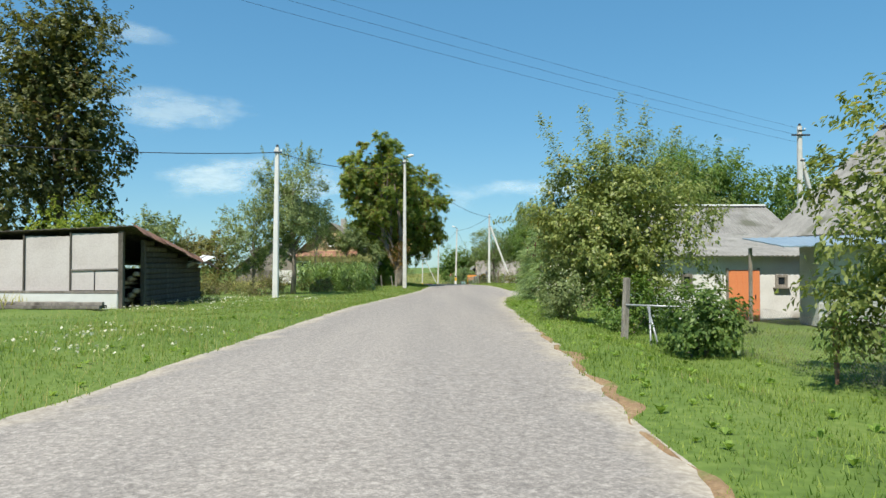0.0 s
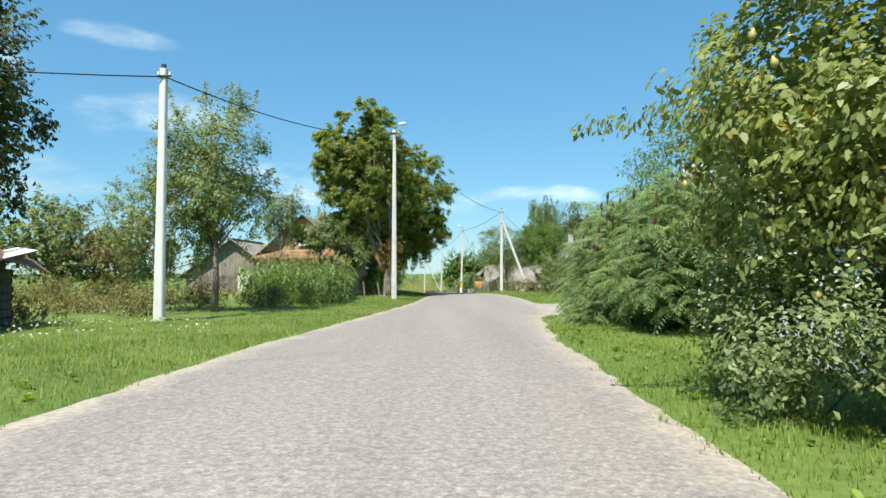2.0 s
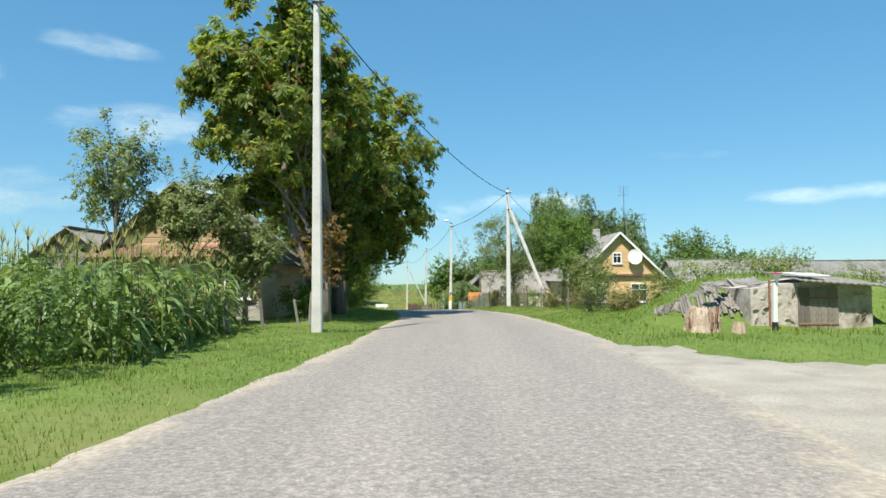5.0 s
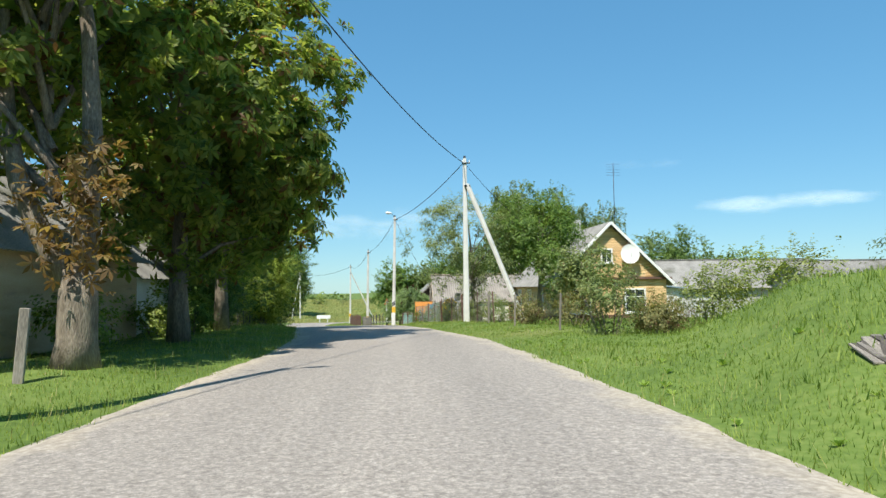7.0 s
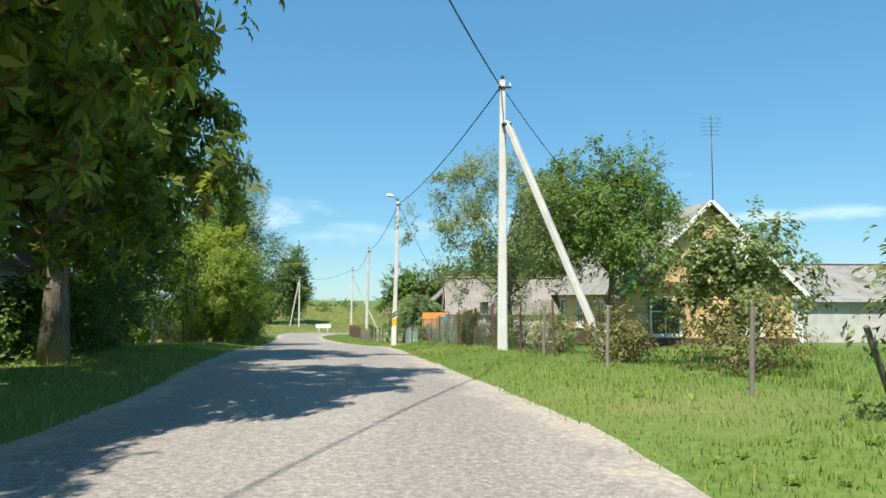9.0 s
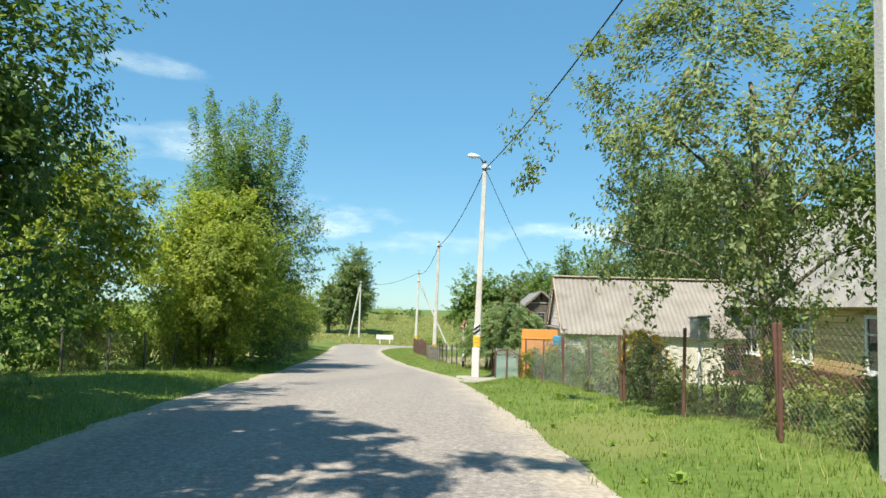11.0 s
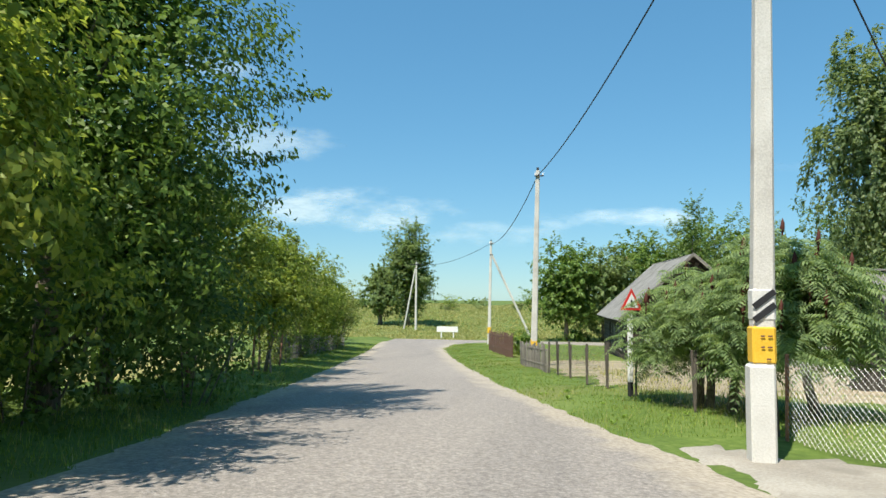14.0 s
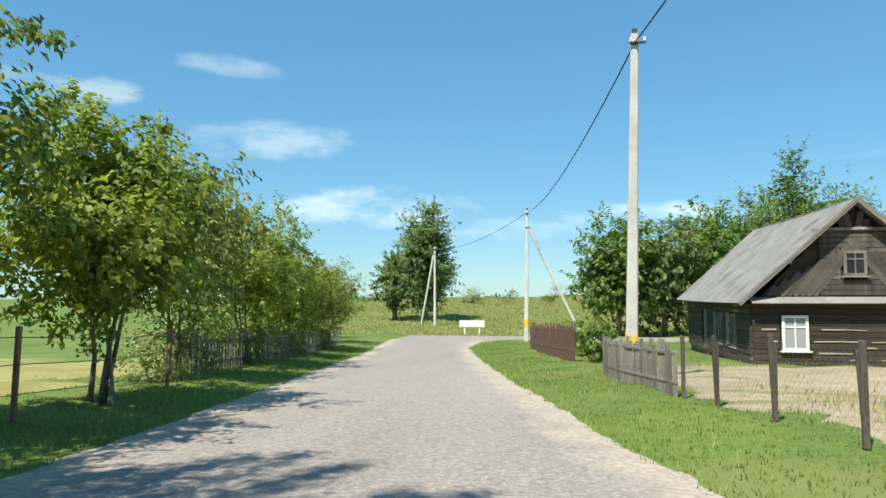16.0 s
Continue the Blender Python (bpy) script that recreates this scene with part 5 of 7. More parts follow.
def gable_house(name, x, y, z0, W, L, eave, apex, wall_mat, roof_mat, turn, label, over=0.4, drop=0.25, category="house", wave=0.035, ridge=None):
    root = thing(name, (x, y, z0), turn, label, category)
    part("wall", mesh("wall", [(-W / 2, 0, 0), (W / 2, 0, 0), (W / 2, L, 0), (-W / 2, L, 0), (-W / 2, 0, eave), (W / 2, 0, eave), (W / 2, L, eave), (-W / 2, L, eave), (0, 0, apex - 0.12), (0, L, apex - 0.12)],
         [(0, 1, 5, 8, 4), (2, 3, 7, 9, 6), (1, 2, 6, 5), (3, 0, 4, 7), (0, 3, 2, 1)], wall_mat), None, root)
    ex = W / 2 + over
    for s in (-1, 1):
        roof_slope("roof", (0, -over, apex), (0, L + over, apex), (s * ex, L + over, eave - drop), (s * ex, -over, eave - drop), roof_mat, root, wave)
    box("ridge_cap", (0.28, L + 2 * over, 0.05), (0, L / 2, apex + 0.01), ridge or roof_mat, root)
    return root


def barge(root, W, over, eave, apex, drop, mat, y):
    ex = W / 2 + over
    for s in (-1, 1):
        d = Vector((s * ex, 0, eave - drop - apex))
        ob = box("barge_board", (0.15, 0.035, d.length), (0, 0, 0), mat, root)
        ob.matrix_basis = Matrix.Translation((0, y, apex - 0.05)) @ Euler((0, math.atan2(d.x, d.z), 0)).to_matrix().to_4x4()


def log_house():
    """The old dark log house with a boarded gable."""
    x, y = 6.95, 121.7
    z0 = -3.95
    root = thing("log_house", (x, y, z0), 0, "old dark log house with boarded gable and grey roof", "house")
    W, L, eave, apex = 6.2, 10.4, 2.4, 5.75
    wall = part("wall", mesh("wall", [(-W / 2, 0, 0), (W / 2, 0, 0), (W / 2, L, 0), (-W / 2, L, 0), (-W / 2, 0, eave), (W / 2, 0, eave), (W / 2, L, eave), (-W / 2, L, eave), (0, 0.05, apex - 0.2), (0, L, apex - 0.2)],
                [(0, 1, 5, 8, 4), (2, 3, 7, 9, 6), (1, 2, 6, 5), (3, 0, 4, 7), (0, 3, 2, 1)], DARKLOG), None, root)
    courses(wall, "log", W + 0.1, 0.35, eave, -0.02, DARKLOG, 0.19, 0.03, holes=((-2.33, -1.42, 0.85, 2.05), (1.42, 2.33, 0.85, 2.05)), depth=0.10, jitter=0.012, uneven=0.3)
    box("plinth", (W + 0.1, 0.14, 0.36), (0, -0.03, 0), PLASTER, root)
    side = new("side_wall")
    side.parent = root
    side.matrix_basis = pose(-W / 2, L / 2, 0, 0, 0, -90)
    courses(side, "log", L, 0.35, eave, -0.02, DARKLOG, 0.19, 0.03, holes=((2.6, 3.4, 0.8, 2.0), (0.6, 1.4, 0.8, 2.0), (-2.2, -1.3, 0.35, 2.1)), depth=0.10, jitter=0.012, seed=8)
    for wx in (3.0, 1.0):
        window(side, 0.75, 1.1, (wx, -0.05, 0.85), frame_mat=GREYWOOD)
        box("shutter", (0.38, 0.03, 1.15), (wx - 0.62, -0.1, 0.85), GREYWOOD, side, (0, 0, 12))
    box("side_door", (0.9, 0.05, 1.8), (-1.75, 0.0, 0.35), GREYWOOD, side)
    for wx in (-1.87, 1.87):
        window(root, 0.72, 1.05, (wx, -0.12, 0.92), pane=CURTAINED)
    rng = random.Random(31)
    for k in range(15):
        ln = rng.uniform(0.25, 1.1)
        u = rng.uniform(-W / 2 + 0.2, W / 2 - 0.2)
        if 1.2 < abs(u) < 2.5:
            u = rng.uniform(-0.7, 0.7)
        box("bare_sliver", (round(ln, 2), 0.02, 0.025 + 0.01 * (k % 3)), (u, -0.105, 0.5 + 0.19 * rng.randint(0, 8) + 0.09), (PALEBOARD, PALEWOOD)[k % 2], wall, (0, rng.uniform(-1.5, 1.5), 0), 0.006)
    # pent roof over the ground floor, gable boards above
    roof_slope("pent_roof", (-W / 2 - 0.15, 0.0, eave + 0.22), (W / 2 + 0.15, 0.0, eave + 0.22), (W / 2 + 0.15, -0.5, eave + 0.02), (-W / 2 - 0.15, -0.5, eave + 0.02), SLATE, root, 0.0, wavy=False)
    courses(wall, "board", 2.1, eave + 0.25, apex - 0.95, -0.03, DARKBOARD, 0.17, 0.01, holes=((-0.42, 0.42, 3.2, 4.15),), depth=0.04, jitter=0.006, seed=9, uneven=0.4)
    for s in (-1, 1):
        for k in range(10):
            lx = 1.12 + 0.2 * k
            zt = apex - 0.25 - (lx - 0.1) * (apex - eave) / (W / 2 + 0.1)
            zb = eave + 0.24
            if zt - zb > 0.2:
                ln = min((zt - zb) * 1.28, 2.4)
                ob = box("slanted_board", (0.19, 0.035, ln), (s * (lx + 0.12), -0.05, zb), DARKBOARD, wall, (0, -s * 38, 0), 0.008)
    for s in (-1, 1):
        for k in range(5):
            lx = 0.12 + 0.21 * k
            zt = apex - 0.30 - lx * (apex - eave) / (W / 2 + 0.1)
            zb = apex - 0.93
            if zt - zb > 0.08:
                box("slanted_board", (0.19, 0.035, (zt - zb) * 1.05), (s * lx, -0.05, zb), DARKBOARD, wall, (0, s * 14, 0), 0.008)
    box("gable_rail", (2.5, 0.09, 0.09), (0, -0.1, apex - 1.0), GREYWOOD, root)
    window(root, 0.6, 0.72, (0, -0.09, 3.32), frame_mat=GREYWOOD, sill=True)
    ex, o, e = W / 2 + 0.55, 0.5, eave + 0.02
    roof_slope("roof", (0, -o, apex), (0, L + o, apex), (-ex, L + o, e), (-ex, -o, e), SLATE, root, 0.012, 0.3, sag=0.04)
    roof_slope("roof", (0, -o, apex), (0, L + o, apex), (ex, L + o, e), (ex, -o, e), SLATE, root, 0.012, 0.3)
    barge(root, W, 0.55, eave, apex, -0.02, GREYWOOD, -o + 0.03)
    return root


def brick_house():
    """Low white brick house with a warm slate roof, gable to the road."""
    z0 = -2.35
    root = gable_house("brick_house", 4.75, 94.0, z0, 4.7, 9.5, 2.05, 3.95, WHITEBRICK, SLATEWARM, -90, "low white brick house with weathered slate roof", 0.2, 0.1, ridge=PALEWOOD)
    # bricks on the long wall that faces the oncoming road: wall at local x = +W/2
    side = new("front_wall")
    side.parent = root
    side.matrix_basis = pose(2.35, 4.75, 0, 0, 0, 90)
    rng = random.Random(4)
    for r in range(22):
        for k in range(14):
            bx = -4.7 + 0.26 * k + (0.13 if r % 2 else 0)
            if -2.75 < bx < -1.4 and 0.78 < 0.09 * r < 1.75:
                continue
            if bx < -0.9:
                box("brick", (0.25, 0.03, 0.08), (bx, -0.008 - rng.uniform(0, 0.004), 0.05 + 0.09 * r), WHITEBRICK, side, bevel=0.004)
    window(side, 0.95, 0.85, (-2.1, -0.03, 0.85), frame_mat=BROWNPAINT)
    window(side, 0.95, 0.85, (1.0, -0.03, 0.85), frame_mat=BROWNPAINT)
    # gable boards
    courses(root, "gable_board", 4.6, 2.12, 3.7, -0.015, PINKBOARD, 0.14, 0.0, gable=(3.95, 2.05, 2.35), depth=0.03)
    barge(root, 4.7, 0.2, 2.05, 3.95, 0.1, PALEWOOD, -0.18)
    for s in (-1, 1):
        for k in range(15):
            q = (k + 0.7) / 15.5
            box("carved_tooth", (0.085, 0.02, 0.085), (s * q * 2.45, -0.15, 3.95 - 0.24 - q * 2.05), PINKBOARD, root, (0, 45, 0), 0.004)
    box("gable_shelf", (4.9, 0.22, 0.06), (0, -0.08, 2.05), GREYWOOD, root)
    return root


def metal_panels():
    root = thing("orange_gate", (3.95, 92.35, gz(3.95, 92.35)), -4, "tall orange painted sheet-metal yard gate", "gate")
    box("gate_leaf", (1.25, 0.04, 1.12), (0.0, 0, 0.72), ORANGE, root)
    box("gate_leaf", (0.75, 0.04, 0.75), (-0.2, 0.02, 0.0), ORANGE, root)
    box("gate_rail", (1.27, 0.03, 0.04), (0, -0.03, 1.5), ORANGE, root)
    box("gate_rail", (1.27, 0.03, 0.04), (0, -0.03, 0.78), ORANGE, root)
    for s in (-1, 1):
        box("gate_post", (0.04, 0.04, 1.8), (s * 0.6, 0.04, 0), BROWNPAINT, root)
    # a blue cloth tarp hung on a thin post by the house corner
    tub = thing("blue_tarp", (4.42, 91.6, gz(4.42, 91.6)), 0, "blue cloth tarp hung by the house corner", "tub")
    box("tub_body", (0.26, 0.05, 0.36), (0, 0, 1.22), BLUEPAINT, tub, (0, 6, 0), 0.02)
    box("tub_hook", (0.03, 0.03, 1.2), (0.1, 0.03, 0), BROWNPAINT, tub)


def teal_gate():
    root = thing("garden_gate", (2.42, 91.75, gz(2.42, 91.75)), -60, "low teal slatted garden gate with an arched brown frame", "gate")
    wide = 0.7
    tops = (1.02, 1.14, 1.02)
    for k in range(3):
        x, y = 2.42 + 0.5 * wide * k, 91.75 - 0.866 * wide * k
        drop = gz(x, y) - gz(2.42, 91.75)
        box("gate_post", (0.06, 0.06, tops[k] - drop + 0.08), (wide * k, 0, drop - 0.08), BROWNPAINT, root, bevel=0.01)
    for p in range(2):
        leaf = new("gate_leaf")
        leaf.parent = root
        leaf.matrix_basis = pose(wide * p + 0.03, 0, 0)
        for k in range(10):
            box("slat", (0.022, 0.014, 0.80), (0.035 + 0.0635 * k, 0, 0.06), TEAL, leaf, bevel=0.003)
        for z in (0.12, 0.85):
            box("gate_rail", (0.64, 0.025, 0.022), (0.32, 0.015, z), TEAL, leaf, bevel=0.004)
        hh = Heap()
        a, b = tops[p], tops[p + 1]
        hh.add(*tube([(0.0, 0, a - 0.02), (0.2, 0, a + (b - a) * 0.38), (0.42, 0, a + (b - a) * 0.72), (0.64, 0, b - 0.02)], [0.014] * 4, 6))
        part("arch_rail", hh.mesh("arch_rail", BROWNPAINT), None, leaf)
        brace = Heap()
        brace.add(*tube([(0.04, 0, 0.86 if p else 1.0), (0.6, 0, 1.0 if p else 0.86)], [0.008] * 2, 5))
        part("brace", brace.mesh("brace", TEAL), None, leaf)


ochre_house()
log_house()
brick_house()
metal_panels()
teal_gate()


def shed():
    """The long low shed of cement sheets with a sagging rusty roof and an open end."""
    x0, y0 = -10.45, 21.9
    z0 = -0.42
    root = thing("old_shed", (x0, y0, z0), 0, "ramshackle low shed of pinkish sheets with rusty roof", "shed")
    # sheets of the long wall, running off to -x
    k = 0
    x = 0.0
    heights = (2.72, 2.62, 2.50, 2.42, 2.36, 2.30, 2.22)
    while x > -13:
        w = (1.55, 1.5, 1.45, 1.5, 1.6, 1.5, 2.0, 2.0, 2.0)[min(k, 8)]
        h = heights[min(k, 6)]
        if k == 0:
            box("wall_sheet", (w - 0.03, 0.05, h - 1.55), (x - w / 2, 0, 1.5), PANEL, root, bevel=0.006)
            for q in range(2):
                box("wall_sheet", (w / 2 - 0.04, 0.05, 0.62), (x - w * (0.25 + 0.5 * q), -0.005, 0.84), PANEL, root, bevel=0.006)
        else:
            box("wall_sheet", (w - 0.03, 0.05, h - 0.86), (x - w / 2, 0.01 * (k % 2), 0.82), PANEL, root, bevel=0.006)
        box("batten", (0.06, 0.03, h - 0.82), (x - w, -0.045, 0.82), DARKBOARD, root)
        x -= w
        k += 1
    box("batten", (13, 0.05, 0.09), (-6.5, -0.06, 0.76), GREYWOOD, root, (0, 0.3, 0))
    box("batten", (1.5, 0.03, 0.06), (-0.78, -0.05, 1.47), GREYWOOD, root, (0, -1.5, 0))
    box("foundation", (13, 0.25, 0.8), (-6.5, 0.05, 0), WHITEWASH, root, bevel=0.03)
    box("corner_post", (0.16, 0.16, 2.75), (0.05, 0.05, 0), DARKBOARD, root)
    # end wall of dark stacked logs, open beside the corner
    for q in range(13):
        z = 0.02 + 0.19 * q
        end = min(6.3, (2.62 - z) / 0.18)
        if end > 1.5:
            box("log", (0.17, end - 1.0, 0.186), (0.30 + 0.015 * (q % 3), (1.0 + end) / 2, z), DARKBOARD, root, bevel=0.04)
    box("post", (0.13, 0.13, 2.5), (0.34, 1.0, 0), DARKBOARD, root)
    box("back_wall", (13, 0.08, 1.5), (-6.5, 6.4, 0), DARKBOARD, root)
    roof_slope("roof", (-13.2, -0.14, 2.33), (0.55, -0.14, 2.93), (0.65, 6.6, 1.72), (-13.2, 6.6, 1.4), DARKBOARD, root, 0.02, 0.3, 0.025)
    # rusty sheets bent down over the open end
    for q in range(4):
        s0, s1 = q / 4 - 0.01, (q + 1) / 4 + 0.01
        hi0, hi1 = Vector((0.5, -0.2, 2.99)).lerp(Vector((0.6, 6.6, 1.78)), s0), Vector((0.5, -0.2, 2.99)).lerp(Vector((0.6, 6.6, 1.78)), s1)
        dip = Vector((0.42, 0.0, -0.36 + 0.05 * (q % 2)))
        roof_slope("rusty_sheet", hi0, hi1, hi1 + dip, hi0 + dip, RUST, root, 0.015, 0.3, 0.012)
    box("fascia", (0.05, 2.4, 0.16), (0.68, 5.2, 1.72), GREYWOOD, root, (9, 0, 0))
    box("tin_strip", (0.5, 1.6, 0.02), (0.75, 5.4, 1.86), WHITEPAINT, root, (10, 8, 0))
    # stacked timber along the wall foot
    for q in range(7):
        log = thing("timber_beam", (x0 - 2.6 - 0.9 * (q % 3), y0 - 0.75 - 0.12 * (q % 4), gz(x0 - 3, y0 - 0.8) + 0.005 + 0.10 * (q // 4)), (q * 7) % 5 - 2, "grey weathered timber beam lying along the shed wall", "timber", "timber by the shed")
        box("beam", (5.2 - 0.4 * (q % 3), 0.15, 0.10), (0, 0, 0), GREYWOOD, log)
    # firewood in the open end
    rng = random.Random(3)
    for q in range(22):
        lg = Heap()
        ln = rng.uniform(0.35, 0.5)
        r = rng.uniform(0.05, 0.09)
        lg.add(*tube([(0, 0, r), (0, ln, r)], [r, r * 0.95], 7))
        t = thing("firewood_log", (x0 - 0.12 + 0.17 * (q % 4) - 0.2, y0 + 0.7 + 0.2 * (q // 8), gz(x0, y0 + 0.7) + 0.16 * (q % 8) * 0.9), rng.uniform(-15, 15), "split pale firewood log stacked in the shed", "firewood", "firewood in the shed")
        part("log", lg.mesh("log", BARKPALE), None, t)


def white_house():
    """White gabled house with outbuildings close to the road."""
    root = gable_house("white_house", 6.95, 30.8, -0.55, 7.6, 7.3, 2.55, 4.42, PLASTER, SLATE, -90, "old white plastered house with grey slate roof", 0.4, 0.25)
    box("gable_trim", (0.16, 0.05, 4.3), (0, 0, 0), WHITEPAINT, root)
    barge(root, 7.6, 0.4, 2.55, 4.42, 0.25, WHITEPAINT, -0.38)
    box("ridge_board", (0.3, 8.0, 0.07), (0, 3.65, 4.44), WHITEPAINT, root)
    window(root, 0.8, 1.0, (-1.6, -0.05, 0.95))
    window(root, 0.8, 1.0, (1.6, -0.05, 0.95))
    # lean-to with the orange door
    lean = thing("outbuilding", (9.6, 21.9, -0.75), 0, "white plastered lean-to with faded orange door", "shed")
    part("wall", mesh("wall", [(-3.3, 0, 0), (2.6, 0, 0), (2.6, 5.0, 0), (-3.3, 5.0, 0), (-3.3, 0, 2.3), (2.6, 0, 2.3), (2.6, 5.0, 3.1), (-3.3, 5.0, 3.1)], [(0, 1, 5, 4), (1, 2, 6, 5), (3, 0, 4, 7), (2, 3, 7, 6)], PLASTER), None, lean)
    door = box("door", (0.92, 0.06, 1.83), (0.06, -0.03, 0.0), DOORORANGE, lean)
    for q in range(5):
        box("door_board", (0.17, 0.012, 1.80), (-0.32 + 0.19 * q, -0.035, 0.0), DOORORANGE, door, bevel=0.003)
    box("door_handle", (0.03, 0.05, 0.14), (0.38, -0.06, 0.9), DARKMETAL, door)
    for q in (-1, 1):
        box("door_frame", (0.07, 0.09, 1.9), (0.06 + 0.5 * q, -0.02, 0), GREYWOOD, lean)
    roof_slope("roof", (-3.5, 5.0, 3.25), (2.75, 5.0, 3.25), (2.75, -0.35, 2.3), (-3.5, -0.35, 2.3), SLATE, lean)
    window(lean, 0.3, 0.32, (1.3, -0.03, 1.32), frame_mat=GREYWOOD, cross=False)
    window(lean, 0.28, 0.36, (-1.75, -0.03, 1.3), frame_mat=GREYWOOD, cross=False)
    box("stove_pipe", (0.2, 0.2, 0.9), (-1.6, 2.2, 2.6), GREYBLOCK, lean)
    gable_house("tall_gabled_house", 16.9, 18.0, -0.4, 8.2, 7.7, 2.95, 6.9, GREYBLOCK, SLATE, 0, "grey concrete block house with a steep slate roof", 0.45, 0.3)
    porch = thing("block_porch", (12.0, 18.8, gz(12.0, 18.8)), 0, "grey concrete block porch with blue sheet roof", "porch")
    part("wall", mesh("wall", [(-1.6, 0, 0), (1.9, 0, 0), (1.9, 1.0, 0), (-1.6, 1.0, 0), (-1.6, 0, 2.25), (1.9, 0, 2.25), (1.9, 1.0, 2.3), (-1.6, 1.0, 2.3)], [(0, 1, 5, 4), (1, 2, 6, 5), (2, 3, 7, 6), (3, 0, 4, 7)], GREYBLOCK), None, porch)
    rng = random.Random(6)
    for r in range(10):
        for k in range(8):
            box("block", (0.39, 0.04, 0.19), (-1.38 + 0.41 * k + (0.2 if r % 2 else 0), -0.012 + rng.uniform(-0.004, 0.004), 0.03 + 0.207 * r), GREYBLOCK, porch, bevel=0.008)
    roof_slope("canopy", (-3.0, 1.6, 2.5), (2.2, 1.6, 2.66), (2.2, -0.9, 2.36), (-3.0, -0.9, 2.2), BLUESHEET, porch, 0.02, 0.25)
    for px in (-2.85,):
        box("canopy_post", (0.09, 0.09, 2.2), (px, 1.4, 0), GREYWOOD, porch)


def left_houses():
    root = thing("old_wooden_house", (-9.5, 57.6, -0.85), 0, "faded ochre log house with white window and plank gable", "house")
    W, L, eave, apex = 6.4, 8.0, 2.75, 5.6
    wall = part("wall", mesh("wall", [(-W / 2, 0, 0), (W / 2, 0, 0), (W / 2, L, 0), (-W / 2, L, 0), (-W / 2, 0, eave), (W / 2, 0, eave), (W / 2, L, eave), (-W / 2, L, eave), (0, 0, apex - 0.12), (0, L, apex - 0.12)],
                [(0, 1, 5, 8, 4), (2, 3, 7, 9, 6), (1, 2, 6, 5), (3, 0, 4, 7), (0, 3, 2, 1)], OCHRELOG), None, root)
    courses(wall, "log", W, 0.9, eave, -0.02, OCHRELOG, 0.2, 0.02, holes=((1.7, 2.9, 0.95, 2.35), (-2.9, -1.7, 0.95, 2.35)), depth=0.08, jitter=0.01)
    courses(wall, "grey_board", W, 0.1, 0.88, -0.02, PALEBOARD, 0.26, 0.03, depth=0.06)
    courses(wall, "board", W, eave + 0.35, apex - 0.3, -0.02, OCHRELOG, 0.18, 0.0, gable=(apex - 0.1, eave, W / 2), holes=((-0.35, 0.35, 3.5, 4.3),), depth=0.04, seed=5)
    window(root, 0.95, 1.15, (2.3, -0.12, 1.1))
    window(root, 0.95, 1.15, (-2.3, -0.12, 1.1))
    window(root, 0.5, 0.65, (0, -0.08, 3.6))
    roof_slope("pent_roof", (-W / 2, 0, eave + 0.45), (W / 2, 0, eave + 0.45), (W / 2 + 0.1, -0.7, eave - 0.05), (-W / 2 - 0.1, -0.7, eave - 0.05), RUST, root, 0.0, wavy=False)
    for s in (-1, 1):
        ex = W / 2 + 0.4
        roof_slope("roof", (0, -0.5, apex), (0, L + 0.4, apex), (s * ex, L + 0.4, eave - 0.3), (s * ex, -0.5, eave - 0.3), SLATE, root)
    box("chimney", (0.5, 0.5, 1.1), (0.4, 4.5, apex - 0.5), GREYBLOCK, root)
    barn = gable_house("grey_barn", -15.2, 60.5, -0.95, 6.5, 7.5, 1.65, 4.2, GREYWOOD, SLATE, 0, "low grey barn with slate roof and plank walls", 0.5, 0.2, "barn")
    for k in range(30):
        box("plank", (0.2, 0.03, 1.6), (-3.15 + 0.215 * k, -0.02, 0.0), GREYWOOD if k < 17 else PLASTER, barn, bevel=0.004)
    side = gable_house("sided_house", -10.4, 67.2, -1.0, 6.8, 7.0, 2.45, 5.3, PLASTER, SLATE, 0, "pale clapboard house with mossy slate roof", 0.45, 0.3)
    courses(side, "clapboard", 6.8, 0.3, 2.4, -0.015, WHITEBRICK, 0.15, 0.0, depth=0.025, holes=((1.2, 2.2, 0.9, 2.0),))
    window(side, 0.9, 1.05, (1.7, -0.05, 0.93))
    far = gable_house("long_barn", 22.8, 96.0, -2.0, 7.0, 12.0, 2.6, 4.55, GREYBLOCK, SLATE, -90, "long grey barn with slate roof behind the houses", 0.4, 0.3, "barn")
    far2 = gable_house("long_barn", 30.0, 90.0, -2.0, 7.0, 26.0, 2.3, 4.2, GREYBLOCK, SLATE, -90, "long grey barn with slate roof behind the houses", 0.4, 0.3, "barn")
    gable_house("small_shed", 7.5, 104.5, -3.0, 3.6, 6.0, 1.7, 3.3, DARKBOARD, SLATE, -90, "small dark shed with slate roof by the yard", 0.3, 0.2, "shed")
    gable_house("small_shed", 14.0, 99.0, -2.8, 4.5, 8.0, 2.2, 3.9, DARKBOARD, SLATE, -90, "small dark shed with slate roof by the yard", 0.3, 0.2, "shed")


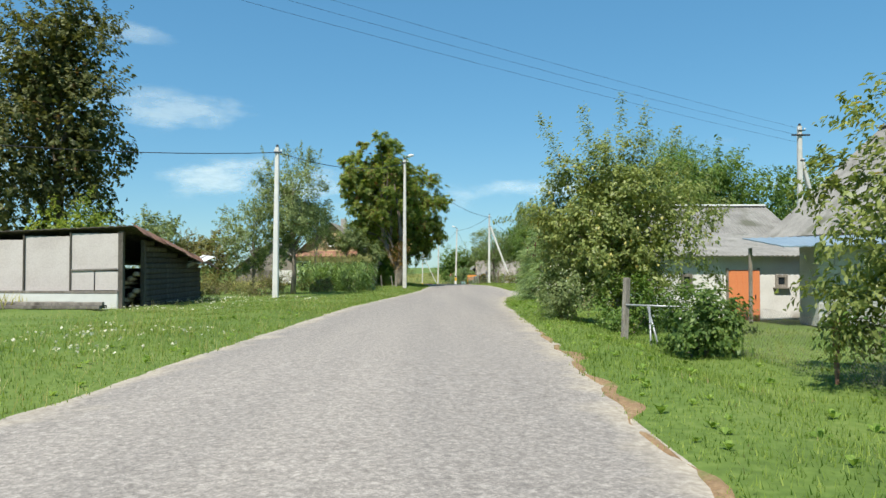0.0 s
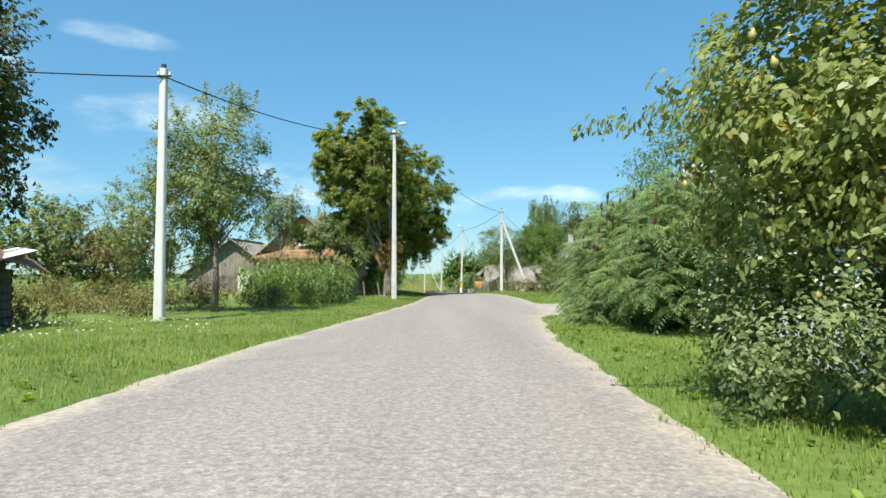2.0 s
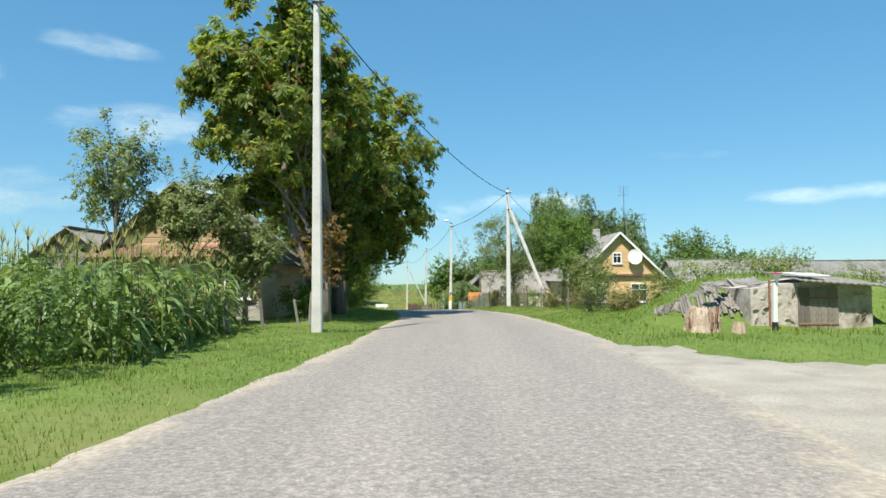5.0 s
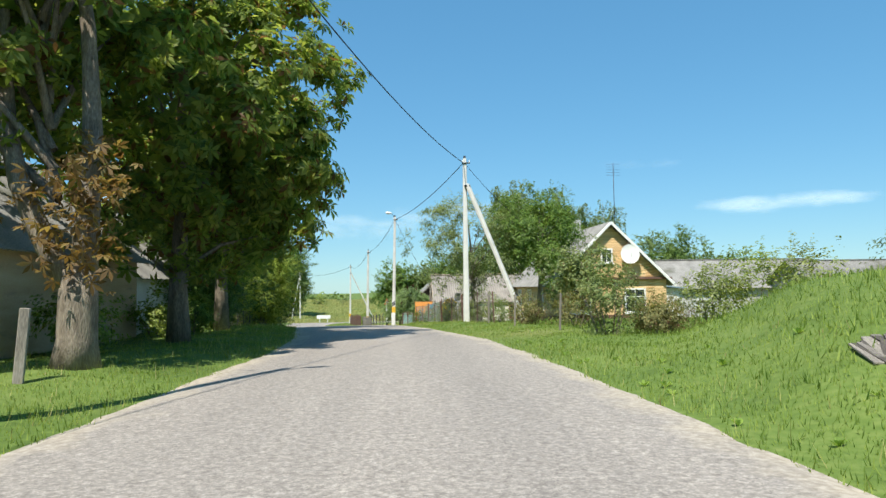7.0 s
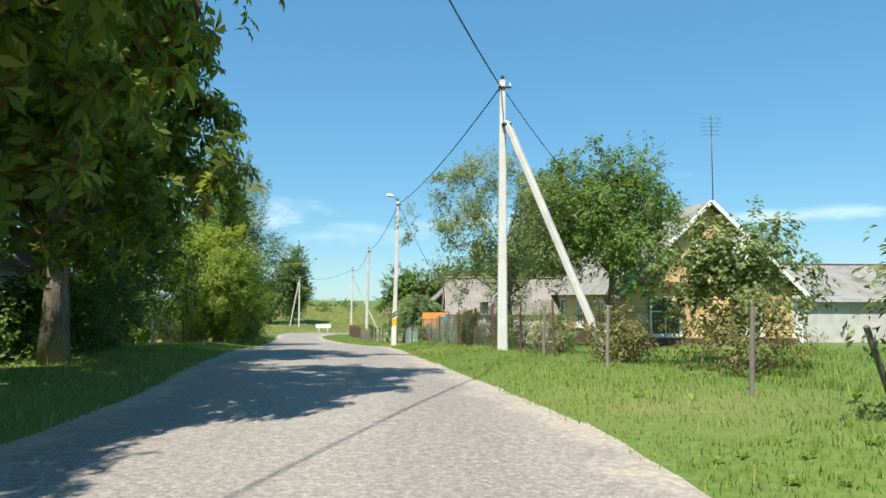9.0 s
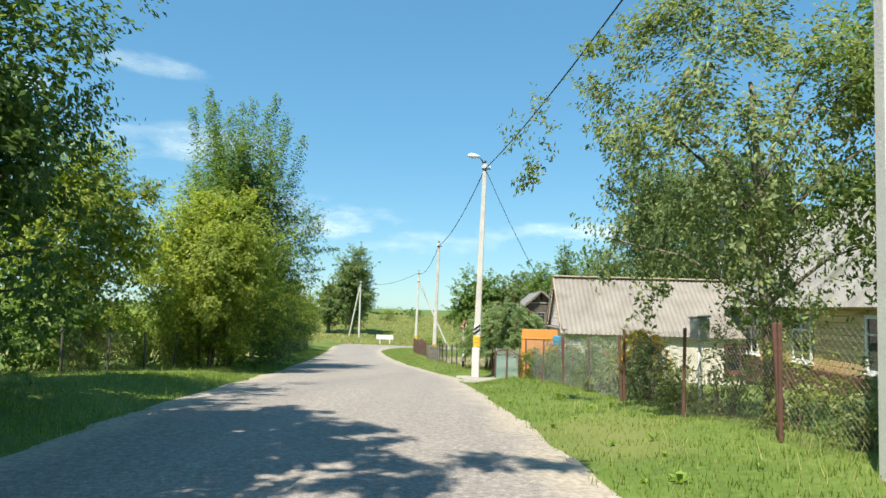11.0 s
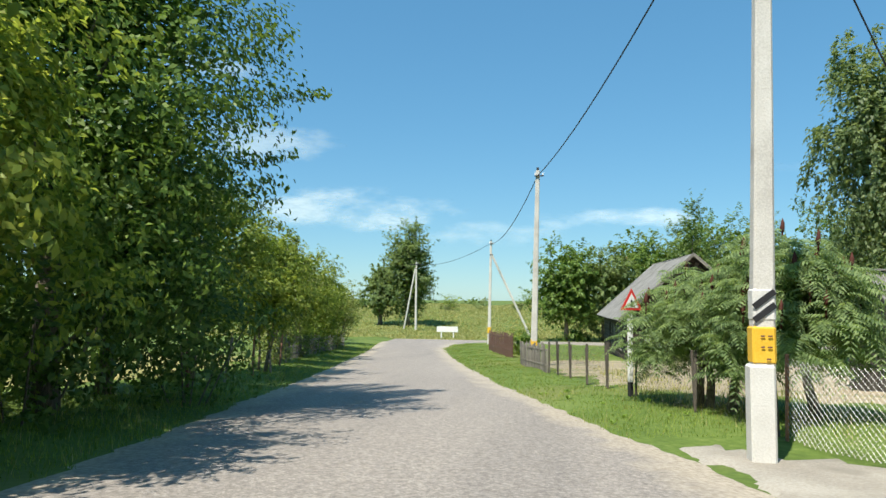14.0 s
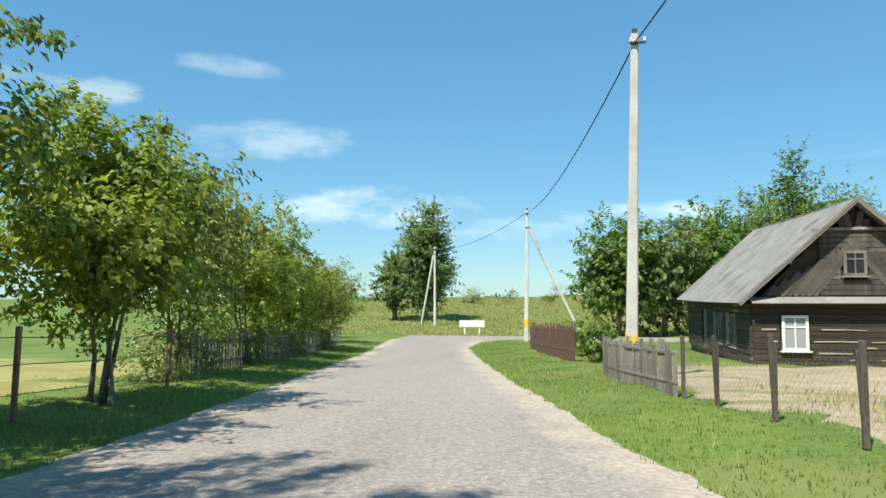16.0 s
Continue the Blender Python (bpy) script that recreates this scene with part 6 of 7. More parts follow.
def cellar():
    """Root cellar dug into the mound: stone front, plank door, broken slate roof, a stump beside it."""
    y = 48.95
    z0 = gz(10.3, y - 0.4)
    root = thing("root_cellar", (10.2, y, z0), 0, "earth-covered stone root cellar with grey plank door", "cellar")
    rng = random.Random(2)
    part("wall", mesh("wall", [(-1.5, 0, -0.2), (1.7, 0, -0.2), (1.7, 0, 1.2), (0.6, 0, 1.35), (-1.5, 0, 1.1), (-1.5, 2.4, -0.2), (1.7, 2.4, -0.2), (1.7, 2.4, 1.2), (0.6, 2.4, 1.35), (-1.5, 2.4, 1.1)],
         [(0, 1, 2, 3, 4), (0, 4, 9, 5), (1, 6, 7, 2), (4, 3, 8, 9), (3, 2, 7, 8)], STONEWALL), None, root)
    for k in range(80):
        sx, sz = rng.uniform(-1.4, 1.6), rng.uniform(0, 1.05)
        if -0.3 < sx < 0.75:
            continue
        s = rng.uniform(0.05, 0.13)
        bm = bmesh.new()
        bmesh.ops.create_icosphere(bm, subdivisions=1, radius=s, matrix=Matrix.LocRotScale((sx, 0.01, sz), Euler((rng.random(), rng.random(), rng.random())), (1.4, 0.16, 0.9)))
        part("stone", bm, STONEWALL, root)
    door = new("door")
    door.parent = root
    door.matrix_basis = pose(-0.28, -0.05, 0.0)
    for k in range(7):
        box("plank", (0.145, 0.035, 1.08 + rng.uniform(-0.02, 0.02)), (0.075 + 0.15 * k, 0, 0.02), GREYWOOD, door, bevel=0.005)
    for z in (0.14, 0.82):
        box("hinge_strap", (1.05, 0.02, 0.05), (0.52, -0.03, z), RUST, door)
    box("drain_pipe", (0.05, 0.05, 1.35), (-1.05, -0.1, 0), RUST, root)
    # roof: a light sheet over the door, broken slate to the side
    roof_slope("roof_sheet", (-0.4, 1.6, 1.55), (1.9, 1.6, 1.35), (1.9, -0.45, 1.15), (-0.4, -0.45, 1.32), SLATE, root, 0.03, 0.18)
    roof_slope("pale_sheet", (-0.5, 0.5, 1.53), (0.35, 0.5, 1.5), (0.45, -0.3, 1.42), (-0.35, -0.3, 1.45), WHITEPAINT, root, 0.0, wavy=False, thick=0.012)
    # rotten planks over the dug-out side, running down the slope
    for k, (u, v, sink) in enumerate(((7.4, 0.0, 0.0), (8.15, 0.06, 0.06), (8.9, -0.04, 0.1))):
        spot = [Vector((u + 0.02, 50.95 + v, 0)), Vector((u + 0.85, 51.0 + v, 0)), Vector((u + 1.05, 49.55 + v, 0)), Vector((u + 0.22, 49.5 + v, 0))]
        for c in spot:
            c.z = gz(c.x, c.y) + 0.10 + sink
        roof_slope("broken_slate", *[c - Vector((10.2, y, z0)) for c in spot], (SLATE, SLATEWARM)[k % 2], root, 0.06, 0.15, 0.02, sag=0.05)
    for k in range(34):
        px = 7.4 + 0.066 * k + rng.uniform(-0.03, 0.03)
        top = Vector((px + 0.15, 51.1 + rng.uniform(-0.2, 0.15), 0.74 + 0.03 * math.sin(k) + 0.013 * k))
        low = Vector((px - 0.35, 49.25 + 0.013 * k + rng.uniform(-0.3, 0.25), 0.06 + 0.012 * k + rng.uniform(-0.04, 0.06)))
        top.z, low.z = gz(top.x, top.y) + rng.uniform(0.13, 0.17), gz(low.x, low.y) + rng.uniform(0.09, 0.15)
        d = top - low
        ob = box("rotten_plank", (rng.uniform(0.035, 0.075), 0.02, d.length * rng.uniform(0.35, 0.95)), (0, 0, 0), GREYWOOD, root, bevel=0.004)
        ob.matrix_basis = Matrix.Translation(low - Vector((10.2, y, z0))) @ d.to_track_quat("Z", "Y").to_matrix().to_4x4() @ Matrix.Rotation(rng.uniform(-0.25, 0.25), 4, "Z")
    for k in range(9):
        u = rng.uniform(-2.6, -0.2)
        box("slate_shard", (rng.uniform(0.25, 0.5), rng.uniform(0.15, 0.3), 0.02), (u, rng.uniform(0.4, 1.4), 0.0), SLATE, root, (rng.uniform(12, 26), rng.uniform(-12, 12), rng.uniform(0, 60)), 0.0).location.z = 1.15 + 0.1 * rng.random()
    side = thing("plank_patch", (7.05, 50.4, gz(7.05, 50.4)), 0, "patch of grey rotten planks on the mound", "roof remains")
    for k in range(24):
        u = -0.35 + 0.032 * k + rng.uniform(-0.03, 0.03)
        low = Vector((7.05 + u - rng.uniform(0.0, 0.2), 49.9 + rng.uniform(-0.1, 0.35), 0))
        top = Vector((7.05 + u + 0.15, 50.85 + rng.uniform(-0.25, 0.1), 0))
        low.z, top.z = gz(low.x, low.y) + 0.02, gz(top.x, top.y) + 0.03
        d = top - low
        ob = box("rotten_plank", (rng.uniform(0.08, 0.14), 0.025, d.length), (0, 0, 0), (GREYWOOD, DARKBOARD)[k % 2], side, bevel=0.004)
        ob.matrix_basis = Matrix.Translation(low - Vector((7.05, 50.4, gz(7.05, 50.4)))) @ d.to_track_quat("Z", "Y").to_matrix().to_4x4()
    st = thing("tree_stump", (7.15, 48.3, gz(7.15, 48.3) - 0.05), 0, "pale splintered tree stump beside the cellar", "stump")
    verts, faces, n = [], [], 18
    for r in range(5):
        for k in range(n):
            a = 2 * math.pi * k / n
            rad = (0.46, 0.39, 0.36, 0.33, 0.27)[r] * (1 + 0.18 * math.sin(3 * a + 1) + 0.1 * math.sin(7 * a))
            z = (0, 0.3, 0.6, 0.8, 1.0)[r] * (1 if r < 3 else 1 + 0.16 * math.sin(5 * a + 2) + 0.12 * math.sin(9 * a))
            verts.append((rad * math.cos(a), rad * 0.8 * math.sin(a), z * 0.58))
    for r in range(4):
        for k in range(n):
            faces.append((r * n + k, r * n + (k + 1) % n, (r + 1) * n + (k + 1) % n, (r + 1) * n + k))
    faces.append(tuple(4 * n + k for k in range(n)))
    part("wood", mesh("wood", verts, faces, BARKPALE), None, st)
    for k in range(44):
        a = 2 * math.pi * k / 22 + rng.uniform(-0.1, 0.1)
        far = rng.uniform(0.3, 0.43)
        spl = box("splinter", (rng.uniform(0.03, 0.075), rng.uniform(0.02, 0.045), round(rng.uniform(0.22, 0.66), 2)), (far * math.cos(a), 0.8 * far * math.sin(a), 0), (BARKPALE, BARKPALE, RUST)[k % 3], st, (rng.uniform(-12, 12), rng.uniform(-12, 12), math.degrees(a)), 0.008)
    small = thing("stump_piece", (8.05, 48.25, gz(8.05, 48.25) - 0.03), 20, "short split stump piece in the grass", "stump")
    hh = Heap()
    hh.add(*tube([(0, 0, 0), (0.02, 0, 0.16), (0.03, 0, 0.3)], [0.2, 0.17, 0.14], 9))
    part("wood", hh.mesh("wood", BARKPALE, False), None, small)


def signs():
    root = thing("marker_post", (8.85, 48.0, gz(8.85, 48.0)), 0, "white marker post with black foot and small sign", "marker post")
    box("post", (0.11, 0.11, 0.98), (0, 0, 0.2), WHITEPAINT, root, (0, 1.5, 0), 0.012)
    box("black_foot", (0.116, 0.116, 0.22), (0, 0, 0), BLACKPAINT, root, (0, 1.5, 0), 0.012)
    slab("sign_plate", [(-0.13, 1.42), (0.13, 1.42), (0.0, 1.12)], 0.012, METAL, root, "grey back of a small triangular sign").location = (0.04, -0.08, 0.0)
    box("sign_rim", (0.27, 0.016, 0.03), (0.04, -0.076, 1.4), REDPAINT, root)
    t = thing("warning_sign", (1.2, 102.1, gz(1.2, 102.1)), 22, "triangular red-rimmed warning sign on a white post", "road sign")
    box("post", (0.09, 0.09, 1.9), (0, 0, 0.3), WHITEPAINT, t, bevel=0.01)
    box("black_foot", (0.096, 0.096, 0.34), (0, 0, 0), BLACKPAINT, t, bevel=0.01)
    slab("sign_face", [(-0.27, 1.90), (0.27, 1.90), (0.0, 2.38)], 0.015, REDPAINT, t).location = (0, -0.075, 0)
    slab("sign_field", [(-0.18, 1.955), (0.18, 1.955), (0.0, 2.275)], 0.004, WHITEPAINT, t).location = (0, -0.08, 0)
    slab("curve_mark", [(-0.04, 1.98), (0.02, 1.98), (0.05, 2.05), (0.0, 2.14), (-0.03, 2.10), (-0.01, 2.05)], 0.003, BLACKPAINT, t).location = (0, -0.084, 0)
    d = thing("direction_sign", (-9.7, 157.5, gz(-9.7, 157.5)), -4, "blank white direction board on two posts beyond the bend", "road sign")
    box("board", (2.25, 0.05, 0.58), (0, 0, 0.72), WHITEPAINT, d, bevel=0.01)
    for s in (-1, 1):
        box("post", (0.12, 0.1, 0.85), (0.65 * s, 0.06, 0), WHITEPAINT, d, bevel=0.01)


def chain_link(points, h, label, posts=BROWNPAINT, mesh_pitch=0.075, post_h=None, wire_r=0.0017, net=None):
    """Chain-link fence: posts, rails of wire and crossing slanted strands."""
    root = thing("chain_link_fence", (*points[0], gz(*points[0])), 0, label, "fence")
    base = Vector((*points[0], gz(*points[0])))
    hh = Heap()
    for a, b in zip(points, points[1:]):
        ln = math.dist(a, b)
        n = max(round(ln / 2.3), 1)
        for k in range(n + 1):
            s = k / n
            x, y = a[0] + (b[0] - a[0]) * s, a[1] + (b[1] - a[1]) * s
            box("fence_post", (0.045, 0.045, post_h or h + 0.10), (x - base.x, y - base.y, gz(x, y) - base.z), posts, root, ((k * 37) % 5 - 2, (k * 23) % 5 - 2, 0), 0.008)

        def at(u, v):
            s = u / ln
            x, y = a[0] + (b[0] - a[0]) * s, a[1] + (b[1] - a[1]) * s
            return Vector((x, y, gz(x, y) + 0.05 + v)) - base
        side = Vector((b[1] - a[1], a[0] - b[0], 0)).normalized() * wire_r
        u = -h
        while u < ln:
            for way in (1, -1):
                u0, u1 = (u, u + h) if way == 1 else (u + h, u)
                v0, v1 = 0.0, h
                p0, p1 = [u0, v0], [u1, v1]
                if min(u0, u1) < 0 or max(u0, u1) > ln:
                    lo, hi = max(min(u0, u1), 0), min(max(u0, u1), ln)
                    f = lambda q: (q - u0) / (u1 - u0) * h
                    p0, p1 = [lo, f(lo)], [hi, f(hi)]
                q0, q1 = at(*p0), at(*p1)
                up = Vector((0, 0, wire_r))
                hh.add([q0 - side, q0 + side, q1 + side, q1 - side, q0 + up, q1 + up], [(0, 1, 2, 3), (0, 4, 5, 3), (1, 4, 5, 2)])
            u += mesh_pitch
    part("wire_mesh", hh.mesh("wire_mesh", net or NETTING, False), None, root)
    return root


def picket_fence(points, h, label, mat=GREYWOOD, gap=0.115, width=0.085, seed=1, lean=5, name="picket_fence"):
    root = thing(name, (*points[0], gz(*points[0])), 0, label, "fence")
    base = Vector((*points[0], gz(*points[0])))
    rng = random.Random(seed)
    for a, b in zip(points, points[1:]):
        ln = math.dist(a, b)
        turn = math.degrees(math.atan2(b[1] - a[1], b[0] - a[0]))
        n = int(ln / gap)
        for k in range(n):
            s = (k + 0.5) / n
            x, y = a[0] + (b[0] - a[0]) * s, a[1] + (b[1] - a[1]) * s
            hk = round(h * rng.choice((0.88, 0.94, 1.0, 1.04)), 3)
            box("picket", (width, 0.022, hk), (x - base.x, y - base.y, gz(x, y) - base.z), mat, root, (rng.uniform(-lean, lean) * 0.5, rng.uniform(-lean, lean), turn), 0.004)
        for z in (0.25 * h, 0.8 * h):
            m = ((a[0] + b[0]) / 2, (a[1] + b[1]) / 2)
            tilt = math.degrees(math.atan2(gz(*b) - gz(*a), ln))
            box("fence_rail", (ln, 0.04, 0.06), (m[0] - base.x, m[1] - base.y + 0.0, (gz(*a) + gz(*b)) / 2 - base.z + z), mat, root, (0, -tilt, turn), 0.006)
    return root


def lone_post(x, y, h, mat=GREYWOOD, w=0.11, lean=(0, 0), label="weathered grey wooden fence post", group="wooden posts"):
    t = thing("fence_post", (x, y, gz(x, y) - 0.05), 0, label, "post", group)
    box("shaft", (w, w * 0.9, h), (0, 0, 0), mat, t, (lean[0], lean[1], 20), 0.012)
    return t


def fences():
    for x, y, h, w, ln in ((4.0, 15.0, 1.42, 0.13, (0, 3)), (-5.1, 49.2, 0.95, 0.09, (2, 2)), (-4.6, 51.2, 0.95, 0.09, (0, -5)), (-3.9, 52.9, 0.95, 0.08, (0, -9)), (-3.75, 54.0, 1.15, 0.14, (0, 4)), (7.6, 62.8, 1.1, 0.06, (0, -24)), (6.9, 64.5, 1.2, 0.06, (0, 3)), (6.2, 68.5, 1.2, 0.06, (0, 2)), (5.75, 72.2, 1.25, 0.07, (0, 2))):
        lone_post(x, y, h, GREYWOOD, w, ln)
    chain_link([(5.35, 12.5), (5.5, 9.5), (5.6, 6.0)], 0.85, "rusty low chain-link fence by the yard", RUST, 0.07)
    chain_link([(4.42, 81.6), (3.98, 86.4), (3.35, 90.6)], 1.15, "grey chain-link fence on brown posts before the roses", BROWNPAINT, 0.075, net=METAL)
    chain_link([(5.9, 71.6), (5.1, 76.5), (4.45, 81.5)], 1.25, "chain-link fence on brown posts", BROWNPAINT, 0.08)
    chain_link([(3.45, 94.4), (2.55, 96.7)], 1.1, "bright chain-link fence beside the lamp pole", RUST, 0.09, wire_r=0.0028, net=METAL)
    chain_link([(2.5, 96.9), (1.9, 99.2), (1.3, 102.0)], 1.0, "old dark wire netting below the sumacs", DARKBOARD, 0.12, wire_r=0.001)
    root = thing("wire_fence", (0.9, 103.6, gz(0.9, 103.6)), 0, "sagging wire fence on dark square posts", "fence")
    line = [(0.86, 103.6), (0.55, 105.7), (0.2, 107.4), (-0.1, 109.2), (-0.35, 110.6)]
    for x, y in line:
        box("fence_post", (0.065, 0.065, 1.1), (x - 0.9, y - 103.6, gz(x, y) - gz(0.9, 103.6)), DARKBOARD, root, (0, (x * 40) % 4 - 2, 0), 0.01)
    chain_link(line, 0.95, "thin sagging wire netting between posts", DARKBOARD, 0.11, 1.0, 0.0011)
    picket_fence([(-0.4, 110.9), (-1.15, 113.4), (-1.4, 115.0)], 0.95, "old grey plank fence beside the pole", GREYWOOD, 0.16, 0.14, 6, 4)
    picket_fence([(-1.9, 121.4), (-3.0, 127.2), (-3.7, 131.2)], 1.25, "dark brown plank fence near the bend", BROWNPAINT, 0.13, 0.12, 7, 2)
    picket_fence([(-11.0, 112.5), (-12.1, 121.0), (-13.9, 133.0)], 0.95, "grey paling fence under the garden shrubs", GREYWOOD, 0.2, 0.09, 8, 5)
    root = thing("wire_fence", (-8.6, 103.0, gz(-8.6, 103.0)), 0, "slack wire fence on thin rusty posts under the trees", "fence")
    base = Vector((-8.6, 103.0, gz(-8.6, 103.0)))
    stakes = [(-8.3, 100.6), (-8.6, 103.0), (-8.8, 105.2), (-9.2, 107.6), (-9.9, 110.2), (-10.5, 112.4)]
    for k, (x, y) in enumerate(stakes):
        box("fence_post", (0.06, 0.06, 1.15), (x - base.x, y - base.y, gz(x, y) - base.z), (RUST, GREYWOOD)[k % 2], root, (0, (-3, 9, 2, -6, 4, 0)[k], 0), 0.01)
    for h in (0.35, 0.7, 1.02):
        line = Heap()
        line.add(*tube([(x - base.x, y - base.y, gz(x, y) - base.z + h) for x, y in stakes], [0.006] * len(stakes), 5))
        part("wire", line.mesh("wire", NETTING), None, root)
    chain_link([(-7.6, 83.5), (-7.9, 92.0)], 1.0, "old wire fence under the trees", DARKBOARD, 0.1)


def post_box():
    z = gz(5.15, 79.4)
    root = thing("post_box", (5.15, 79.4, z), 0, "grey metal letter box on a thin white pipe", "letter box")
    hh = Heap()
    hh.add(*tube([(0, 0, 0), (0, 0, 1.2)], [0.028, 0.028], 8))
    part("pipe", hh.mesh("pipe", WHITEPAINT), None, root)
    body = box("body", (0.24, 0.2, 0.36), (0, 0, 1.15), METAL, root, (0, 0, 25), 0.015)
    box("lid", (0.27, 0.23, 0.03), (0, 0, 0.36), GREYBLOCK, body, (-8, 0, 0), 0.008)


def pipe_frame():
    """A thin rusty pipe rail on two leaning legs beside the gate post."""
    z = gz(4.3, 14.0)
    root = thing("pipe_gate_frame", (4.3, 14.0, z), 0, "thin rusty pipe rail on leaning legs", "gate frame")
    for name, a, b in (("rail", (-0.28, 0.95, 0.80), (1.9, 0.6, 0.74)), ("leg", (-0.05, -0.1, 0), (0.12, 0.55, 0.78)), ("leg", (0.14, 0.0, 0), (0.10, 0.60, 0.78)), ("leg", (0.75, 0.5, 0), (0.62, 0.75, 0.3))):
        hh = Heap()
        hh.add(*tube([a, b], [0.022, 0.022], 7))
        part(name, hh.mesh(name, METAL), None, root)


def plants():
    pipe_frame()
    post_box()
    # along the first stretch, on the near side
    tree("pear_tree", 4.7, 18.6, 5.1, (2.3, 2.3), 0.13, 0.072, 19000, L_PEAR, 85, 3, 0.14, "pear tree laden with yellow pears and glossy leaves", clump=0.14, aspect=0.5, oval=True, droop=0.6,
         shoots=((-1.2, -0.3, 4.0, -2.1, -0.4, 5.75, 0.28), (-0.5, 0, 4.4, -0.9, -0.2, 6.1, 0.26), (0.2, 0.2, 4.6, 0.25, 0.1, 6.5, 0.24), (0.5, -0.5, 4.4, 0.7, -0.6, 6.0, 0.3), (1.3, 0, 4.0, 1.75, 0, 5.6, 0.26), (1.8, 0.3, 3.4, 2.2, 0.3, 4.7, 0.22), (-1.6, 0, 3.2, -3.3, 0.2, 2.95, 0.2), (1.9, -0.3, 2.2, 2.85, -0.4, 1.15, 0.3)))
    pears()
    tree("cherry_tree", 6.85, 8.8, 4.4, (1.75, 1.9), 0.08, 0.095, 8000, L_PEAR, 65, 5, 0.04, "young fruit tree with long green leaves", clump=0.16, aspect=0.42)
    bush("currant_bush", 4.75, 12.4, (0.8, 0.75), 1.35, L_DARK, 4200, 0.10, 6, "dark green currant bush by the fence")
    bush("flowering_bush", 3.35, 18.6, (0.75, 1.4), 1.75, L_GREY, 6500, 0.07, 7, "bush with small whitish blossoms", (L_FLOWER, 120, 0.03))
    bush("undergrowth", 4.6, 17.3, (0.95, 1.1), 1.7, L_APPLE, 4200, 0.08, 180, "dark leafy undergrowth below the pear tree")
    bush("undergrowth", 5.6, 19.6, (1.3, 1.5), 1.9, L_DARK, 5200, 0.10, 181, "dark leafy undergrowth below the pear tree")
    bush("garden_weeds", 6.3, 8.0, (1.0, 1.4), 1.7, L_APPLE, 5200, 0.09, 8, "dark green weeds along the wire fence", None, "weeds", 20)
    sumac("sumac_thicket", 5.65, 31.2, (2.4, 3.4), 3.75, 3600, 9, "dense stag-horn sumac thicket beside the road", 150, -0.06, ((-0.8, -1.5), (0.6, 0.2), (-0.6, 1.6), (0.9, -1.9)), 0.52)
    sumac("sumac_thicket", 5.6, 27.4, (1.9, 1.8), 3.6, 1500, 29, "open end of the sumac thicket with bare stems", 34, 0.1, ((0, 0), (-0.5, 0.6)), 0.58)
    sumac("sumac_thicket", 5.3, 33.4, (1.6, 2.1), 2.4, 1100, 19, "lower edge of the sumac thicket", 26, -0.06, ((0, -0.8), (0.1, 0.9)), 0.58)
    tree("walnut_tree", 13.2, 39.0, 8.8, (4.6, 3.8), 0.2, 0.10, 34000, L_APPLE, 95, 10, 0.2, "broad green tree behind the white house")
    tree("back_tree", 15.5, 40.0, 8.0, (4.6, 3.6), 0.2, 0.2, 7000, L_DARK, 70, 11, 0.15, "dense green tree behind the roofs")
    tree("back_tree", 22.0, 42.0, 7.6, (4.6, 3.6), 0.2, 0.2, 7000, L_DARK, 70, 12, 0.15, "dense green tree behind the roofs")
    tree("back_tree", 29.0, 44.0, 7.0, (4.6, 3.6), 0.2, 0.2, 6000, L_DARK, 60, 13, 0.15, "dense green tree behind the roofs")
    # left of the first stretch
    tree("lime_tree", -29.6, 52.0, 24.0, (4.9, 5.0), 0.5, 0.30, 16000, L_LIME, 120, 14, 0.1, "very tall old lime tree behind the shed", clump=0.13)
    tree("lime_tree", -36.0, 48.0, 17.0, (6.0, 6.0), 0.45, 0.30, 9000, L_LIME, 80, 15, 0.08, "tall old lime tree behind the shed", clump=0.14)
    tree("low_tree", -24.0, 44.0, 5.6, (4.2, 3.2), 0.16, 0.18, 6000, L_YELLOW, 60, 16, 0.05, "low spreading yellowish tree behind the shed")
    tree("low_tree", -19.5, 46.0, 5.0, (2.6, 2.4), 0.13, 0.16, 4500, L_GREY, 50, 17, 0.05, "low greyish tree behind the shed")
    tree("plum_tree", -7.85, 35.5, 7.6, (2.1, 1.9), 0.13, 0.085, 12500, L_GREY, 75, 18, 0.22, label="sparse grey-leaved plum tree with bent trunk", spikes=7, clump=0.13)
    tree("plum_tree", -10.2, 36.5, 5.3, (1.9, 1.7), 0.10, 0.085, 6000, L_GREY, 50, 20, 0.2, fill=False, label="sparse small plum tree", clump=0.14)
    tree("small_fruit_tree", -14.0, 42.0, 4.2, (1.5, 1.5), 0.09, 0.12, 2600, L_WEED, 40, 21, 0.1, "small bushy brownish fruit tree in the field")
    tree("small_fruit_tree", -17.5, 46.0, 4.0, (1.6, 1.5), 0.09, 0.13, 2600, L_WEED, 40, 22, 0.1, "small bushy brownish fruit tree in the field")
    for k, (x, y, r, h) in enumerate(((-9.0, 33.0, 1.5, 0.9), (-11.5, 35.0, 1.8, 1.0), (-13.5, 38.0, 2.2, 1.1), (-9.5, 38.5, 1.6, 1.0), (-7.2, 39.5, 1.3, 0.9), (-10.5, 29.5, 1.2, 0.9), (-16.0, 34.0, 2.4, 1.0))):
        bush("weed_clump", x, y, (r, r * 0.8), h, L_WEED, 1900, 0.09, 30 + k, "brownish tall weeds at the edge of the field", None, "weeds")
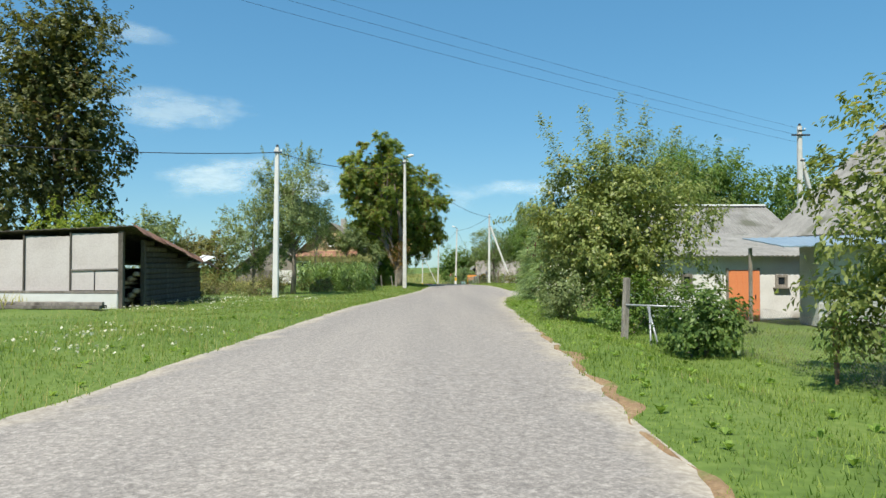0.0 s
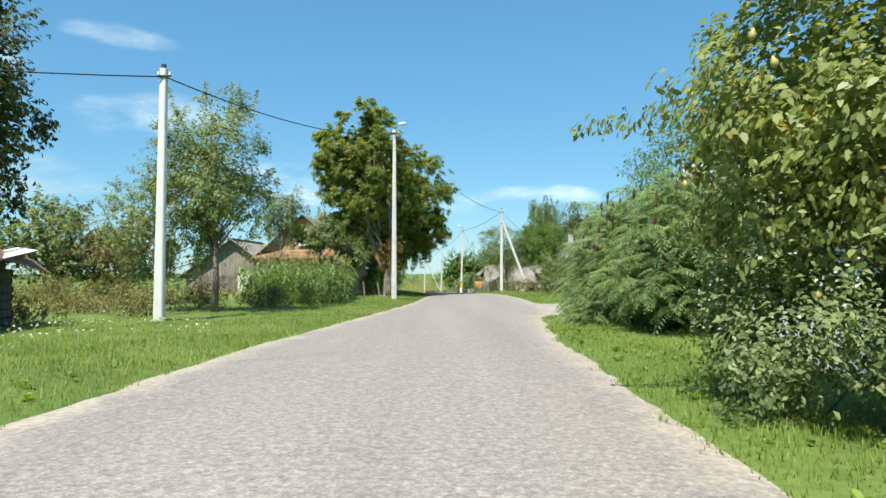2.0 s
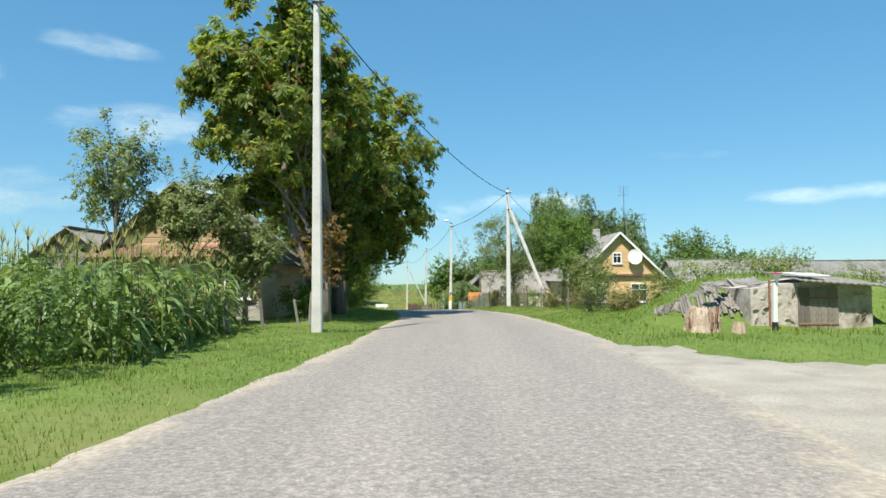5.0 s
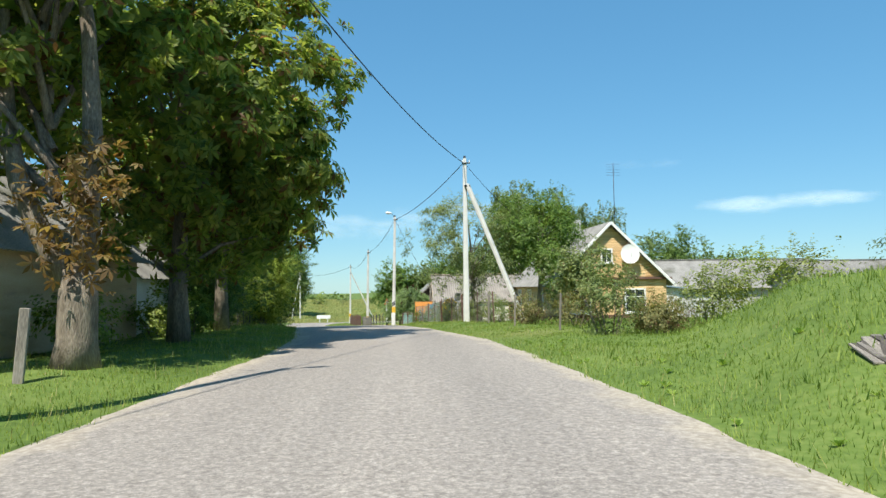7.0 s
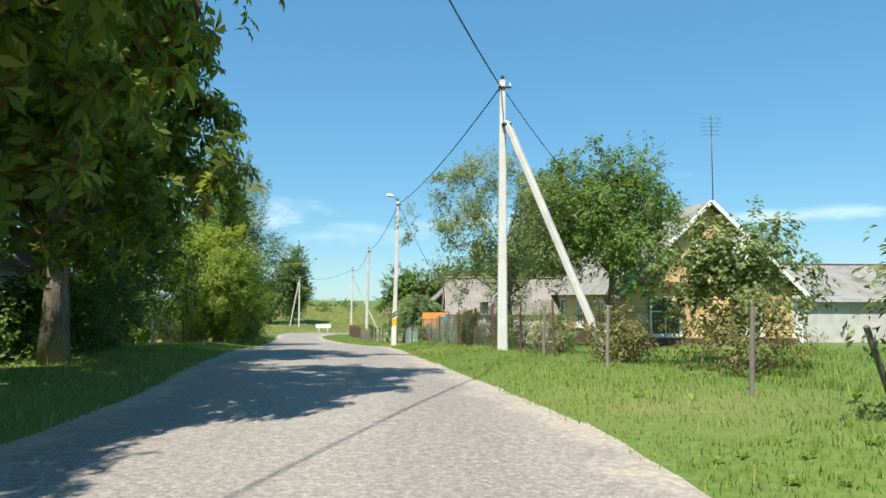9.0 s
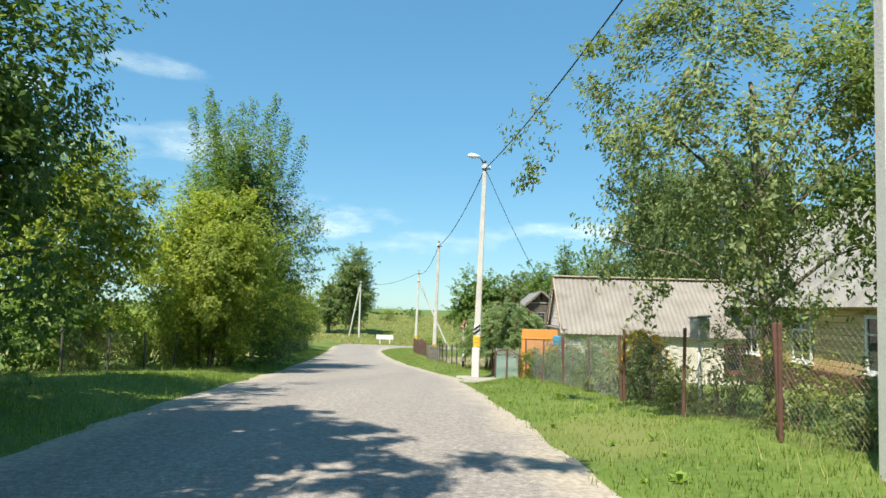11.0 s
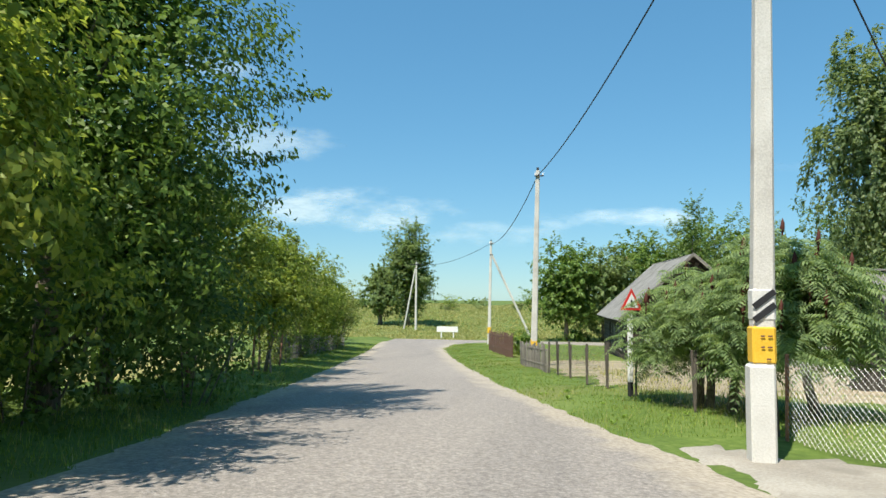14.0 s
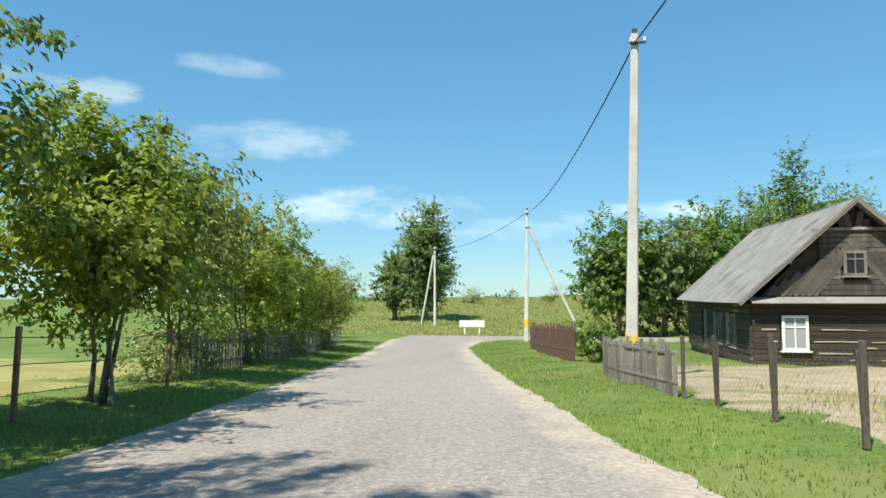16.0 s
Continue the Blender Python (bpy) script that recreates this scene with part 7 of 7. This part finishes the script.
    for k, (x, y, r, h, m) in enumerate(((-5.4, 41.2, 1.1, 1.9, L_DARK), (-7.0, 41.0, 1.2, 1.6, L_APPLE), (-6.3, 52.2, 0.9, 1.5, L_GREY))):
        bush("garden_bush", x, y, r, h, m, 2600, 0.085, 40 + k, "green garden bush by the maize")
    corn_patch()
    tree("apple_tree", -6.1, 54.6, 4.3, (1.35, 1.1), 0.10, 0.09, 4200, L_GREY, 48, 23, 0.30, label="old apple tree leaning before the wooden house", clump=0.15)
    tree("apple_tree", -9.9, 53.3, 7.0, (1.35, 1.2), 0.10, 0.085, 4200, L_GREY, 50, 44, 0.42, label="tall thin apple tree before the wooden house", clump=0.15)
    tree("apple_tree", -7.7, 53.7, 4.9, (1.8, 1.1), 0.10, 0.09, 5200, L_GREY, 55, 24, 0.55, label="old apple tree before the wooden house", clump=0.15, spikes=4)
    old = tree("horse_chestnut", -3.65, 55.6, 12.6, (3.4, 2.9), 0.30, 0.26, 4000, L_CHESTNUT, 85, 25, 0.33, "old forked horse chestnut with browning leaves", clump=0.12, droop=0.5, palm=True, lean=(-1.9, 1.0),
         boles=(([(0, 0, 0), (0.02, 0, 0.5), (0.03, 0, 1.1), (0.04, 0, 1.7)], [0.42, 0.33, 0.32, 0.30]), ([(-0.06, 0, 1.4), (-0.5, 0, 2.1), (-1.0, 0.05, 3.2), (-1.25, 0.1, 4.2), (-1.5, 0.3, 7.5)], [0.22, 0.19, 0.17, 0.15, 0.05]), ([(0.1, 0, 1.4), (0.15, 0.02, 2.6), (0.2, 0.1, 3.8), (0.0, 0.3, 6.0), (-0.4, 0.5, 8.5)], [0.24, 0.20, 0.18, 0.13, 0.04])))
    rng = np.random.default_rng(77)
    tufts = np.array([(0.15, -0.35, 1.9), (0.3, -0.3, 2.5), (-0.3, -0.4, 2.3), (0.1, -0.45, 3.1), (-0.7, -0.3, 2.9), (0.55, -0.2, 3.0), (0.4, -0.3, 3.7)])
    at = tufts[rng.integers(0, len(tufts), 210)] + rng.normal(0, 1, (210, 3)) * [0.24, 0.22, 0.26]
    part("dry_sprouts", quads("dry_sprouts", leaf_fans(at, 0.2, rng, 0.7), L_BROWN), None, old, "browned sprouts on the old trunk")
    tree("horse_chestnut", -4.0, 62.3, 11.2, (4.2, 4.0), 0.27, 0.26, 4800, L_CHESTNUT, 95, 26, 0.2, "big horse chestnut with browning leaves", clump=0.115, droop=0.5, palm=True, shape=0.8)
    tree("horse_chestnut", -4.9, 70.5, 11.5, (3.9, 4.0), 0.27, 0.26, 4600, L_CHESTNUT, 95, 27, 0.16, "dark horse chestnut shading the road edge", clump=0.115, droop=0.5, palm=True, shape=0.85)
    for k, (x, y, r, h, m) in enumerate(((-5.0, 58.8, 0.9, 1.6, L_YELLOW), (-5.4, 65.2, 1.1, 1.7, L_YELLOW), (-5.2, 67.6, 1.0, 1.3, L_APPLE), (-5.6, 73.6, 1.2, 2.0, L_DARK), (-5.9, 76.5, 1.3, 2.6, L_DARK))):
        bush("garden_bush", x, y, r, h, m, 2400, 0.10, 50 + k, "leafy bush under the chestnuts")
    # right side: mound to the propped pole
    for k, (x, y, r, h, m, lf) in enumerate(((7.65, 61.9, (1.0, 0.9), 1.95, L_GREY, 0.09), (8.9, 61.6, (0.7, 0.6), 0.9, L_WEED, 0.08), (9.7, 63.6, (1.2, 1.0), 1.0, L_WEED, 0.08), (10.6, 62.0, (1.2, 1.1), 1.7, L_PEAR, 0.09), (11.9, 62.2, (1.2, 1.1), 2.4, L_YELLOW, 0.09), (13.3, 61.4, (1.5, 1.3), 2.1, L_PEAR, 0.1), (8.2, 67.5, (1.3, 1.3), 1.4, L_WEED, 0.08), (7.0, 70.5, (0.8, 1.2), 1.2, L_WEED, 0.08), (16.5, 57.0, (2.0, 1.4), 1.0, L_PEAR, 0.09), (12.5, 55.6, (1.5, 1.0), 0.9, L_PEAR, 0.08))):
        bush("hedge_bush", x, y, r, h, m, 3000, lf, 60 + k, "wild bush and weeds along the garden edge")
    tree("spindle_tree", 8.9, 69.0, 3.2, (1.3, 1.3), 0.07, 0.09, 3600, L_GREY, 45, 61, 0.12, "small greyish shrub tree before the ochre house")
    tree("apple_tree", 9.4, 78.6, 7.2, (2.6, 2.3), 0.16, 0.09, 14000, L_APPLE, 90, 62, 0.2, "dense dark apple tree beside the ochre house", clump=0.15)
    tree("apple_tree", 5.95, 78.6, 6.5, (2.9, 2.2), 0.13, 0.068, 19000, L_GREY, 120, 63, 0.22, "spreading old apple tree with sparse fine leaves", fill=False, lean=(-0.3, 0.2), clump=0.12)
    tree("birch", 11.8, 97.0, 11.0, (2.3, 2.3), 0.16, 0.13, 7000, L_BIRCH, 70, 64, 0.2, "tall birch behind the houses", bark=BIRCHBARK, hang=0.5, droop=1.0)
    tree("birch", 21.2, 104.5, 11.0, (3.2, 2.8), 0.2, 0.15, 8500, L_BIRCH, 75, 65, 0.15, "tall weeping birch behind the barn", bark=BIRCHBARK, hang=1.2, droop=1.4, clump=0.11)
    tree("back_tree", 31.0, 112.0, 9.6, (3.3, 3.0), 0.2, 0.18, 6000, L_DARK, 65, 66, 0.1, "dense round tree behind the barns")
    tree("back_tree", 37.0, 112.0, 7.0, (2.8, 2.6), 0.2, 0.18, 5000, L_DARK, 60, 67, 0.1, "dense round tree behind the barns")
    for k, (x, y, h, r) in enumerate(((40, 138, 11.5, 4.5), (46, 140, 11.0, 4.5), (53, 142, 8.6, 5), (60, 142, 8.0, 5))):
        tree("field_tree", x, y, h, (r, r), 0.25, 0.3, 4500, L_WOOD, 60, 70 + k, 0.1, "dense green tree far behind the barns")
    bush("undergrowth", -7.9, 95.2, (1.5, 1.8), 3.0, L_DARK, 4500, 0.12, 190, "dark leafy undergrowth below the wild pear")
    bush("undergrowth", -7.4, 98.8, (1.8, 1.9), 3.4, L_DARK, 4500, 0.12, 191, "dark leafy undergrowth below the wild pear")
    # undergrowth below the left row
    for k in range(13):
        y = 71.0 + 2.25 * k
        bush("undergrowth", float(left_x(y)) - (4.0 if y < 76 or y > 90 else 5.2) - 0.5 * math.sin(k * 1.7), y, (1.2, 1.5), 1.9 + 0.5 * math.sin(k * 2.3), (L_HAZEL if 85 < y < 95 else (L_APPLE, L_DARK)[k % 2]), 3600, 0.13, 200 + k, "dark leafy undergrowth below the roadside trees")
    # left row of the second stretch
    tree("dark_tree", -7.2, 78.8, 8.8, (3.3, 2.7), 0.2, 0.105, 15000, L_DARK, 90, 80, 0.05, "dark dense roadside tree", clump=0.14)
    tree("hazel_tree", -9.6, 86.4, 6.6, (2.2, 1.9), 0.07, 0.095, 12000, L_HAZEL, 75, 81, 0.15, "yellow-green hazel at the verge", clump=0.15, stems=4)
    tree("hazel_tree", -7.4, 91.6, 6.2, (2.7, 2.6), 0.07, 0.095, 24000, L_HAZEL, 90, 82, 0.03, "yellow-green hazel at the verge", clump=0.15, stems=4)
    tree("wild_pear", -8.3, 96.2, 9.8, (2.8, 2.9), 0.2, 0.092, 25000, L_APPLE, 130, 83, 0.06, "tall wild pear with upright shoots", clump=0.15, shape=0.45, shoots=((2.2, -0.3, 4.6, 4.3, 0.2, 4.9, 0.22), (2.4, 0.6, 3.9, 3.6, 0.8, 4.1, 0.18), *(((0.9 + 0.5 * (k % 3)) * math.cos(2.4 * k), (0.9 + 0.5 * (k % 3)) * math.sin(2.4 * k), 6.2 + 0.5 * (k % 2), (1.4 + 0.6 * (k % 3)) * math.cos(2.4 * k + 0.1), (1.4 + 0.6 * (k % 3)) * math.sin(2.4 * k + 0.1), 11.3 - 0.75 * (k % 3) - 0.2 * (k % 2), 0.42) for k in range(15))))
    tree("rowan", -9.6, 99.6, 7.0, (2.4, 2.0), 0.15, 0.085, 15000, L_DARK, 85, 84, 0.05, "dark rowan overhanging the road edge", clump=0.14)
    tree("garden_tree", -9.8, 103.6, 5.8, (2.3, 1.6), 0.055, 0.09, 11000, L_YELLOW, 85, 86, 0.14, "yellow-green tree hanging over the paling fence", clump=0.14, stems=3, shoots=((1.2, 0.3, 4.3, 2.6, 0.3, 3.9, 0.2), (1.0, -0.4, 3.2, 2.4, -0.2, 3.0, 0.2)))
    tree("rowan", -7.4, 73.8, 8.8, (2.2, 2.2), 0.15, 0.12, 7000, L_DARK, 70, 85, 0.12, "dark rowan with red berries", clump=0.14)
    for k, (x, y, r, h, m, n) in enumerate(((-9.6, 107.6, (1.9, 1.9), 4.5, L_YELLOW, 8000), (-10.9, 112.0, (1.9, 2.2), 4.9, L_PEAR, 7000), (-11.7, 117.4, (1.9, 2.4), 5.2, L_YELLOW, 6000), (-12.8, 122.5, (1.6, 2.6), 4.2, L_YELLOW, 5000), (-13.6, 128.5, (1.7, 2.8), 4.3, L_PEAR, 4500), (-15.5, 135.5, (1.9, 3.0), 4.6, L_YELLOW, 4000), (-18.5, 142.0, (2.2, 3.0), 4.4, L_APPLE, 3000))):
        tree("hedge_tree", x, y, h, r, 0.07, 0.10, n, m, 80, 90 + k, 0.30 if y < 114 else 0.16, "green garden tree over the paling fence", clump=0.16, stems=3, group="garden trees by the fence")
    for k in range(7):
        y = 111.5 + 2.9 * k
        bush("hedge_bush", float(left_x(y)) - 2.5 - 0.3 * math.sin(k * 2.7), y, (0.9, 1.3), 1.35 + 0.35 * math.sin(k * 1.9), (L_PEAR, L_APPLE, L_DARK)[k % 3], 2200, 0.085, 220 + k, "leafy shrub growing over the paling fence")
    tree("lime_tree", -17.4, 176.0, 13.8, (2.7, 2.8), 0.35, 0.28, 9000, L_WOOD, 90, 98, 0.04, "big lime tree beyond the bend", clump=0.21)
    tree("lime_tree", -21.5, 178.0, 8.6, (2.8, 3.0), 0.3, 0.3, 4500, L_WOOD, 60, 99, 0.1, "big lime tree beyond the bend", clump=0.15)
    # right side of the second stretch
    bush("garden_bush", 3.45, 89.9, (0.42, 0.45), 0.95, L_DARK, 2600, 0.06, 240, "dense dark green shrub beside the garden gate")
    for k, (x, y, r, h) in enumerate(((-15.5, 205, 1.6, 1.8), (-10.0, 212, 2.2, 2.2), (-24.0, 215, 2.0, 2.0), (-3.5, 208, 1.4, 1.4), (3.0, 206, 1.8, 1.9))):
        bush("hill_shrub", x, y, (r, r * 0.8), h, L_GREY, 1200, 0.16, 250 + k, "low round shrub on the dry hill")
    sumac("sumac", 2.4, 100.5, (1.5, 1.5), 2.9, 1100, 100, "stag-horn sumac with dark red cones by the fence", 24, 0.28, ((-0.1, 0.1), (0.05, -0.05)), 0.5)
    sumac("sumac", 3.35, 98.9, (1.7, 1.6), 3.2, 1400, 101, "stag-horn sumac with dark red cones by the fence", 32, 0.28, ((-0.75, 0.6), (0.5, 0.1)), 0.52)
    for k, (x, y, h) in enumerate(((15.9, 120.5, 17.2), (20.5, 118.0, 15.0), (25.0, 121.0, 13.0))):
        tree("weeping_birch", x, y, h, (3.4, 3.1), 0.22, 0.19, 19000, L_BIRCH, 125, 102 + k, 0.12, "tall weeping birch behind the yards", bark=BIRCHBARK, hang=1.5, droop=1.4, clump=0.11)
    for k, (x, y, h, r) in enumerate(((2.2, 150.8, 9.2, 3.0), (5.8, 152.5, 8.8, 3.0), (9.5, 155, 10.2, 3.4), (14, 158, 12.0, 3.8), (19, 163, 13.5, 4.0), (24, 166, 13.5, 4.2), (29, 160, 13.0, 4.0), (34, 162, 14, 4.5), (41, 165, 13, 5))):
        tree("grove_tree", x, y, h, (r, r), 0.2, 0.26, 6500, L_WOOD if k % 2 else L_APPLE, 75, 110 + k, 0.03, "leafy tree of the grove behind the log house", clump=0.2)
    tree("spruce", 11.2, 140.0, 11.5, (1.7, 1.7), 0.15, 0.16, 4500, L_DARK, 60, 120, 0.08, "dark pointed spruce behind the log house", shape=-0.6)
    for k, (x, y, r, h) in enumerate(((-2.0, 126.5, (0.8, 1.6), 1.5), (-1.2, 121.5, (0.6, 0.7), 1.5), (-15.0, 205.0, (2.0, 2.0), 2.6), (-2.0, 225.0, (2.2, 2.0), 3.0), (8.0, 222.0, (2.5, 2.0), 2.4), (-24.0, 210.0, (3.0, 2.0), 2.2))):
        bush("field_bush", x, y, r, h, L_APPLE if k % 2 else L_YELLOW, 1500, 0.13, 130 + k, "green bush standing in rough grass")
    for k, (x, y) in enumerate(((4.85, 85.2), (4.6, 86.9), (4.3, 88.8), (3.95, 90.6))):
        bush("rose_bush", x, y, (0.55, 0.7), 1.25 - 0.1 * (k % 2), L_APPLE, 3000, 0.075, 140 + k, "garden rose bush with pink blooms behind the fence", (L_PINK, 5, 0.08))
    for k, (x, y) in enumerate(((6.4, 73.2), (6.2, 74.7), (5.9, 76.1), (5.7, 77.5), (5.4, 79.0), (5.15, 80.4), (4.95, 81.6), (4.8, 83.0), (4.6, 84.2))):
        bush("garden_bush", x, y, (0.45, 0.75), 1.2 + 0.3 * math.sin(k * 2.1), (L_GREY, L_PEAR)[k % 2], 1500, 0.065, 150 + k, "garden weeds and flowers behind the fence")
    bush("yellow_flower_clump", 5.0, 82.3, (0.5, 0.6), 1.35, L_APPLE, 1500, 0.07, 160, "clump of bright yellow garden flowers behind the palings", (L_GOLD, 110, 0.09))
    # distant woods on the skyline
    rng = np.random.default_rng(3)
    hills = []
    for x, y, n, w, h in ((-420, 900, 160, 260, 12), (-160, 520, 60, 120, 7), (420, 800, 160, 260, 14), (140, 420, 90, 90, 10), (-700, 500, 120, 160, 10)):
        c = np.stack([rng.uniform(x - w, x + w, n), rng.uniform(y - 20, y + 20, n), rng.uniform(0.3, 1, n) * h], 1)
        c[:, 2] += ground_z(c[:, 0], c[:, 1])
        q = np.repeat(c, 40, 0) + rng.normal(0, 1, (n * 40, 3)) * [5, 4, h * 0.25]
        hills.append(leaf_quads(q, 3.2, rng, 0.1, 0.8))
    tagged(new("far_woods", quads("far_woods", np.concatenate(hills), L_WOOD)), "hazy green woods far off on the skyline", "woods", kind="stuff")


def pears():
    """Yellow pears hanging in the outer crown of the pear tree."""
    rng = random.Random(12)
    root = [o for o in scene.collection.objects if o.name == "pear_tree"][0]
    hh = Heap()
    hh.add(*tube([(0, 0, 0.0), (0, 0, 0.02), (0, 0, 0.05), (0, 0, 0.08), (0, 0, 0.105)], [0.012, 0.034, 0.036, 0.02, 0.007], 8))
    data = hh.mesh("pear", FRUIT)
    for k in range(70):
        a, u = rng.uniform(0, 6.28), rng.uniform(-0.75, 0.7)
        r = math.sqrt(1 - u * u) * rng.uniform(0.8, 1.02)
        ob = new("pear", data)
        ob.parent = root
        ob.matrix_basis = pose(2.3 * r * math.cos(a), 2.2 * r * math.sin(a), 2.9 + 2.1 * u, rng.uniform(-20, 20), rng.uniform(-20, 20), 0)



def cloud_material():
    m = bpy.data.materials.new("cloud")
    m.use_nodes = True
    n, l = m.node_tree.nodes, m.node_tree.links
    b = n["Principled BSDF"]
    b.inputs["Base Color"].default_value = (0.85, 0.87, 0.9, 1)
    b.inputs["Roughness"].default_value = 1.0
    uv, sp = n.new("ShaderNodeUVMap"), n.new("ShaderNodeSeparateXYZ")
    uv.uv_map = "cloud"
    l.new(uv.outputs["UV"], sp.inputs["Vector"])
    co, no = n.new("ShaderNodeTexCoord"), n.new("ShaderNodeTexNoise")
    mp = n.new("ShaderNodeMapping")
    mp.inputs["Scale"].default_value = (0.0035, 0.0035, 0.010)
    l.new(co.outputs["Object"], mp.inputs["Vector"])
    l.new(mp.outputs["Vector"], no.inputs["Vector"])
    no.inputs["Scale"].default_value, no.inputs["Detail"].default_value, no.inputs["Roughness"].default_value = 1.0, 8, 0.62
    ma = n.new("ShaderNodeMath")
    ma.operation = "MULTIPLY_ADD"
    ma.inputs[1].default_value = 4.2
    l.new(no.outputs["Fac"], ma.inputs[0])
    l.new(sp.outputs["X"], ma.inputs[2])
    mr = n.new("ShaderNodeMapRange")
    mr.interpolation_type = "SMOOTHSTEP"
    mr.inputs["From Min"].default_value, mr.inputs["From Max"].default_value = 2.25, 3.7
    mr.inputs["To Max"].default_value = 0.62
    l.new(ma.outputs[0], mr.inputs["Value"])
    mul = n.new("ShaderNodeMath")
    mul.operation = "MULTIPLY"
    l.new(mr.outputs["Result"], mul.inputs[0])
    l.new(sp.outputs["Y"], mul.inputs[1])
    l.new(mul.outputs[0], b.inputs["Alpha"])
    return m


def clouds():
    """Thin fair-weather clouds low in the sky: (degrees left of +y, elevation, width, height, weight)."""
    mat = cloud_material()
    far = 2600.0
    for az, el, w, h, weight in ((14.5, 6.6, 19, 4.6, 1.0), (22.5, 11.8, 15, 4.4, 0.7), (26, 17.3, 9, 2.6, 0.55), (36, 14.6, 8, 3.4, 1.0), (41, 14.9, 6, 2.2, 0.8), (-6.5, 6.2, 17, 2.2, 0.75), (-31, 6.0, 17, 1.7, 0.6), (4, 5.0, 14, 2.4, 0.6), (33, 6.5, 16, 5.0, 0.7), (-20, 9.5, 8, 1.4, 0.25), (50, 9, 14, 4, 0.7)):
        a, e = radians(az), radians(el)
        mid = Vector((-math.sin(a) * math.cos(e), math.cos(a) * math.cos(e), math.sin(e))) * far
        right, up = Vector((math.cos(a), math.sin(a), 0)), Vector((0, 0, 1))
        verts, faces, fall = [], [], []
        n, m_ = 24, 12
        for j in range(m_ + 1):
            for i in range(n + 1):
                u, v = 2 * i / n - 1, 2 * j / m_ - 1
                p = mid + right * (u * far * math.tan(radians(w / 2))) + up * (v * far * math.tan(radians(h / 2)))
                verts.append(p)
                fall.append((max(1 - u * u - v * v * (1.6 if v < 0 else 1.0), 0.0), weight * min(1, max(0, (1 - u * u - v * v) * 3))))
        for j in range(m_):
            for i in range(n):
                k = j * (n + 1) + i
                faces.append((k, k + 1, k + n + 2, k + n + 1))
        data = mesh("cloud", verts, faces, mat)
        layer = data.uv_layers.new(name="cloud")
        for loop in data.loops:
            layer.data[loop.index].uv = fall[loop.vertex_index]
        tagged(new("cloud", data), "thin white fair-weather cloud low in the sky", "cloud", "clouds", kind="structure")


clouds()
shed()
white_house()
left_houses()
cellar()
signs()
fences()
plants()
grass()
